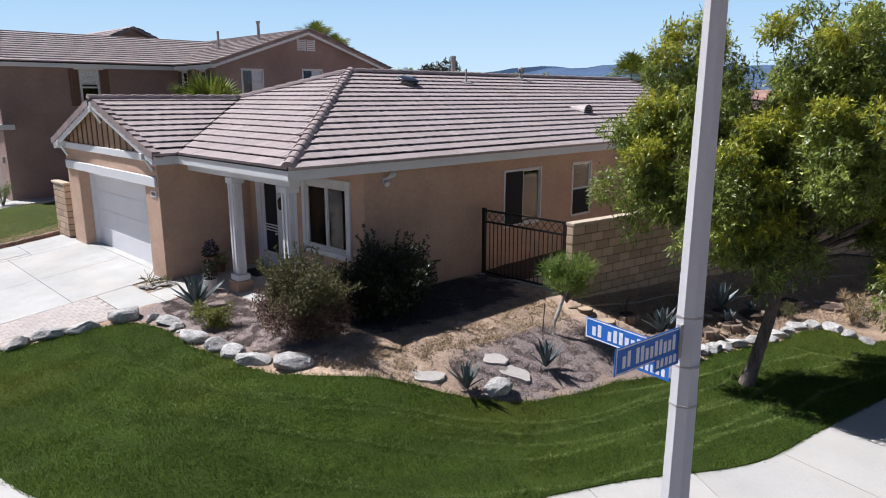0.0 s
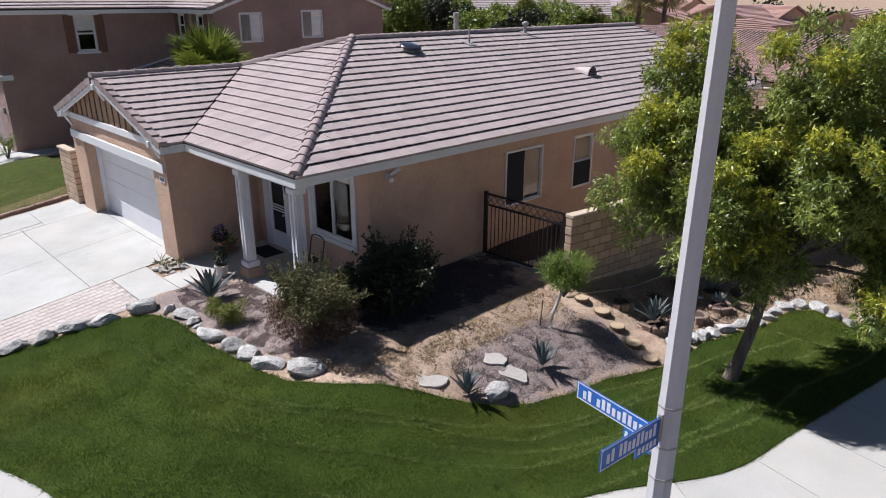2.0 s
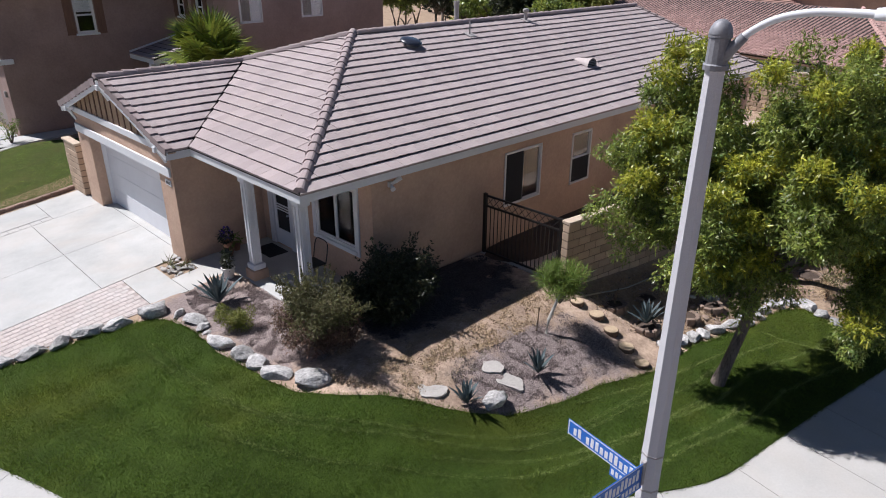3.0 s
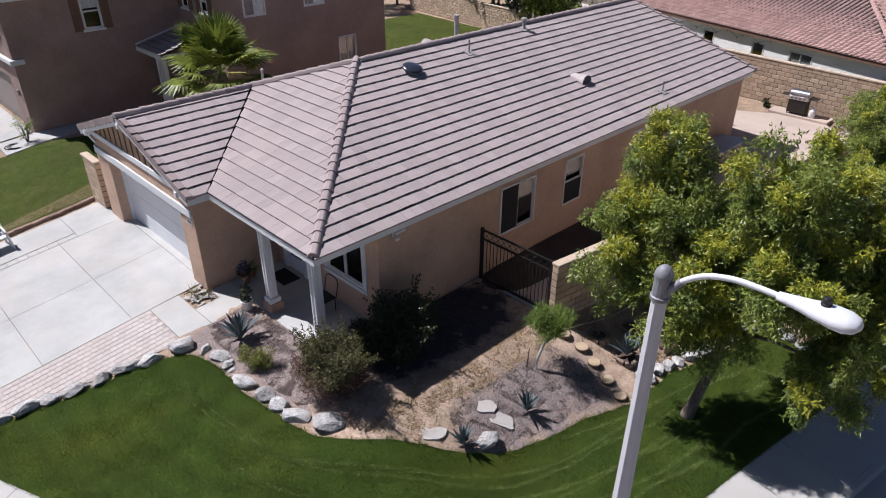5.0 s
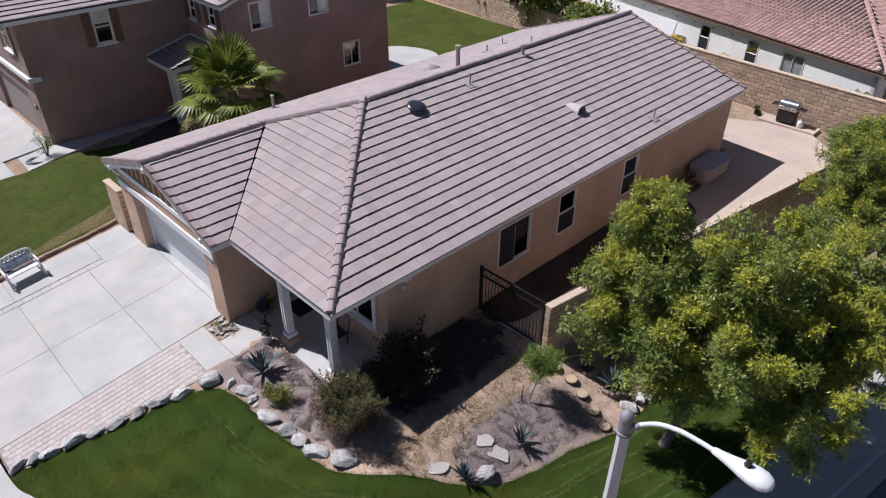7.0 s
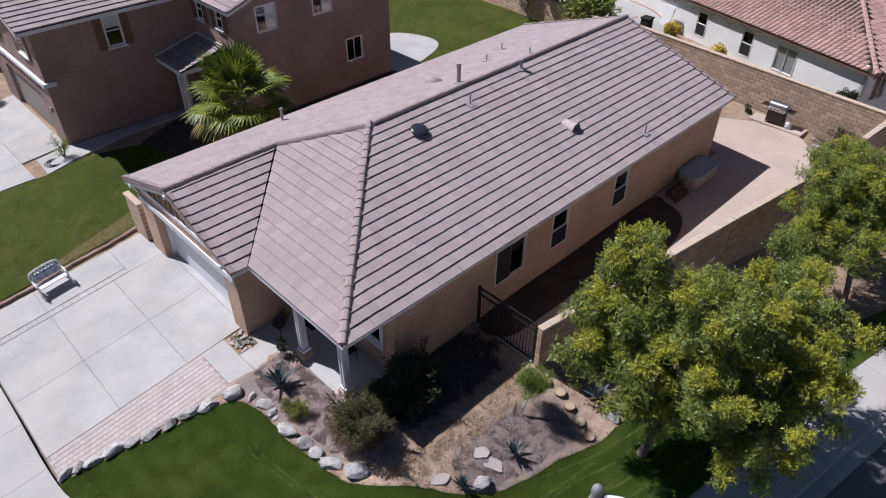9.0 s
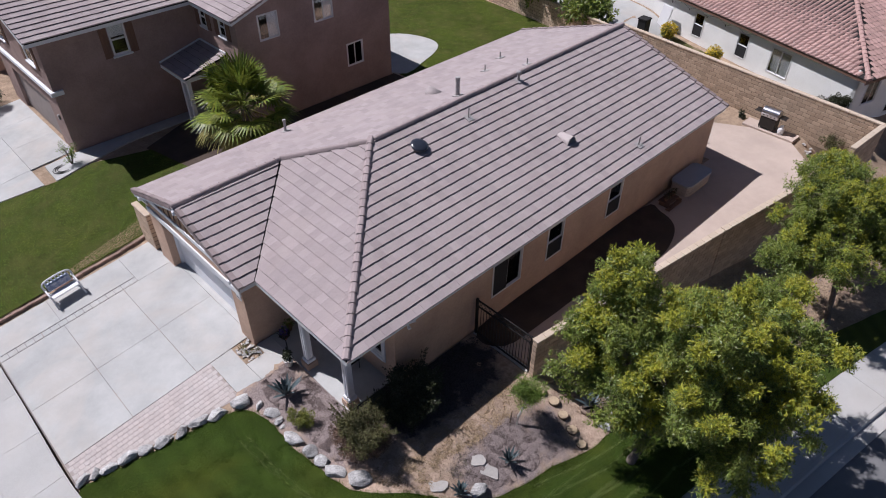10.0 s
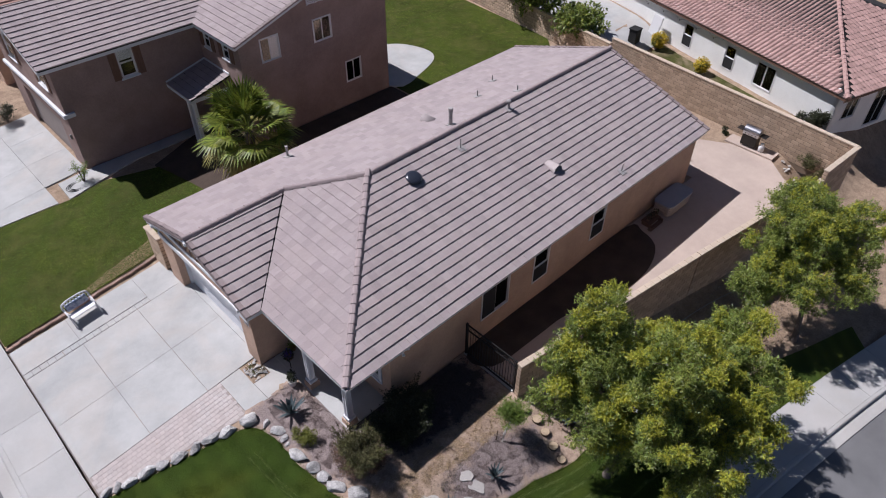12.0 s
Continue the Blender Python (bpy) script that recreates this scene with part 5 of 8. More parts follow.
part("entry_flashing", bm, TRIM, nb)
for py in (30.5, 29.95):
    part("entry_post", one_box(12.02, 12.2, py - 0.09, py + 0.09, 0.0, PE - 0.2, bevel=0.01), WHITE, nb)
part("vent_pipe", tube(bmesh.new(), [(16.9, 33.2, 6.4), (16.9, 33.2, 7.45)], 0.06, 10), STEEL, nb)
part("wall_lamp", one_box(6.75, 6.85, 32.6, 32.72, 1.6, 1.85, bevel=0.02), STEEL, nb)

# ---- the white house behind the back wall, under red barrel tiles
wh = thing("white_house", (45, 16, -0.8), "white stucco house with red barrel tile roof", "house")
m_h = side_frame((40.2, 34.0, 0), "-x")
LW = 34.0 - 8.2
wins = [(34 - 20.06, 34 - 19.20, -0.36, 1.16), (34 - 16.36, 34 - 15.50, -0.36, 1.16), (34 - 13.84, 34 - 12.38, -0.36, 1.16)]
wall("long_wall", wh, m_h, LW, -1.6, 1.84, wins, STUCCO_WHITE)
window(wh, m_h, *wins[0], "hung", screen=True)
window(wh, m_h, *wins[1], "hung", screen=True)
window(wh, m_h, *wins[2], "slider", blind=1.0, fill=CURTAIN)
wall("end_wall", wh, side_frame((40.2, 8.2, 0), "-y"), 10.0, -1.6, 1.84, [(0.9, 2.1, -0.3, 1.2), (3.5, 5.0, -1.4, 1.2)], STUCCO_WHITE)
window(wh, side_frame((40.2, 8.2, 0), "-y"), 0.9, 2.1, -0.3, 1.2, "slider")
window(wh, side_frame((40.2, 8.2, 0), "-y"), 3.5, 5.0, -1.4, 1.2, "slider")
WE = 1.68
wroof = roof_deck("roof", wh, [[(39.88, 7.6, WE), (39.88, 34.6, WE), (46.6, 34.6, WE + 2.33), (46.6, 14.6, WE + 2.33)], [(39.88, 7.6, WE), (46.6, 14.6, WE + 2.33), (53.6, 7.6, WE)],
                               [(53.6, 7.6, WE), (46.6, 14.6, WE + 2.33), (46.6, 34.6, WE + 2.33), (53.6, 34.6, WE)]], 0.05, drop=0.0)


def barrel_tiles(m4, poly, e, w, seed):
    """Rounded tiles in courses over a convex polygon on a slope."""
    rnd = random.Random(seed)
    poly = ccw(poly)
    verts, faces = [], []
    us, vs = [p[0] for p in poly], [p[1] for p in poly]
    for r in range(int((max(vs) - min(vs)) / e)):
        v0 = min(vs) + r * e
        u = min(us)
        while u < max(us):
            c = clip([(u, v0), (u + w, v0), (u + w, v0 + e), (u, v0 + e)], poly)
            if len(c) >= 3:
                if len(c) == 4:
                    dz = rnd.uniform(0, 0.01)
                    k = len(verts)
                    for yy, lift in ((v0 - 0.02, 0.03), (v0 + e, 0.0)):
                        for s in range(6):
                            t = s / 5
                            verts.append(m4 @ Vector((u + w * t, yy, 0.012 + 0.075 * max(0, math.sin(math.pi * min(1, t / 0.72))) + lift + dz)))
                    for s in range(6):
                        verts.append(m4 @ Vector((u + w * s / 5, v0 - 0.02, 0.0)))
                    for s in range(5):
                        faces.append((k + s, k + s + 1, k + 7 + s, k + 6 + s))
                        faces.append((k + s, k + s + 1, k + 13 + s, k + 12 + s))
            u += w
    return verts, faces


v, f = barrel_tiles(slope_frame((39.88, 0, WE), (0, 1, 0), (1, 0), PITCH), [(7.6, 0), (34.6, 0), (34.6, 7.38), (14.6, 7.38)], 0.36, 0.30, 41)
soup("roof_tiles", v, f, TILE_RED, wroof, smooth=False, kind="stuff")
v, f = barrel_tiles(slope_frame((0, 7.6, WE), (1, 0, 0), (0, 1), PITCH), [(39.88, 0), (53.6, 0), (46.6, 7.38)], 0.36, 0.30, 42)
soup("roof_tiles", v, f, TILE_RED, wroof, kind="stuff")
lay_caps(wroof, cap_mesh(TILE_RED, 0.14, 0.1, 0.4), (39.88, 7.6, WE), (46.6, 14.6, WE + 2.33), 0.36, 0.07, 3)
part("fascia", box(bmesh.new(), 39.90, 39.94, 7.65, 34.6, WE - 0.2, WE - 0.01), WOOD, wh, "dark fascia board")
part("soffit", box(bmesh.new(), 39.94, 40.25, 7.65, 34.6, WE - 0.18, WE - 0.16), STUCCO_WHITE, wh)
part("end_fascia", box(bmesh.new(), 39.7, 53.5, 7.62, 7.66, WE - 0.2, WE - 0.01), WOOD, wh)

# the house stands askew to its neighbours
wh.matrix_world = pose(40.07, 12.4, 0, 0, 0, -16) @ pose(-40.2, -12.4, 0) @ BASE[wh]

# ---- block walls
me_block = bpy.data.meshes.new("wall_block")
bm = one_box(-0.192, 0.192, -0.100, 0.100, 0.003, 0.187, bevel=0.016)
bm.to_mesh(me_block)
bm.free()
me_block.materials.append(BLOCK)
me_capb = bpy.data.meshes.new("cap_block")
bm = one_box(-0.197, 0.197, -0.125, 0.125, 0.0, 0.075, bevel=0.012)
bm.to_mesh(me_capb)
bm.free()
me_capb.materials.append(BLOCK_CAP)


def block_wall(name, a, b, top, z_low, label, near=0, seed=1):
    """A wall of slump blocks from a to b in plan, with a level top, its foot in the ground."""
    rnd = random.Random(seed)
    a, b = Vector(a), Vector(b)
    d = (b - a).normalized()
    ang = math.degrees(math.atan2(d.y, d.x))
    ln = (b - a).length
    th = thing(name, (a.x, a.y, land(a.x, a.y)), label, "wall", kind="structure")
    rows = int((top - 0.075 - z_low) / 0.2)
    core = bmesh.new()
    box(core, 0.01, ln - 0.01, -0.085, 0.085, z_low - 0.3, top - 0.08, pose(a.x, a.y, 0, 0, 0, ang))
    part("mortar", core, MORTAR, th)
    verts, faces = [], []
    proto = [v.co.copy() for v in me_block.vertices]
    pf = [list(p.vertices) for p in me_block.polygons]
    for r in range(rows):
        z = top - 0.075 - (r + 1) * 0.2
        off = 0.2 if r % 2 else 0.0
        x = off
        while x < ln - 0.1:
            w = min(0.4, ln - x)
            s = w / 0.4
            px, py = a + d * (x + w / 2)
            m4 = pose(px, py, z + 0.005, 0, 0, ang + rnd.uniform(-0.7, 0.7)) @ Matrix.Diagonal((s, 1 + rnd.uniform(-0.03, 0.03), 1, 1))
            if x + w / 2 < near:
                piece("block", me_block, m4, th)
            else:
                k = len(verts)
                verts += [m4 @ v for v in proto]
                faces += [[k + i for i in q] for q in pf]
            x += 0.4
        if off:
            m4 = pose(*(a + d * 0.1), z + 0.005, 0, 0, ang) @ Matrix.Diagonal((0.5, 1, 1, 1))
            piece("block", me_block, m4, th)
    if faces:
        soup("blocks", verts, faces, BLOCK, th, kind="stuff")
    verts, faces = [], []
    for i in range(int(ln / 0.4 + 0.6)):
        m4 = pose(*(a + d * (0.2 + 0.4 * i)), top - 0.073, 0, 0, ang)
        if near or ln < 3:
            piece("cap_block", me_capb, m4, th)
        else:
            k = len(verts)
            verts += [m4 @ v.co for v in me_capb.vertices]
            faces += [[k + i for i in p.vertices] for p in me_capb.polygons]
    if faces:
        soup("cap_blocks", verts, faces, BLOCK_CAP, th, kind="stuff")
    return th


block_wall("garden_wall", (12.02, 8.30), (21.5, 7.02), 1.62, -0.95, "tan slump block garden wall with a flat cap", near=7.6, seed=2)
block_wall("garden_wall", (21.56, 7.01), (30.2, 5.75), 1.62, -1.15, "tan slump block garden wall with a flat cap", seed=3)
block_wall("garden_wall", (30.3, 5.72), (33.30, 5.52), 2.08, -0.9, "tan slump block return wall with a flat cap", seed=5)
block_wall("back_garden_wall", (33.38, 5.50), (34.82, 20.6), 2.10, -0.2, "tan slump block wall behind the patio", seed=4)
block_wall("far_garden_wall", (34.84, 20.7), (37.5, 42.0), 1.70, -0.4, "tan slump block wall behind the back lawn", seed=6)
block_wall("side_pier", (6.30, 22.68), (6.30, 23.80), 1.70, -0.3, "short tan block wall beside the garage", near=2, seed=7)
block_wall("yard_wall", (25.6, 22.9), (34.7, 20.9), 1.5, -0.2, "tan slump block wall between two back yards", seed=8)


# ---- street lamp with the two street signs
PX, PY = 5.64, 2.57
pz = land(PX, PY)
lamp = thing("street_lamp", (PX, PY, pz), "speckled grey octagonal concrete street lamp with curved arm", "street lamp")
part("pole", tube(bmesh.new(), [(PX, PY, pz - 0.2), (PX, PY, 6.42)], [0.150, 0.085], 8), POLE, lamp)
part("pole_base", lathe(bmesh.new(), (PX, PY, pz), [(0.22, 0), (0.22, 0.05), (0.17, 0.09)], 8), POLE, lamp)
part("tenon", lathe(bmesh.new(), (PX, PY, 6.38), [(0.088, 0.0), (0.104, 0.005), (0.106, 0.045), (0.092, 0.055), (0.088, 0.26), (0.098, 0.265), (0.098, 0.28)], 14), LAMP_STEEL, lamp)
part("pole_cap", lathe(bmesh.new(), (PX, PY, 6.655), [(0.096, 0.0), (0.098, 0.02), (0.088, 0.06), (0.066, 0.10), (0.034, 0.125), (0.0, 0.132)], 14), LAMP_STEEL, lamp, smooth=True)
arm_pts = spline([(PX, PY - 0.06, 6.50), (PX + 0.02, PY - 0.18, 6.66), (PX + 0.06, PY - 0.38, 6.80), (PX + 0.09, PY - 0.62, 6.865), (PX + 0.10, PY - 0.86, 6.88), (PX + 0.10, PY - 1.12, 6.88)], n=5)
part("arm", tube(bmesh.new(), arm_pts, 0.031, 10), LAMP_PAINT, lamp, smooth=True)
part("arm_socket", tube(bmesh.new(), [(PX, PY - 0.02, 6.44), (PX + 0.008, PY - 0.10, 6.555), (PX + 0.022, PY - 0.19, 6.665)], [0.055, 0.048, 0.040], 10), LAMP_STEEL, lamp, smooth=True)
head = bmesh.new()
rings = []
HB = Vector((PX + 0.10, PY - 1.06, 6.88))
for s, wdt, up, dn in ((0.0, 0.045, 0.045, 0.04), (0.10, 0.06, 0.055, 0.05), (0.22, 0.085, 0.07, 0.06), (0.36, 0.125, 0.085, 0.075), (0.50, 0.150, 0.09, 0.09), (0.60, 0.145, 0.085, 0.095), (0.68, 0.105, 0.062, 0.07), (0.715, 0.04, 0.02, 0.03)):
    ring = []
    for k in range(14):
        q = 2 * math.pi * k / 14
        c, sn = math.cos(q), math.sin(q)
        ring.append(head.verts.new(HB + Vector((wdt * c - 0.06 * s, -s, (up if sn > 0 else dn) * sn + 0.05 * s))))
    rings.append(ring)
for r0, r1 in zip(rings, rings[1:]):
    for k in range(14):
        head.faces.new((r0[k], r0[(k + 1) % 14], r1[(k + 1) % 14], r1[k]))
head.faces.new(rings[0])
head.faces.new(rings[-1])
lum = part("lamp_head", head, LAMP_PAINT, lamp, "pale grey teardrop lamp head", smooth=True)
part("photocell", lathe(bmesh.new(), HB + Vector((-0.02, -0.40, 0.10)), [(0.045, 0), (0.048, 0.02), (0.036, 0.025), (0.036, 0.07), (0.028, 0.08), (0.0, 0.082)], 12), BLACK, lum)
for s in (0.16, 0.62):
    part("rivet", lathe(bmesh.new(), HB + Vector((0.03, -s, 0.055 if s < 0.3 else 0.06)), [(0.010, 0), (0.010, 0.012), (0.0, 0.014)], 6), STEEL, lum)
for z in (2.36, 1.90, 1.52):
    rr = 0.150 - (z - pz + 0.2) / (6.55 - pz) * 0.065 + 0.006
    part("strap", lathe(bmesh.new(), (PX, PY, z), [(rr, 0), (rr, 0.02)], 8), STEEL, lamp)


def street_sign(at, direction, length, height, z0, plate_z, plate_span, words):
    """A blade sign on the pole; its words stand as plain white bars, letter by letter."""
    d = Vector(direction).normalized()
    s = thing("street_sign", at, "blue street name sign with white bars, on the pole", "street sign", group="street signs on the pole")
    m4 = Matrix(((d.x, -d.y, 0, at[0]), (d.y, d.x, 0, at[1]), (0, 0, 1, 0), (0, 0, 0, 1)))
    part("blade", one_box(0.12, 0.12 + length, -0.004, 0.004, z0, z0 + height, m4), SIGN_BLUE, s)
    part("number_plate", one_box(plate_span[0], plate_span[1], -0.008, 0.008, plate_z, plate_z + 0.135, m4), SIGN_BLUE, s)
    for side in (-1, 1):
        y0 = side * 0.006
        bm = bmesh.new()
        b = 0.012
        for p, q, r, t in ((0.13, 0.11 + length, z0 + 0.006, z0 + 0.006 + b), (0.13, 0.11 + length, z0 + height - 0.006 - b, z0 + height - 0.006), (0.13, 0.13 + b, z0, z0 + height), (0.11 + length - b, 0.11 + length, z0, z0 + height)):
            box(bm, p, q, y0 - 0.001, y0 + 0.001, r, t, m4)
        part("border", bm, SIGN_WHITE, s)
        x = 0.21
        step = (length - 0.16) / (sum(words) + 0.8 * (len(words) - 1))
        for wl in words:
            for k in range(wl):
                tall = height * (0.58 if k % 4 in (0, 3) else 0.44)
                part("letter_bar", one_box(x, x + step * 0.62, y0 - 0.0015, y0 + 0.0015, z0 + height * 0.2, z0 + height * 0.2 + tall, m4), SIGN_WHITE, s)
                x += step
            x += step * 0.8
        x = plate_span[0] + 0.05
        while x < plate_span[1] - 0.06:
            part("digit_bar", one_box(x, x + 0.038, y0 * 1.7 - 0.0015, y0 * 1.7 + 0.0015, plate_z + 0.03, plate_z + 0.105, m4), SIGN_WHITE, s)
            x += 0.062
    part("clamp", one_box(0.05, 0.16, -0.02, 0.02, plate_z + 0.05, z0 + height + 0.02, m4), STEEL, s)
    return s


street_sign((PX, PY, 2.0), (0.16, 1.0), 1.10, 0.22, 1.81, 1.67, (0.16, 0.52), (10, 2))
street_sign((PX, PY, 2.2), (-1.0, 0.12), 0.92, 0.24, 2.05, 1.95, (0.14, 0.50), (9, 2))

# ---- iron gate between house wall and garden wall
gate = thing("iron_gate", (12.10, 9.6, 0), "black iron gate with lattice top rail", "gate")
GZ0, GZ1 = 0.06, 1.62
y0, y1 = 8.46, 10.88
part("gate_post", one_box(12.05, 12.13, y1 - 0.09, y1 - 0.01, -0.1, GZ1 + 0.03), BLACK, gate)
part("gate_post", one_box(12.06, 12.12, y0 - 0.02, y0 + 0.04, -0.1, GZ1), BLACK, gate)
for z in (GZ0, 1.30, GZ1 - 0.05):
    part("rail", one_box(12.07, 12.11, y0 + 0.04, y1 - 0.09, z, z + 0.045), BLACK, gate)
n = 19
for i in range(n):
    y = y0 + 0.09 + (y1 - y0 - 0.2) * i / (n - 1)
    part("bar", one_box(12.082, 12.098, y - 0.008, y + 0.008, GZ0 + 0.04, 1.30), BLACK, gate)
for i in range(11):
    for s in (1, -1):
        y = y0 + 0.06 + i * 0.205
        a, b = (y, 1.345), (y + 0.205, 1.57)
        if s < 0:
            a, b = (y + 0.205, 1.345), (y, 1.57)
        part("lattice_bar", tube(bmesh.new(), [(12.09 + 0.006 * s, a[0], a[1]), (12.09 + 0.006 * s, b[0], b[1])], 0.009, 4), BLACK, gate)
part("threshold", one_box(12.0, 12.2, y0, y1, -0.15, 0.035), CONCRETE, gate)


# ---- things on the roof
def on_near(x, y):
    return zr(y - EY0) + 0.05


def on_far(x, y):
    return zr(EY1 - y) + 0.05


def pipe(x, y, z, hgt, r, label="grey vent pipe on a tiled roof", flash=True, cap=None, m=None):
    p = thing("vent_pipe", (x, y, z), label, "vent pipe", group="roof vents")
    part("pipe", lathe(bmesh.new(), (x, y, z - 0.15), [(r, 0), (r, hgt + 0.15), (r * 0.8, hgt + 0.15), (r * 0.8, hgt + 0.05)], 12), m or STEEL, p)
    if flash:
        s = 1 if y < RIDGE_Y else -1
        part("flashing", box(bmesh.new(), -0.16, 0.16, -0.18, 0.14, 0.0, 0.02, pose(x, y, z, s * math.degrees(math.atan(PITCH)))), STEEL, p)
    if cap:
        part("cap", lathe(bmesh.new(), (x, y, z + hgt), cap, 12), m or STEEL, p)
    return p


pipe(17.4, 17.14, on_far(17.4, 17.14), 0.72, 0.085, "tall grey flue pipe with a cap ring", cap=[(0.10, -0.10), (0.105, 0.06), (0.06, 0.07)])
pipe(20.1, 16.30, on_near(20.1, 16.30), 0.26, 0.06, "grey flue with a mushroom cap", cap=[(0.06, 0), (0.11, 0.02), (0.12, 0.08), (0.10, 0.12), (0.02, 0.15)])
pipe(16.6, 15.75, on_near(16.6, 15.75), 0.42, 0.028)
pipe(21.9, 11.35, on_near(21.9, 11.35), 0.36, 0.026)
pipe(12.35, 22.0, on_far(12.35, 22.0), 0.50, 0.05, "white capped vent pipe on a tiled roof", cap=[(0.065, -0.06), (0.065, 0.02), (0.0, 0.03)])
pipe(20.6, 18.6, on_far(20.6, 18.6), 0.28, 0.03)
pipe(21.6, 17.1, on_far(21.6, 17.1), 0.25, 0.03)
pipe(17.33, 30.0, 7.05, 0.58, 0.07, "grey flue pipe on the neighbour roof", flash=False, cap=[(0.07, 0), (0.10, 0.02), (0.10, 0.10), (0.02, 0.12)])
pipe(22.6, 19.5, on_far(22.6, 19.5), 0.28, 0.03)
sky_tube = thing("roof_ventilator", (13.85, 15.55, on_near(13.85, 15.55)), "dark blue grey round solar roof ventilator", "roof vent")
m4 = pose(13.85, 15.55, on_near(13.85, 15.55), math.degrees(math.atan(PITCH)))
part("collar", lathe(bmesh.new(), (0, 0, -0.02), [(0.20, 0), (0.20, 0.10)], 20, m4), STEEL, sky_tube)
part("dome", lathe(bmesh.new(), (0, 0, 0.08), [(0.31, 0.0), (0.33, 0.02), (0.32, 0.05), (0.22, 0.085), (0.0, 0.10)], 24, m4), mat("dark_glossy_panel", (0.03, 0.035, 0.05), rough=0.25, spec=0.6), sky_tube, smooth=True)


def dormer(x, y, z, facing):
    d = thing("dormer_vent", (x, y, z), "rounded tile-coloured dormer vent with dark louvres", "roof vent", group="roof vents")
    bm = bmesh.new()
    r0 = []
    for k in range(9):
        q = math.pi * k / 8
        r0.append((0.26 * math.cos(q), 0.27 * math.sin(q)))
    f0 = [bm.verts.new((x + a, y + facing * -0.28, z - 0.28 * PITCH + b)) for a, b in r0]
    f1 = [bm.verts.new((x + a * 0.8, y + facing * 0.36, z + 0.36 * PITCH - 0.02 + b * 0.06)) for a, b in r0]
    for k in range(8):
        bm.faces.new((f0[k], f0[k + 1], f1[k + 1], f1[k]))
    bm.faces.new(f1)
    part("hood", bm, VENT_HOOD, d, smooth=True)
    bm = bmesh.new()
    vs = [bm.verts.new((x + a * 0.9, y + facing * -0.24, z - 0.28 * PITCH + b * 0.9)) for a, b in r0]
    bm.faces.new(vs)
    part("opening", bm, DARK, d)
    for k in range(4):
        w = 0.25 * math.sqrt(max(0.05, 1 - ((k + 0.5) / 4.4) ** 2))
        part("louvre", box(bmesh.new(), -w, w, -0.02, 0.012, 0, 0.012, pose(x, y - facing * 0.26, z - 0.05 + 0.055 * k, 25 * facing)), STEEL, d)


dormer(19.35, 13.10, on_near(19.35, 13.1), 1)
dormer(17.6, 18.7, on_far(17.6, 18.7), -1)

# floodlight under the eave, house number plate
fl = thing("floodlight", (9.05, WY0 - 0.1, 2.60), "white twin floodlight on the stucco wall", "lamp")
part("base", box(bmesh.new(), 9.0, 9.12, WY0 - 0.04, WY0 - 0.001, 2.5, 2.62, bevel=0.01), PLASTIC, fl)
for dx in (-0.06, 0.16):
    part("lamp_cone", tube(bmesh.new(), [(9.06, WY0 - 0.05, 2.56), (9.06 + dx * 0.6, WY0 - 0.12, 2.56 + dx * 0.5), (9.06 + dx, WY0 - 0.2, 2.56 + dx)], [0.03, 0.045, 0.06], 10), PLASTIC, fl)
plate = thing("number_plate", (GX - 0.01, 15.95, 2.05), "small white plate with dark bars on the pillar", "sign")
part("plate", box(bmesh.new(), GX - 0.02, GX - 0.002, 15.80, 16.10, 1.98, 2.12), SIGN_WHITE, plate)
for k in range(4):
    part("bar", box(bmesh.new(), GX - 0.024, GX - 0.0205, 15.84 + k * 0.06, 15.875 + k * 0.06, 2.01, 2.09), BLACK, plate)

# ---- plants


def leaf_soup(centres, radii, count, length, width, rnd, droop=0.3, shell=0.55, flat=1.0, up=0.15, sprig=1, reach=1.3):
    """Single narrow leaves, or sprigs of several, thrown over clumps; most lie near each clump's skin."""
    c = np.array(centres)
    r = np.array(radii)
    ns = max(1, count // sprig)
    idx = rnd.choice(len(c), ns, p=r * r / np.sum(r * r))
    d = rnd.normal(size=(ns, 3))
    d /= np.linalg.norm(d, axis=1)[:, None]
    rad = shell + (1 - shell) * rnd.random(ns) ** 0.6
    p = c[idx] + d * (r[idx] * rad)[:, None] * np.array([1, 1, flat])
    twig = d * 0.8 + rnd.normal(size=(ns, 3)) * 0.45
    twig[:, 2] += up - droop * rnd.random(ns)
    twig /= np.linalg.norm(twig, axis=1)[:, None]
    p, twig = np.repeat(p, sprig, 0), np.repeat(twig, sprig, 0)
    count = ns * sprig
    if sprig > 1:
        p = p + twig * (rnd.random(count) * length * reach)[:, None]
    out = twig * 0.6 + rnd.normal(size=(count, 3)) * 0.6
    out[:, 2] -= droop * 0.5 * rnd.random(count)
    out /= np.linalg.norm(out, axis=1)[:, None]
    ref = rnd.normal(size=(count, 3)) * 0.6 + np.array([0, 0, 1.0])
    side = np.cross(out, ref)
    side /= np.linalg.norm(side, axis=1)[:, None] + 1e-9
    ln = length * (0.6 + 0.8 * rnd.random(count))[:, None]
    wd = width * (0.6 + 0.8 * rnd.random(count))[:, None]
    v = np.stack([p, p + out * ln * 0.45 + side * wd * 0.5, p + out * ln, p + out * ln * 0.45 - side * wd * 0.5], 1).reshape(-1, 3)
    f = np.arange(count * 4).reshape(-1, 4)
    return v.tolist(), f.tolist()


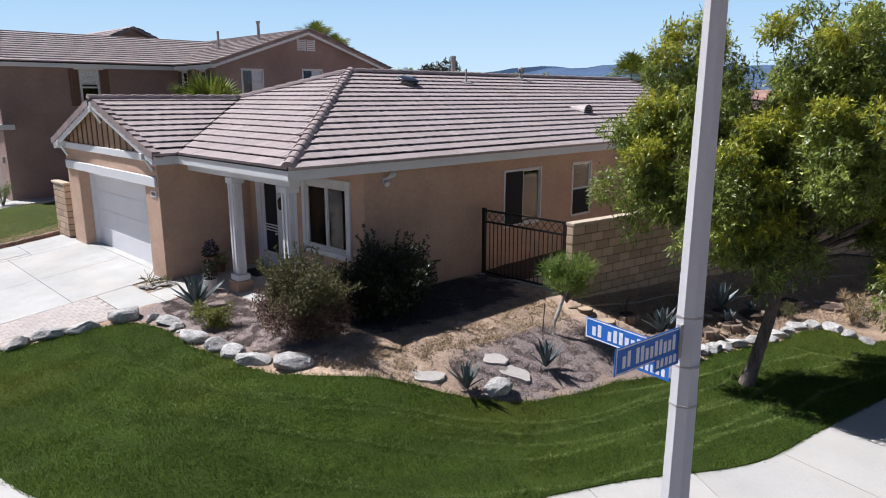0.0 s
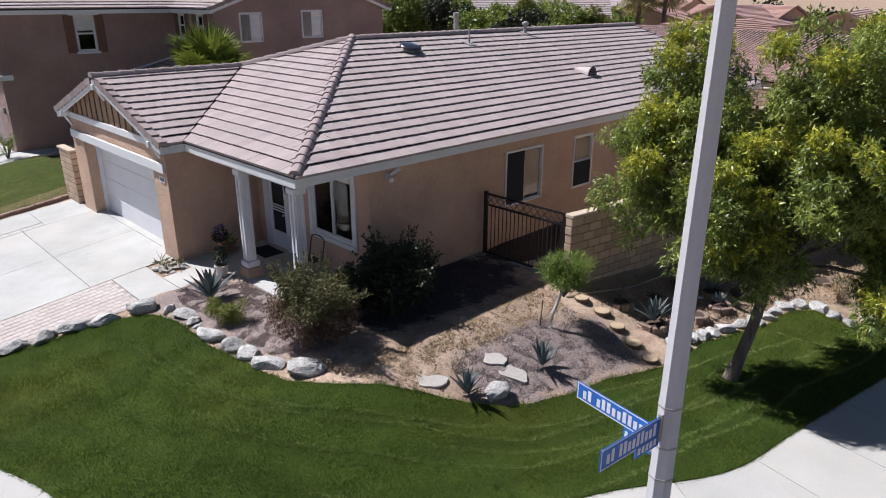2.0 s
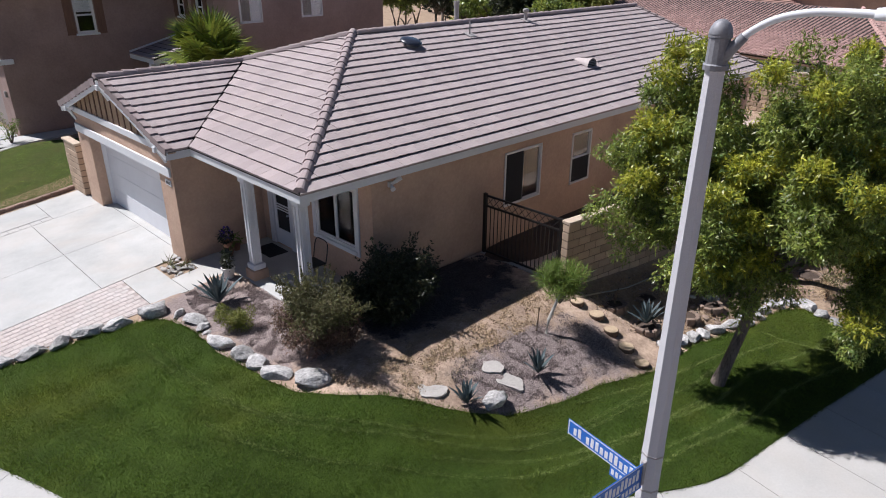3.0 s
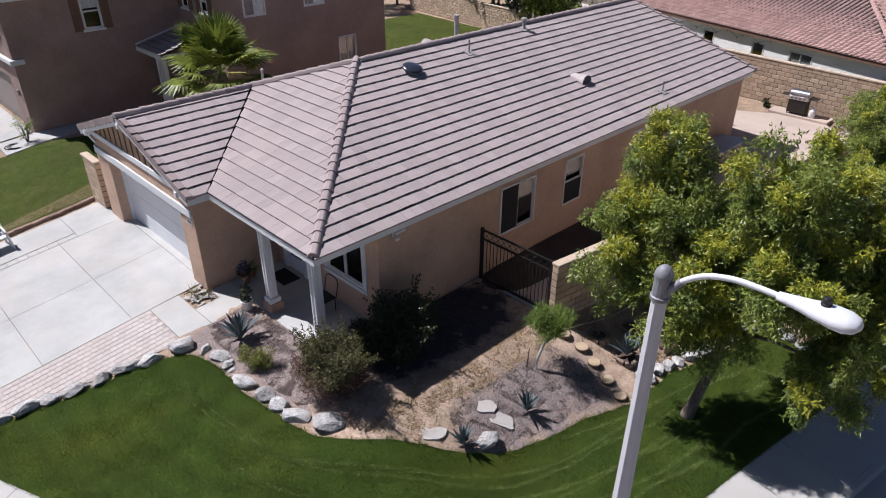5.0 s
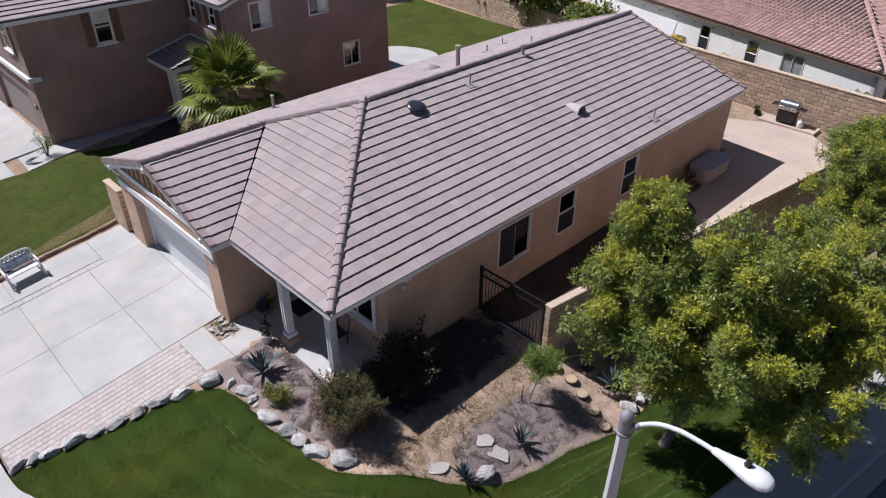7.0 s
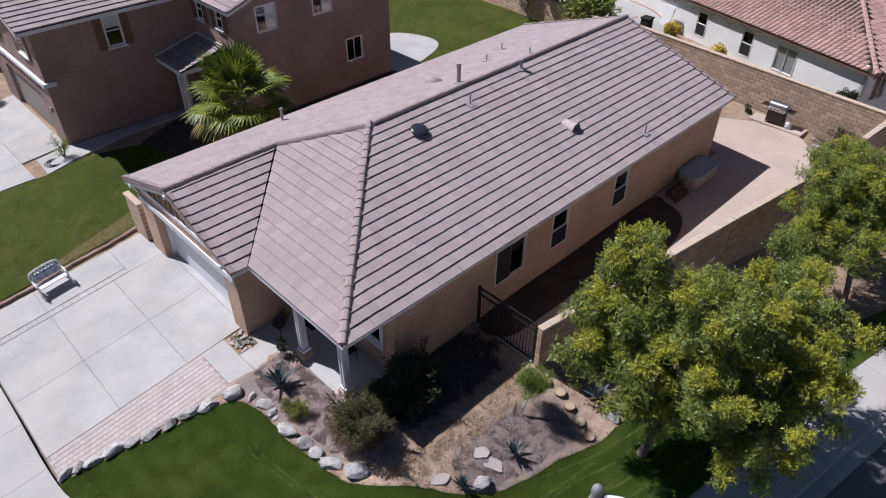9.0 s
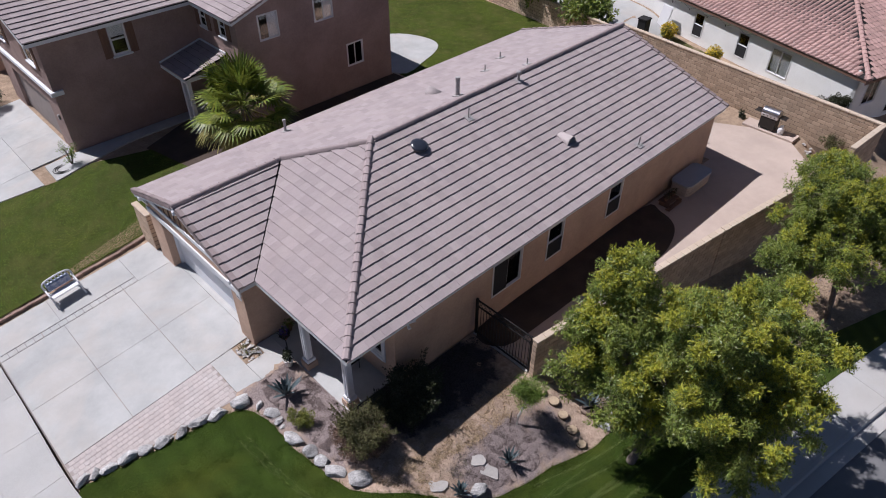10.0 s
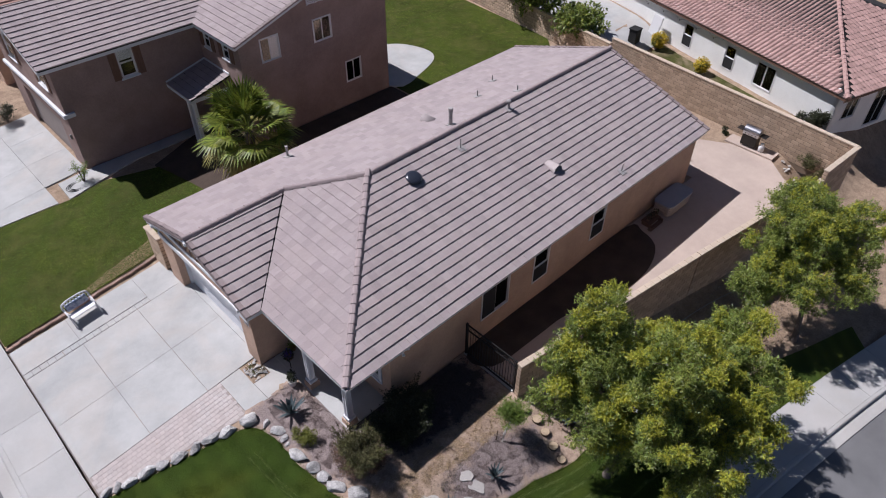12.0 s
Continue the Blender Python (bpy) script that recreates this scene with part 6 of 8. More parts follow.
def tree(name, base, lean, crown, size, n_clumps, n_leaves, seed, label, leaf=None, trunk_r=0.16, leaf_len=0.088, leaf_w=0.025, clump=(0.24, 0.50), fork=0.42, droop=0.75):
    """A tapered trunk that forks into limbs, with clumps of leaves at the limbs' ends."""
    rnd = np.random.default_rng(seed)
    base, crown = Vector(base), Vector(crown)
    t = thing(name, base, label, "tree")
    top = base.lerp(crown, fork) + Vector(lean)
    mid = base.lerp(top, 0.5) + Vector((rnd.uniform(-0.06, 0.06), rnd.uniform(-0.06, 0.06), 0))
    bm = tube(bmesh.new(), [base - Vector((0, 0, 0.25)), base + Vector((0, 0, 0.06)), base.lerp(mid, 0.4), mid, top], [trunk_r * 1.7, trunk_r * 1.3, trunk_r * 1.02, trunk_r * 0.92, trunk_r * 0.8], 12)
    cs, rs = [], []
    lobes = []
    while len(lobes) < max(8, n_clumps // 5):
        d = rnd.normal(size=3)
        d /= np.linalg.norm(d)
        if d[2] < -0.55:
            continue
        q = 0.50 + 0.32 * rnd.random()
        lobes.append((Vector((d[0] * size[0] * q, d[1] * size[1] * q, d[2] * size[2] * q)) + crown, (0.22 + 0.11 * rnd.random()) * sum(size) / 3, Vector(d)))
    while len(cs) < n_clumps:
        c, r, out = lobes[len(cs) % len(lobes)]
        d = Vector(rnd.normal(size=3)).normalized() + out * 0.5 + Vector((0, 0, 0.25))
        cs.append(c + d.normalized() * r * (0.55 + 0.5 * rnd.random()))
        rs.append(rnd.uniform(*clump))
    hubs = [top + Vector((math.cos(k * 1.57 + seed) * size[0] * 0.30, math.sin(k * 1.57 + seed) * size[1] * 0.30, size[2] * (0.30 + 0.25 * (k % 2)))) for k in range(4)]
    for h in hubs:
        m = top.lerp(h, 0.5) + Vector((0, 0, 0.12))
        tube(bm, [top - Vector((0, 0, 0.1)), m, h], [trunk_r * 0.62, trunk_r * 0.48, trunk_r * 0.36], 7)
    for p in [c for c, _, _ in lobes][:14]:
        h = min(hubs, key=lambda q: (q - p).length)
        tube(bm, [h, h.lerp(p, 0.5) + Vector((rnd.uniform(-0.1, 0.1), rnd.uniform(-0.1, 0.1), 0.10)), p], [trunk_r * 0.30, trunk_r * 0.18, trunk_r * 0.08], 5)
    part("trunk", bm, BARK, t, smooth=True)
    pts = [tuple(p) for p in cs]
    v, f = leaf_soup(pts, rs, n_leaves, leaf_len, leaf_w, rnd, droop=droop, shell=0.40, flat=0.75, sprig=9)
    soup("crown", v, f, leaf or LEAF, t, kind="stuff")
    return t


def street_tree(base, fork, boughs, trunk_r, n_leaves, n_tips, seed, label, leaf_len=0.094, leaf_w=0.026):
    """A leaning trunk that forks into limbs, one for each bough (x, y, z, and its half sizes); each bough is a heap of small
    separate sprays of leaves with gaps between them."""
    rnd = np.random.default_rng(seed)
    base, fork = Vector(base), Vector(fork)
    t = thing("street_tree", base, label, "tree")
    mid = base.lerp(fork, 0.5) + Vector((0.04, -0.03, 0))
    bm = tube(bmesh.new(), [base - Vector((0, 0, 0.25)), base + Vector((0, 0, 0.05)), base.lerp(mid, 0.4), mid, fork],
              [trunk_r * 1.8, trunk_r * 1.3, trunk_r * 1.02, trunk_r * 0.92, trunk_r * 0.85], 12)
    cs, rs, tip_c, tip_r = [], [], [], []
    for bx, by, bz, sx, sy, sz in boughs:
        c, size = Vector((bx, by, bz)), Vector((sx, sy, sz))
        m = fork.lerp(c, 0.5) + Vector((rnd.uniform(-0.12, 0.12), rnd.uniform(-0.12, 0.12), 0.10))
        tube(bm, [fork - Vector((0, 0, 0.08)), m, c], [trunk_r * 0.55, trunk_r * 0.36, trunk_r * 0.22], 7)
        count = max(6, int(5.6 * (sx * sy + sy * sz + sx * sz)))
        for k in range(count):
            # spread evenly over the bough, a few inside it
            h = 1 - 2 * (k + 0.5) / count
            q = k * 2.39996 + seed + bx
            d = Vector((math.cos(q) * math.sqrt(1 - h * h), math.sin(q) * math.sqrt(1 - h * h), h))
            f = rnd.uniform(0.65, 1.12) if rnd.random() < 0.8 else rnd.uniform(0.2, 0.6)
            p = c + Vector((d.x * size.x, d.y * size.y, d.z * size.z)) * f
            r = rnd.uniform(0.20, 0.42)
            root = m.lerp(c, rnd.uniform(0.45, 1.0))
            bend = root.lerp(p, 0.5) + Vector((rnd.uniform(-0.16, 0.16), rnd.uniform(-0.16, 0.16), rnd.uniform(-0.05, 0.14)))
            tube(bm, [root, bend, p + d * r * 0.3], [trunk_r * 0.13, trunk_r * 0.08, 0.004], 4)
            for _ in range(3):
                cs.append(tuple(root.lerp(bend, rnd.uniform(0.2, 1.5)) + Vector(rnd.normal(size=3)) * 0.14))
                rs.append(rnd.uniform(0.14, 0.24))
            young = d.z > -0.1 and rnd.random() < 0.55
            for _ in range(7):
                e = (Vector(rnd.normal(size=3)).normalized() + d * 0.55 + Vector((0, 0, 0.2))).normalized()
                cs.append(tuple(p + e * r * rnd.uniform(0.4, 1.25)))
                rs.append(rnd.uniform(0.09, 0.20))
                if young and e.z > 0:
                    tip_c.append((cs[-1][0], cs[-1][1], cs[-1][2] + 0.07))
                    tip_r.append(rs[-1] * 0.9)
    part("trunk", bm, BARK, t, smooth=True)
    v, f = leaf_soup(cs, rs, n_leaves, leaf_len, leaf_w, rnd, droop=0.9, shell=0.25, flat=0.85, sprig=9, reach=1.8)
    soup("crown", v, f, LEAF, t, kind="stuff")
    v, f = leaf_soup(tip_c, tip_r, n_tips, leaf_len, leaf_w, rnd, droop=0.85, shell=0.5, flat=0.8, sprig=9, up=0.2, reach=1.8)
    soup("young_foliage", v, f, LEAF_TIP, t, kind="stuff")
    return t


street_tree((12.32, 4.42, land(12.32, 4.42) + 0.02), (13.02, 4.22, 1.35),
            [(13.15, 6.3, 4.75, 0.85, 0.75, 0.85), (12.4, 5.75, 3.75, 1.0, 0.85, 0.7), (12.1, 6.75, 3.6, 0.55, 0.5, 0.35), (11.5, 6.35, 2.65, 0.65, 0.6, 0.45), (12.9, 3.6, 4.8, 1.2, 1.1, 0.9), (13.5, 3.9, 3.3, 1.9, 2.1, 1.2),
             (14.5, 5.2, 2.9, 1.0, 0.9, 0.7), (14.7, 2.5, 3.7, 1.5, 1.3, 0.9), (12.0, 3.2, 3.5, 1.0, 1.1, 0.8), (15.4, 4.3, 2.6, 1.2, 1.1, 0.9), (13.4, 1.7, 3.0, 1.4, 0.9, 0.9), (17.0, 3.5, 3.1, 1.3, 1.1, 0.7),
             (11.6, 4.9, 2.5, 0.85, 0.9, 0.8), (12.7, 2.0, 1.7, 1.2, 0.9, 0.7), (14.6, 2.4, 2.0, 1.3, 1.0, 0.7), (11.8, 4.2, 1.8, 0.6, 0.6, 0.4)],
            0.115, 420000, 100000, 5, "leafy olive green street tree with leaning trunk on the lawn")
street_tree((23.3, 2.75, land(23.3, 2.75) + 0.02), (23.7, 3.3, 0.9),
            [(24.6, 4.3, 3.1, 1.7, 1.5, 0.9), (23.2, 4.7, 2.1, 1.1, 1.0, 0.7), (26.2, 3.4, 2.4, 1.6, 1.4, 1.0), (24.4, 2.2, 1.7, 1.3, 0.9, 0.6), (26.4, 5.4, 2.6, 1.2, 1.0, 0.9), (22.3, 3.3, 1.7, 0.8, 0.8, 0.6), (21.3, 4.7, 1.9, 1.0, 0.8, 0.55)],
            0.11, 190000, 22000, 8, "olive green street tree beyond the first")


def shrub(name, base, size, n_leaves, seed, label, leaf, leaf_len=0.07, leaf_w=0.02, clumps=22, up=0.2, droop=0.3, shoots=0, low=None):
    rnd = np.random.default_rng(seed)
    base = Vector(base)
    t = thing(name, base, label, "shrub")
    cs, rs = [], []
    for k in range(clumps):
        d = rnd.normal(size=3)
        d /= np.linalg.norm(d)
        q = 0.35 + 0.6 * rnd.random()
        cs.append((base.x + d[0] * size[0] * q, base.y + d[1] * size[1] * q, base.z + size[2] * (0.52 + 0.45 * d[2] * q)))
        rs.append(rnd.uniform(0.22, 0.42) * min(size[0], size[2]))
    bm = bmesh.new()
    for k in range(clumps):
        tube(bm, [base - Vector((0, 0, 0.05)), base.lerp(Vector(cs[k]), 0.5) + Vector((0, 0, 0.05)), cs[k]], [0.018, 0.011, 0.004], 4)
    part("stem_tangle", bm, BARK, t, kind="stuff")
    hi = [i for i in range(clumps) if not low or cs[i][2] > base.z + size[2] * 0.50]
    lo = [i for i in range(clumps) if i not in hi]
    if lo:
        v, f = leaf_soup([cs[i] for i in lo], [rs[i] for i in lo], int(n_leaves * len(lo) / clumps), leaf_len, leaf_w, rnd, droop=droop, shell=0.2, up=up)
        soup("dry_foliage", v, f, low, t, "reddish brown dry foliage", kind="stuff")
    v, f = leaf_soup([cs[i] for i in hi], [rs[i] for i in hi], int(n_leaves * len(hi) / clumps), leaf_len, leaf_w, rnd, droop=droop, shell=0.2, up=up)
    for _ in range(shoots):
        o = Vector(cs[int(rnd.choice(hi))])
        d = ((o - base - Vector((0, 0, size[2] * 0.3))).normalized() + Vector(rnd.normal(size=3)) * 0.3 + Vector((0, 0, 0.25))).normalized()
        ln = size[0] * rnd.uniform(0.45, 0.75)
        for k in range(34):
            c = o + d * ln * (0.3 + 0.7 * rnd.random())
            q = (d * 0.7 + Vector(rnd.normal(size=3)) * 0.6).normalized()
            sd = q.cross(Vector(rnd.normal(size=3))).normalized() * leaf_w * 0.5
            e = q * leaf_len * rnd.uniform(0.5, 1.0)
            kk = len(v)
            v += [tuple(c), tuple(c + e * 0.5 + sd), tuple(c + e), tuple(c + e * 0.5 - sd)]
            f.append((kk, kk + 1, kk + 2, kk + 3))
    soup("foliage", v, f, leaf, t, kind="stuff")
    return t


shrub("shrub", (6.34, 9.90, land(6.3, 9.9)), (0.84, 0.84, 1.52), 27000, 3, "loose grey green shrub with reddish dry twigs on gravel", LEAF_GREY, 0.066, 0.022, 72, shoots=120, low=LEAF_RUST)
shrub("dark_shrub", (8.40, 10.0, 0.0), (0.98, 0.80, 1.34), 19000, 4, "dense dark green shrub against the shaded wall", LEAF_DARK, 0.085, 0.034, 44, shoots=60)
shrub("dark_shrub", (7.65, 10.15, 0.0), (0.65, 0.60, 1.05), 9000, 14, "dense dark green shrub against the shaded wall", LEAF_DARK, 0.085, 0.034, 22)
shrub("green_shrub", (5.62, 12.02, land(5.6, 12.0)), (0.40, 0.40, 0.60), 3200, 5, "small bright green shrub beside boulders", LEAF_YEL, 0.07, 0.016, 18)
t = shrub("pine_like_bush", (10.86, 7.50, land(10.8, 7.5) + 0.62), (0.50, 0.50, 0.92), 4600, 6, "young bright green feathery bush on a pale stem", LEAF_BRIGHT, 0.17, 0.013, 30, up=0.9, droop=0.0)
part("stem", tube(bmesh.new(), [(10.38, 7.46, land(10.4, 7.5) - 0.05), (10.5, 7.5, 0.0), (10.84, 7.50, 0.50)], [0.05, 0.04, 0.03], 8), mat("pale_stem", (0.42, 0.40, 0.37), rough=0.9), t)
stake = thing("wooden_stake", (10.25, 7.6, land(10.25, 7.6)), "thin dark stake beside the young bush", "stake")
part("rod", tube(bmesh.new(), [(10.25, 7.62, land(10.25, 7.6) - 0.1), (10.28, 7.60, 0.35)], 0.012, 6), LOG_BARK, stake)


def agave(x, y, size, seed, n=22, lift=0.0):
    rnd = random.Random(seed)
    z = land(x, y) + 0.02 + lift
    t = thing("agave", (x, y, z), "blue grey agave rosette with pointed leaves on gravel", "agave", group="agaves")
    for k in range(n):
        q = k * 2.39996 + rnd.uniform(-0.2, 0.2)
        el = radians(38 + 50 * (k / n) ** 0.7) + rnd.uniform(-0.14, 0.14)
        ln = size * rnd.uniform(0.85, 1.1) * (1.0 if k < n * 0.8 else 0.7)
        d = Vector((math.cos(q) * math.cos(el), math.sin(q) * math.cos(el), math.sin(el)))
        s = Vector((-math.sin(q), math.cos(q), 0))
        u = d.cross(s) * -1
        if u.z < 0:
            u = -u
        bm = bmesh.new()
        rings = []
        for f, w in ((0.05, 0.5), (0.3, 1.0), (0.6, 0.82), (0.85, 0.4), (1.0, 0.02)):
            c = Vector((x, y, z + 0.03)) + d * ln * f - Vector((0, 0, 1)) * 0.10 * ln * f * f
            ww = 0.082 * size * w
            rings.append([bm.verts.new(c + s * ww + u * ww * 0.35), bm.verts.new(c - u * ww * 0.15), bm.verts.new(c - s * ww + u * ww * 0.35), bm.verts.new(c + u * ww * 0.12)])
        for r0, r1 in zip(rings, rings[1:]):
            for i in range(4):
                bm.faces.new((r0[i], r0[(i + 1) % 4], r1[(i + 1) % 4], r1[i]))
        part("leaf", bm, AGAVE, t)
    return t


agave(5.82, 13.16, 0.82, 1, n=26)
agave(7.50, 7.06, 0.54, 2)
agave(9.32, 6.82, 0.56, 3)


def planter_ring(x, y, r, n, seed, gap=0, lift=0.13):
    """A low ring of small cut blocks that holds a plant on the bank."""
    rnd = random.Random(seed)
    z = land(x, y)
    pl = thing("planter_ring", (x, y, z), "low ring of small brown blocks on the bare bank", "planter", group="planter rings")
    for k in range(n - gap):
        q = 2 * math.pi * k / n + seed
        w = math.pi * r / n * 0.94
        part("block", box(bmesh.new(), -w, w, -0.05, 0.05, -0.12, lift, pose(x + r * math.cos(q), y + r * math.sin(q), z + rnd.uniform(-0.02, 0.02), rnd.uniform(-5, 5), rnd.uniform(-5, 5), math.degrees(q) + 90 + rnd.uniform(-8, 8)), bevel=0.012), PLANTER, pl)
    part("soil", lathe(bmesh.new(), (x, y, z - 0.1), [(r * 0.98, 0), (r * 0.95, lift + 0.05), (0.0, lift + 0.08)], 12), SOIL, pl)


for i, (x, y, r, n, gap, ag) in enumerate(((12.80, 6.42, 0.27, 8, 0, 0.66), (15.65, 6.40, 0.30, 9, 0, 0.78), (15.25, 6.02, 0.26, 8, 3, 0.30), (14.22, 6.10, 0.24, 8, 4, 0), (16.55, 6.05, 0.34, 10, 5, 0.25), (12.70, 7.22, 0.24, 8, 0, 0), (18.75, 5.9, 0.32, 9, 3, 0), (13.75, 6.95, 0.24, 8, 1, 0), (19.6, 5.1, 0.3, 9, 4, 0))):
    planter_ring(x, y, r, n, 1.3 * i, gap)
    if ag:
        agave(x, y, ag, 4 + i, lift=0.10)
dead = thing("dry_plant", (12.70, 7.22, land(12.7, 7.2) + 0.12), "dead brown plant stump in a block planter", "plant")
part("stem", tube(bmesh.new(), [(12.70, 7.22, land(12.7, 7.2)), (12.74, 7.24, land(12.7, 7.2) + 0.34), (12.80, 7.22, land(12.7, 7.2) + 0.50)], [0.03, 0.022, 0.008], 6), LOG_BARK, dead)
part("stem", tube(bmesh.new(), [(12.72, 7.23, land(12.7, 7.2) + 0.1), (12.60, 7.24, land(12.7, 7.2) + 0.40)], [0.02, 0.006], 6), LOG_BARK, dead)
for i, (x, y, hh) in enumerate(((17.6, 5.6, 0.35), (18.6, 4.3, 0.4), (19.4, 4.4, 0.45), (20.3, 4.7, 0.5), (18.0, 6.4, 0.3), (20.8, 3.8, 0.45), (14.6, 6.9, 0.3))):
    shrub("dry_weed", (x, y, land(x, y)), (hh * 0.8, hh * 0.8, hh), 420, 400 + i, "sparse dry weed on the bare bank", STRAW if i % 2 else LEAF_GREY, 0.14, 0.014, 7, up=0.8, droop=0.1)


def rock(x, y, sx, sy, sz, turn, seed, name="boulder", m=None, label="rough grey white boulder edging the bed", sink=0.25, group="boulders along the lawn"):
    bm = bmesh.new()
    bmesh.ops.create_icosphere(bm, subdivisions=3 if sx > 0.12 else 2, radius=1.0)
    off = Vector((seed * 3.7, seed * 1.3, seed * 2.1))
    rr = random.Random(seed)
    cuts = []
    for _ in range(11):
        d = Vector((rr.gauss(0, 1), rr.gauss(0, 1), rr.gauss(0.25, 1))).normalized()
        cuts.append((d, rr.uniform(0.58, 0.86)))
    for v in bm.verts:
        p = v.co.normalized()
        for d, o in cuts:
            e = p.dot(d) - o
            if e > 0:
                p = p - d * e
        d = v.co.normalized()
        p = p * (1 + 0.10 * noise.noise(d * 2.2 + off) + 0.05 * noise.noise(d * 6 + off))
        v.co = Vector((p.x * sx * 1.18, p.y * sy * 1.18, max(p.z, -0.55) * sz * 0.95))
    bm.transform(pose(x, y, land(x, y) + sz * (1 - sink) * 0.55 + 0.02, 0, 0, turn))
    return part(name, bm, m or ROCK, None, label, category="boulder", group=group)


k = 0
rnd = random.Random(17)
for x, y, s, turn in ((-0.02, 15.22, 0.22, 20), (0.33, 15.12, 0.20, 50), (0.72, 14.98, 0.24, 10), (1.24, 14.87, 0.28, 0), (1.76, 14.74, 0.24, -25), (2.30, 14.58, 0.28, -5), (2.84, 14.48, 0.24, 20), (3.39, 14.38, 0.28, 0),
                      (3.92, 14.18, 0.29, -15), (4.70, 14.02, 0.33, -5), (5.00, 13.48, 0.16, 30), (5.13, 12.98, 0.25, -60), (5.12, 12.55, 0.15, 10), (5.08, 12.30, 0.10, 10)):
    rock(x, y, s * 1.06, s * rnd.uniform(0.58, 0.70), s * rnd.uniform(0.48, 0.66), turn + rnd.uniform(-10, 10), 1 + k)
    k += 1
for x, y, sx, sy, sz, turn in ((5.08, 11.66, 0.34, 0.20, 0.22, -70), (5.18, 10.98, 0.21, 0.18, 0.2, -50), (5.22, 10.50, 0.24, 0.18, 0.18, -80), (5.30, 9.92, 0.34, 0.20, 0.18, -65), (5.60, 9.25, 0.36, 0.24, 0.22, -30), (7.98, 6.80, 0.26, 0.20, 0.23, -30)):
    rock(x, y, sx, sy, sz * 0.8, turn, 31 + k)
    k += 1
for x, y, s in ((13.25, 5.72, 0.20), (13.62, 5.62, 0.22), (13.98, 5.55, 0.18), (14.42, 5.48, 0.22), (14.95, 5.35, 0.2), (15.45, 5.18, 0.24), (15.9, 5.12, 0.22), (16.4, 5.10, 0.2), (16.95, 5.05, 0.24), (17.4, 4.85, 0.22), (17.55, 4.45, 0.26), (17.4, 4.05, 0.22), (17.2, 3.65, 0.2),
                (12.75, 5.75, 0.26), (19.0, 3.5, 0.2), (19.6, 3.4, 0.2)):
    rock(x, y, s, s * 0.72, s * 0.55, rnd.uniform(0, 180), 61 + k)
    k += 1


def flagstone(x, y, rx, ry, turn, seed):
    """A flat stone with a ragged, roughly four-sided outline."""
    r = random.Random(seed)
    pts = []
    for k in range(22):
        q = 2 * math.pi * k / 22
        c, sn = math.cos(q), math.sin(q)
        d = (abs(c) ** 6 + abs(sn) ** 6) ** (-1 / 6) * r.uniform(0.90, 1.04) * (1 + 0.10 * math.sin(3 * q + seed))
        pts.append((rx * c * d, ry * sn * d))
    bm = bmesh.new()
    prism(bm, pts, -0.03, 0.030)
    for v in bm.verts:
        if v.co.z > 0.02:
            v.co.z += r.uniform(-0.008, 0.006)
            v.co.x *= 0.975
            v.co.y *= 0.975
    bm.transform(pose(x, y, land(x, y) + 0.025, math.degrees(math.atan(0.22)), 0, 0) @ pose(0, 0, 0, 0, 0, turn))
    part("flagstone", bm, SLAB, None, "pale irregular flagstone lying on the bed", category="flagstone", group="flagstones in the bed")


flagstone(7.16, 7.62, 0.28, 0.17, -38, 1)
flagstone(8.62, 7.43, 0.22, 0.19, -48, 2)
flagstone(8.66, 6.98, 0.27, 0.18, -62, 3)


def log_stump(x, y, r, hgt, seed):
    z = land(x, y)
    t = thing("log_stump", (x, y, z), "short cut log set upright in the slope", "log", group="log steps")
    rnd = random.Random(seed)
    part("bark", lathe(bmesh.new(), (x, y, z - 0.1), [(r * 1.03, 0), (r, hgt * 0.5), (r * 1.02, hgt + 0.1), (r * 0.93, hgt + 0.105)], 14), LOG_BARK, t)
    part("cut_face", lathe(bmesh.new(), (x, y, z + hgt), [(r * 0.94, 0), (r * 0.92, 0.012), (0.0, 0.012)], 14), LOG_END, t)


for i, (x, y) in enumerate(((11.90, 7.74), (11.98, 7.24), (11.88, 6.77), (11.74, 6.28), (11.60, 5.80))):
    log_stump(x, y, 0.165 + 0.014 * (i % 2), 0.085, i)

# loose stones on the bank
for i in range(40):
    x, y = 12.6 + rnd.random() * 8, 5.5 + rnd.random() * 1.2
    rock(x, y, rnd.uniform(0.05, 0.11), rnd.uniform(0.04, 0.08), rnd.uniform(0.03, 0.06), rnd.uniform(0, 180), 120 + i, "stone", PLANTER if i % 3 else SLAB, "loose stone on the bare bank", group="loose stones")

# pots by the porch, rocks and small succulents in the corner bed
pot = thing("flower_pot", (6.58, 14.10, 0.0), "white glazed pot with a leafy plant", "pot")
part("pot", lathe(bmesh.new(), (6.58, 14.10, 0.02), [(0.11, 0), (0.15, 0.24), (0.165, 0.25), (0.165, 0.28), (0.14, 0.28), (0.13, 0.22)], 18), POT, pot)
v, f = leaf_soup([(6.58, 14.1, 0.42), (6.58, 14.13, 0.56)], [0.13, 0.12], 150, 0.14, 0.05, np.random.default_rng(3))
soup("leaves", v, f, LEAF_DARK, pot)
pot = thing("hanging_planter", (6.95, 14.75, 0.05), "violet flowers in a dark planter stand", "planter")
part("stand", tube(bmesh.new(), [(6.95, 14.75, 0.0), (6.95, 14.75, 0.55)], 0.02, 6), BLACK, pot)
part("bowl", lathe(bmesh.new(), (6.95, 14.75, 0.5), [(0.06, 0), (0.15, 0.14), (0.16, 0.15)], 14), TERRA, pot)
